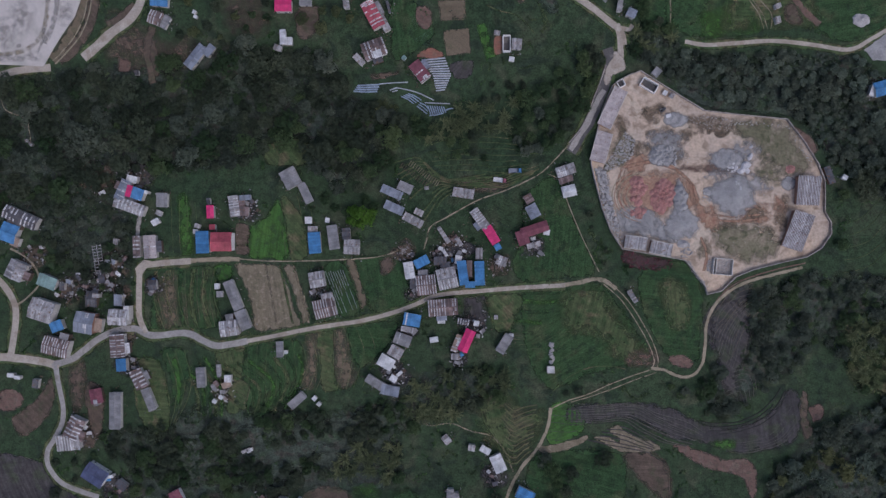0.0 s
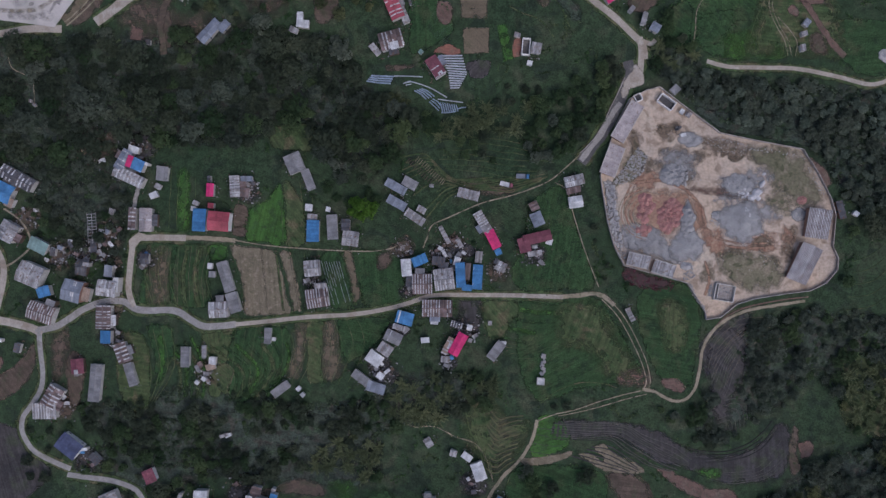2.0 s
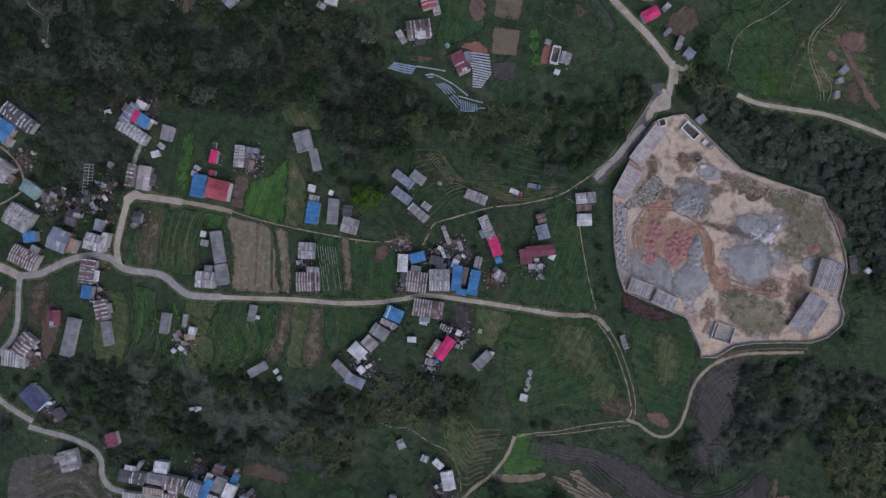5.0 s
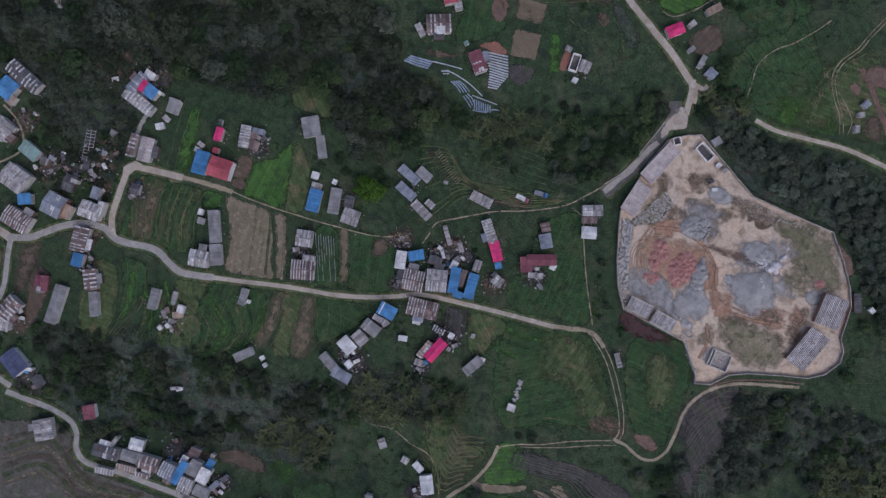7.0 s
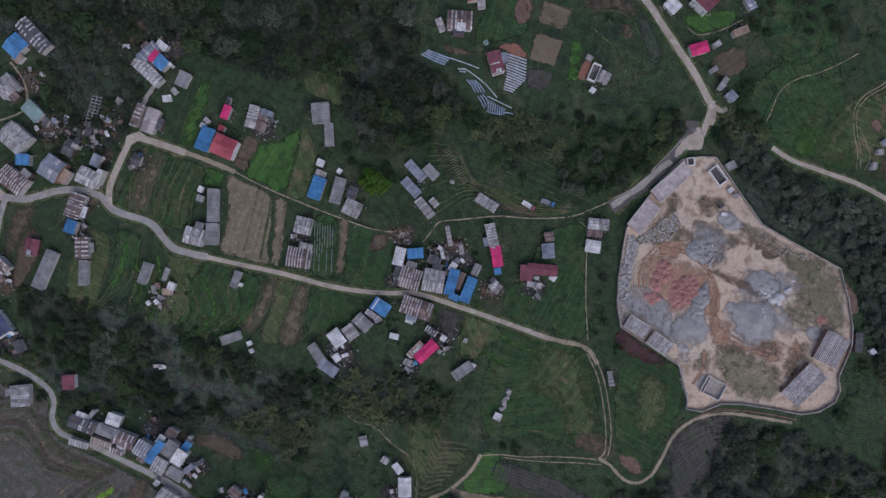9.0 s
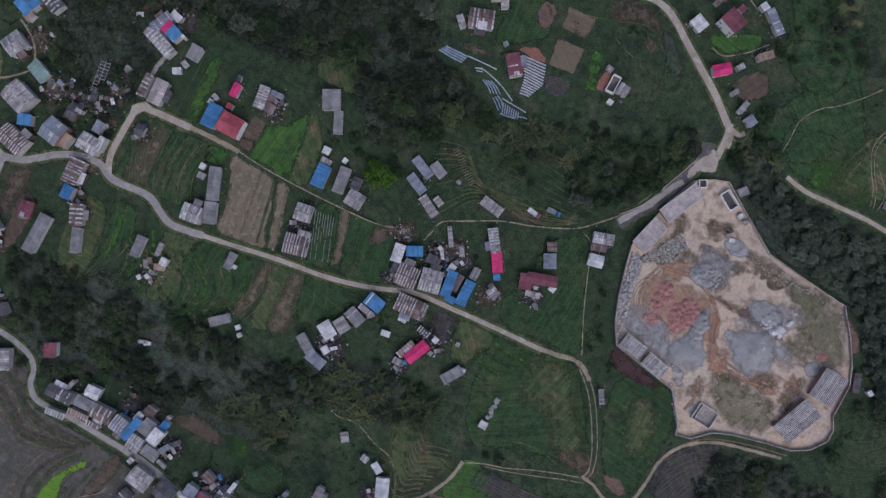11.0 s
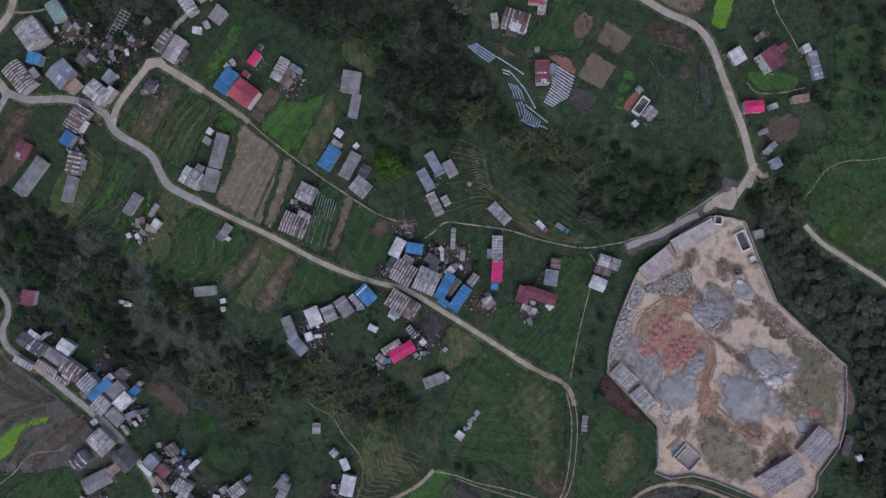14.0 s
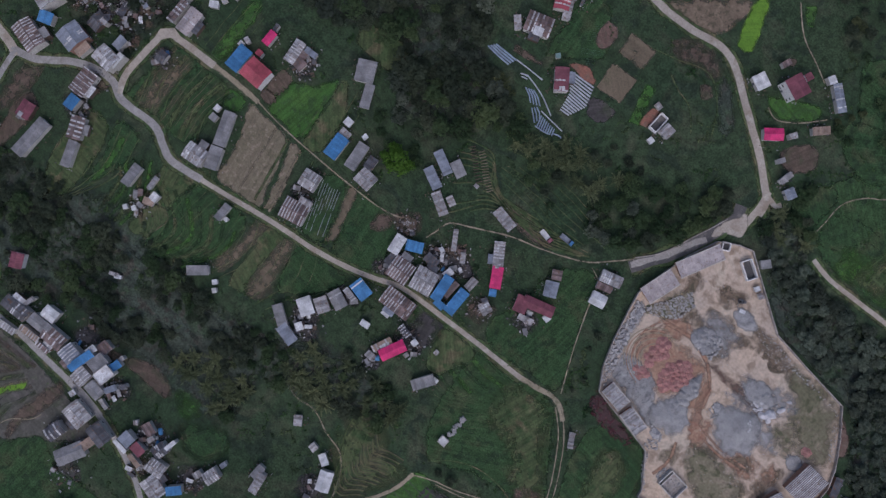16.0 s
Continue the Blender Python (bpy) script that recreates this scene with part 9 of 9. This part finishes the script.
ribbon("path", [(8.7, 122.2), (20.0, 125.8), (28.2, 129.3), (34.8, 129.5), (41.1, 125.4), (46.7, 119.1), (51.5, 110.5)], 0.8, DRYGRASS, 0.2, "faint footpath along the garden bank", "path", soft=True, peak=0.6, keep=False)
ribbon("path", [(21.0, 118.8), (27.9, 115.9), (34.1, 114.5), (39.2, 111.2), (44.2, 105.6)], 0.8, DRYGRASS, 0.2, "faint footpath above the huts", "path", soft=True, peak=0.6, keep=False)
banks(rows_between([(-2.7, 37.1), (11.2, 36.7), (27.5, 37.4), (45.7, 40.6)], [(-12.6, 50.5), (8.2, 54.6), (30.5, 53.6), (53.7, 50.1)], 7), "faint grassy terrace banks on the slope", DRYGRASS, 0.4)
banks(rows_between([(-67.5, -42.7), (-63.3, -56.7), (-67.5, -73.6)], [(-40.8, -37.1), (-35.2, -51.1), (-40.9, -70.8)], 7), "curved terrace banks below the lane", DRYGRASS, 0.35)
banks(rows_between([(-120.7, -51.1), (-117.9, -67.9), (-122.2, -84.8)], [(-101.1, -49.7), (-98.3, -65.1), (-101.2, -84.9)], 5), "curved terrace banks behind the sheds", GRASS, 0.35)
banks(rows_between([(-81.5, 24.0), (-80.0, 10.5), (-78.6, -4.9)], [(-68.9, 25.9), (-66.0, 10.5), (-66.6, -4.9)], 4), "narrow field bunds", DRYGRASS, 0.35)
banks(rows_between([(-136.1, 25.9), (-134.7, 10.5), (-133.8, -3.5)], [(-123.5, 25.9), (-122.1, 10.5), (-121.5, -2.1)], 4), "narrow vegetable strip bunds", DRYGRASS, 0.35)


# ---- small machine on the gravel of the yard ----
mixer = empty("stone_crusher", 108.3, 68.0, 0, 35)
mixer.location.z = ground(mixer.location.x, mixer.location.y) + 0.3
part("frame", mesh_of("frame", *box(-1.6, 1.6, -0.6, 0.6, 0.5, 0.7), TIN["dark"]), mixer)
part("engine_box", mesh_of("engine_box", *box(0.5, 1.6, -0.55, 0.55, 0.7, 1.5), TIN["dark"]), mixer)
part("hopper", mesh_of("hopper", [(-1.7, -0.9, 1.9), (0.1, -0.9, 1.9), (0.1, 0.9, 1.9), (-1.7, 0.9, 1.9), (-1.2, -0.4, 0.7), (-0.4, -0.4, 0.7), (-0.4, 0.4, 0.7), (-1.2, 0.4, 0.7)],
                       [(0, 1, 5, 4), (1, 2, 6, 5), (2, 3, 7, 6), (3, 0, 4, 7), (4, 5, 6, 7)], TIN["grey"]), mixer)
n = 12
v = [(0.4 * math.cos(i * 6.2832 / n), yy, 0.4 + 0.4 * math.sin(i * 6.2832 / n)) for yy in (-0.1, 0.1) for i in range(n)]
f = [(i, (i + 1) % n, n + (i + 1) % n, n + i) for i in range(n)] + [tuple(range(n, 2 * n)), tuple(range(n - 1, -1, -1))]
tyre = mesh_of("wheel", v, f, TIN["dark"])
for px, py in ((-1.0, -0.75), (-1.0, 0.75), (1.0, -0.75), (1.0, 0.75)):
    part("wheel", tyre, mixer, at=(px, py, 0))
tagged(mixer, "small dark stone-crushing machine on grey gravel", "machine")
house(111.1, 64.9, 2.6, 1.6, 20, 1.4, "white", "lean", label="low white bin on the grey gravel", name="bin", category="bin")
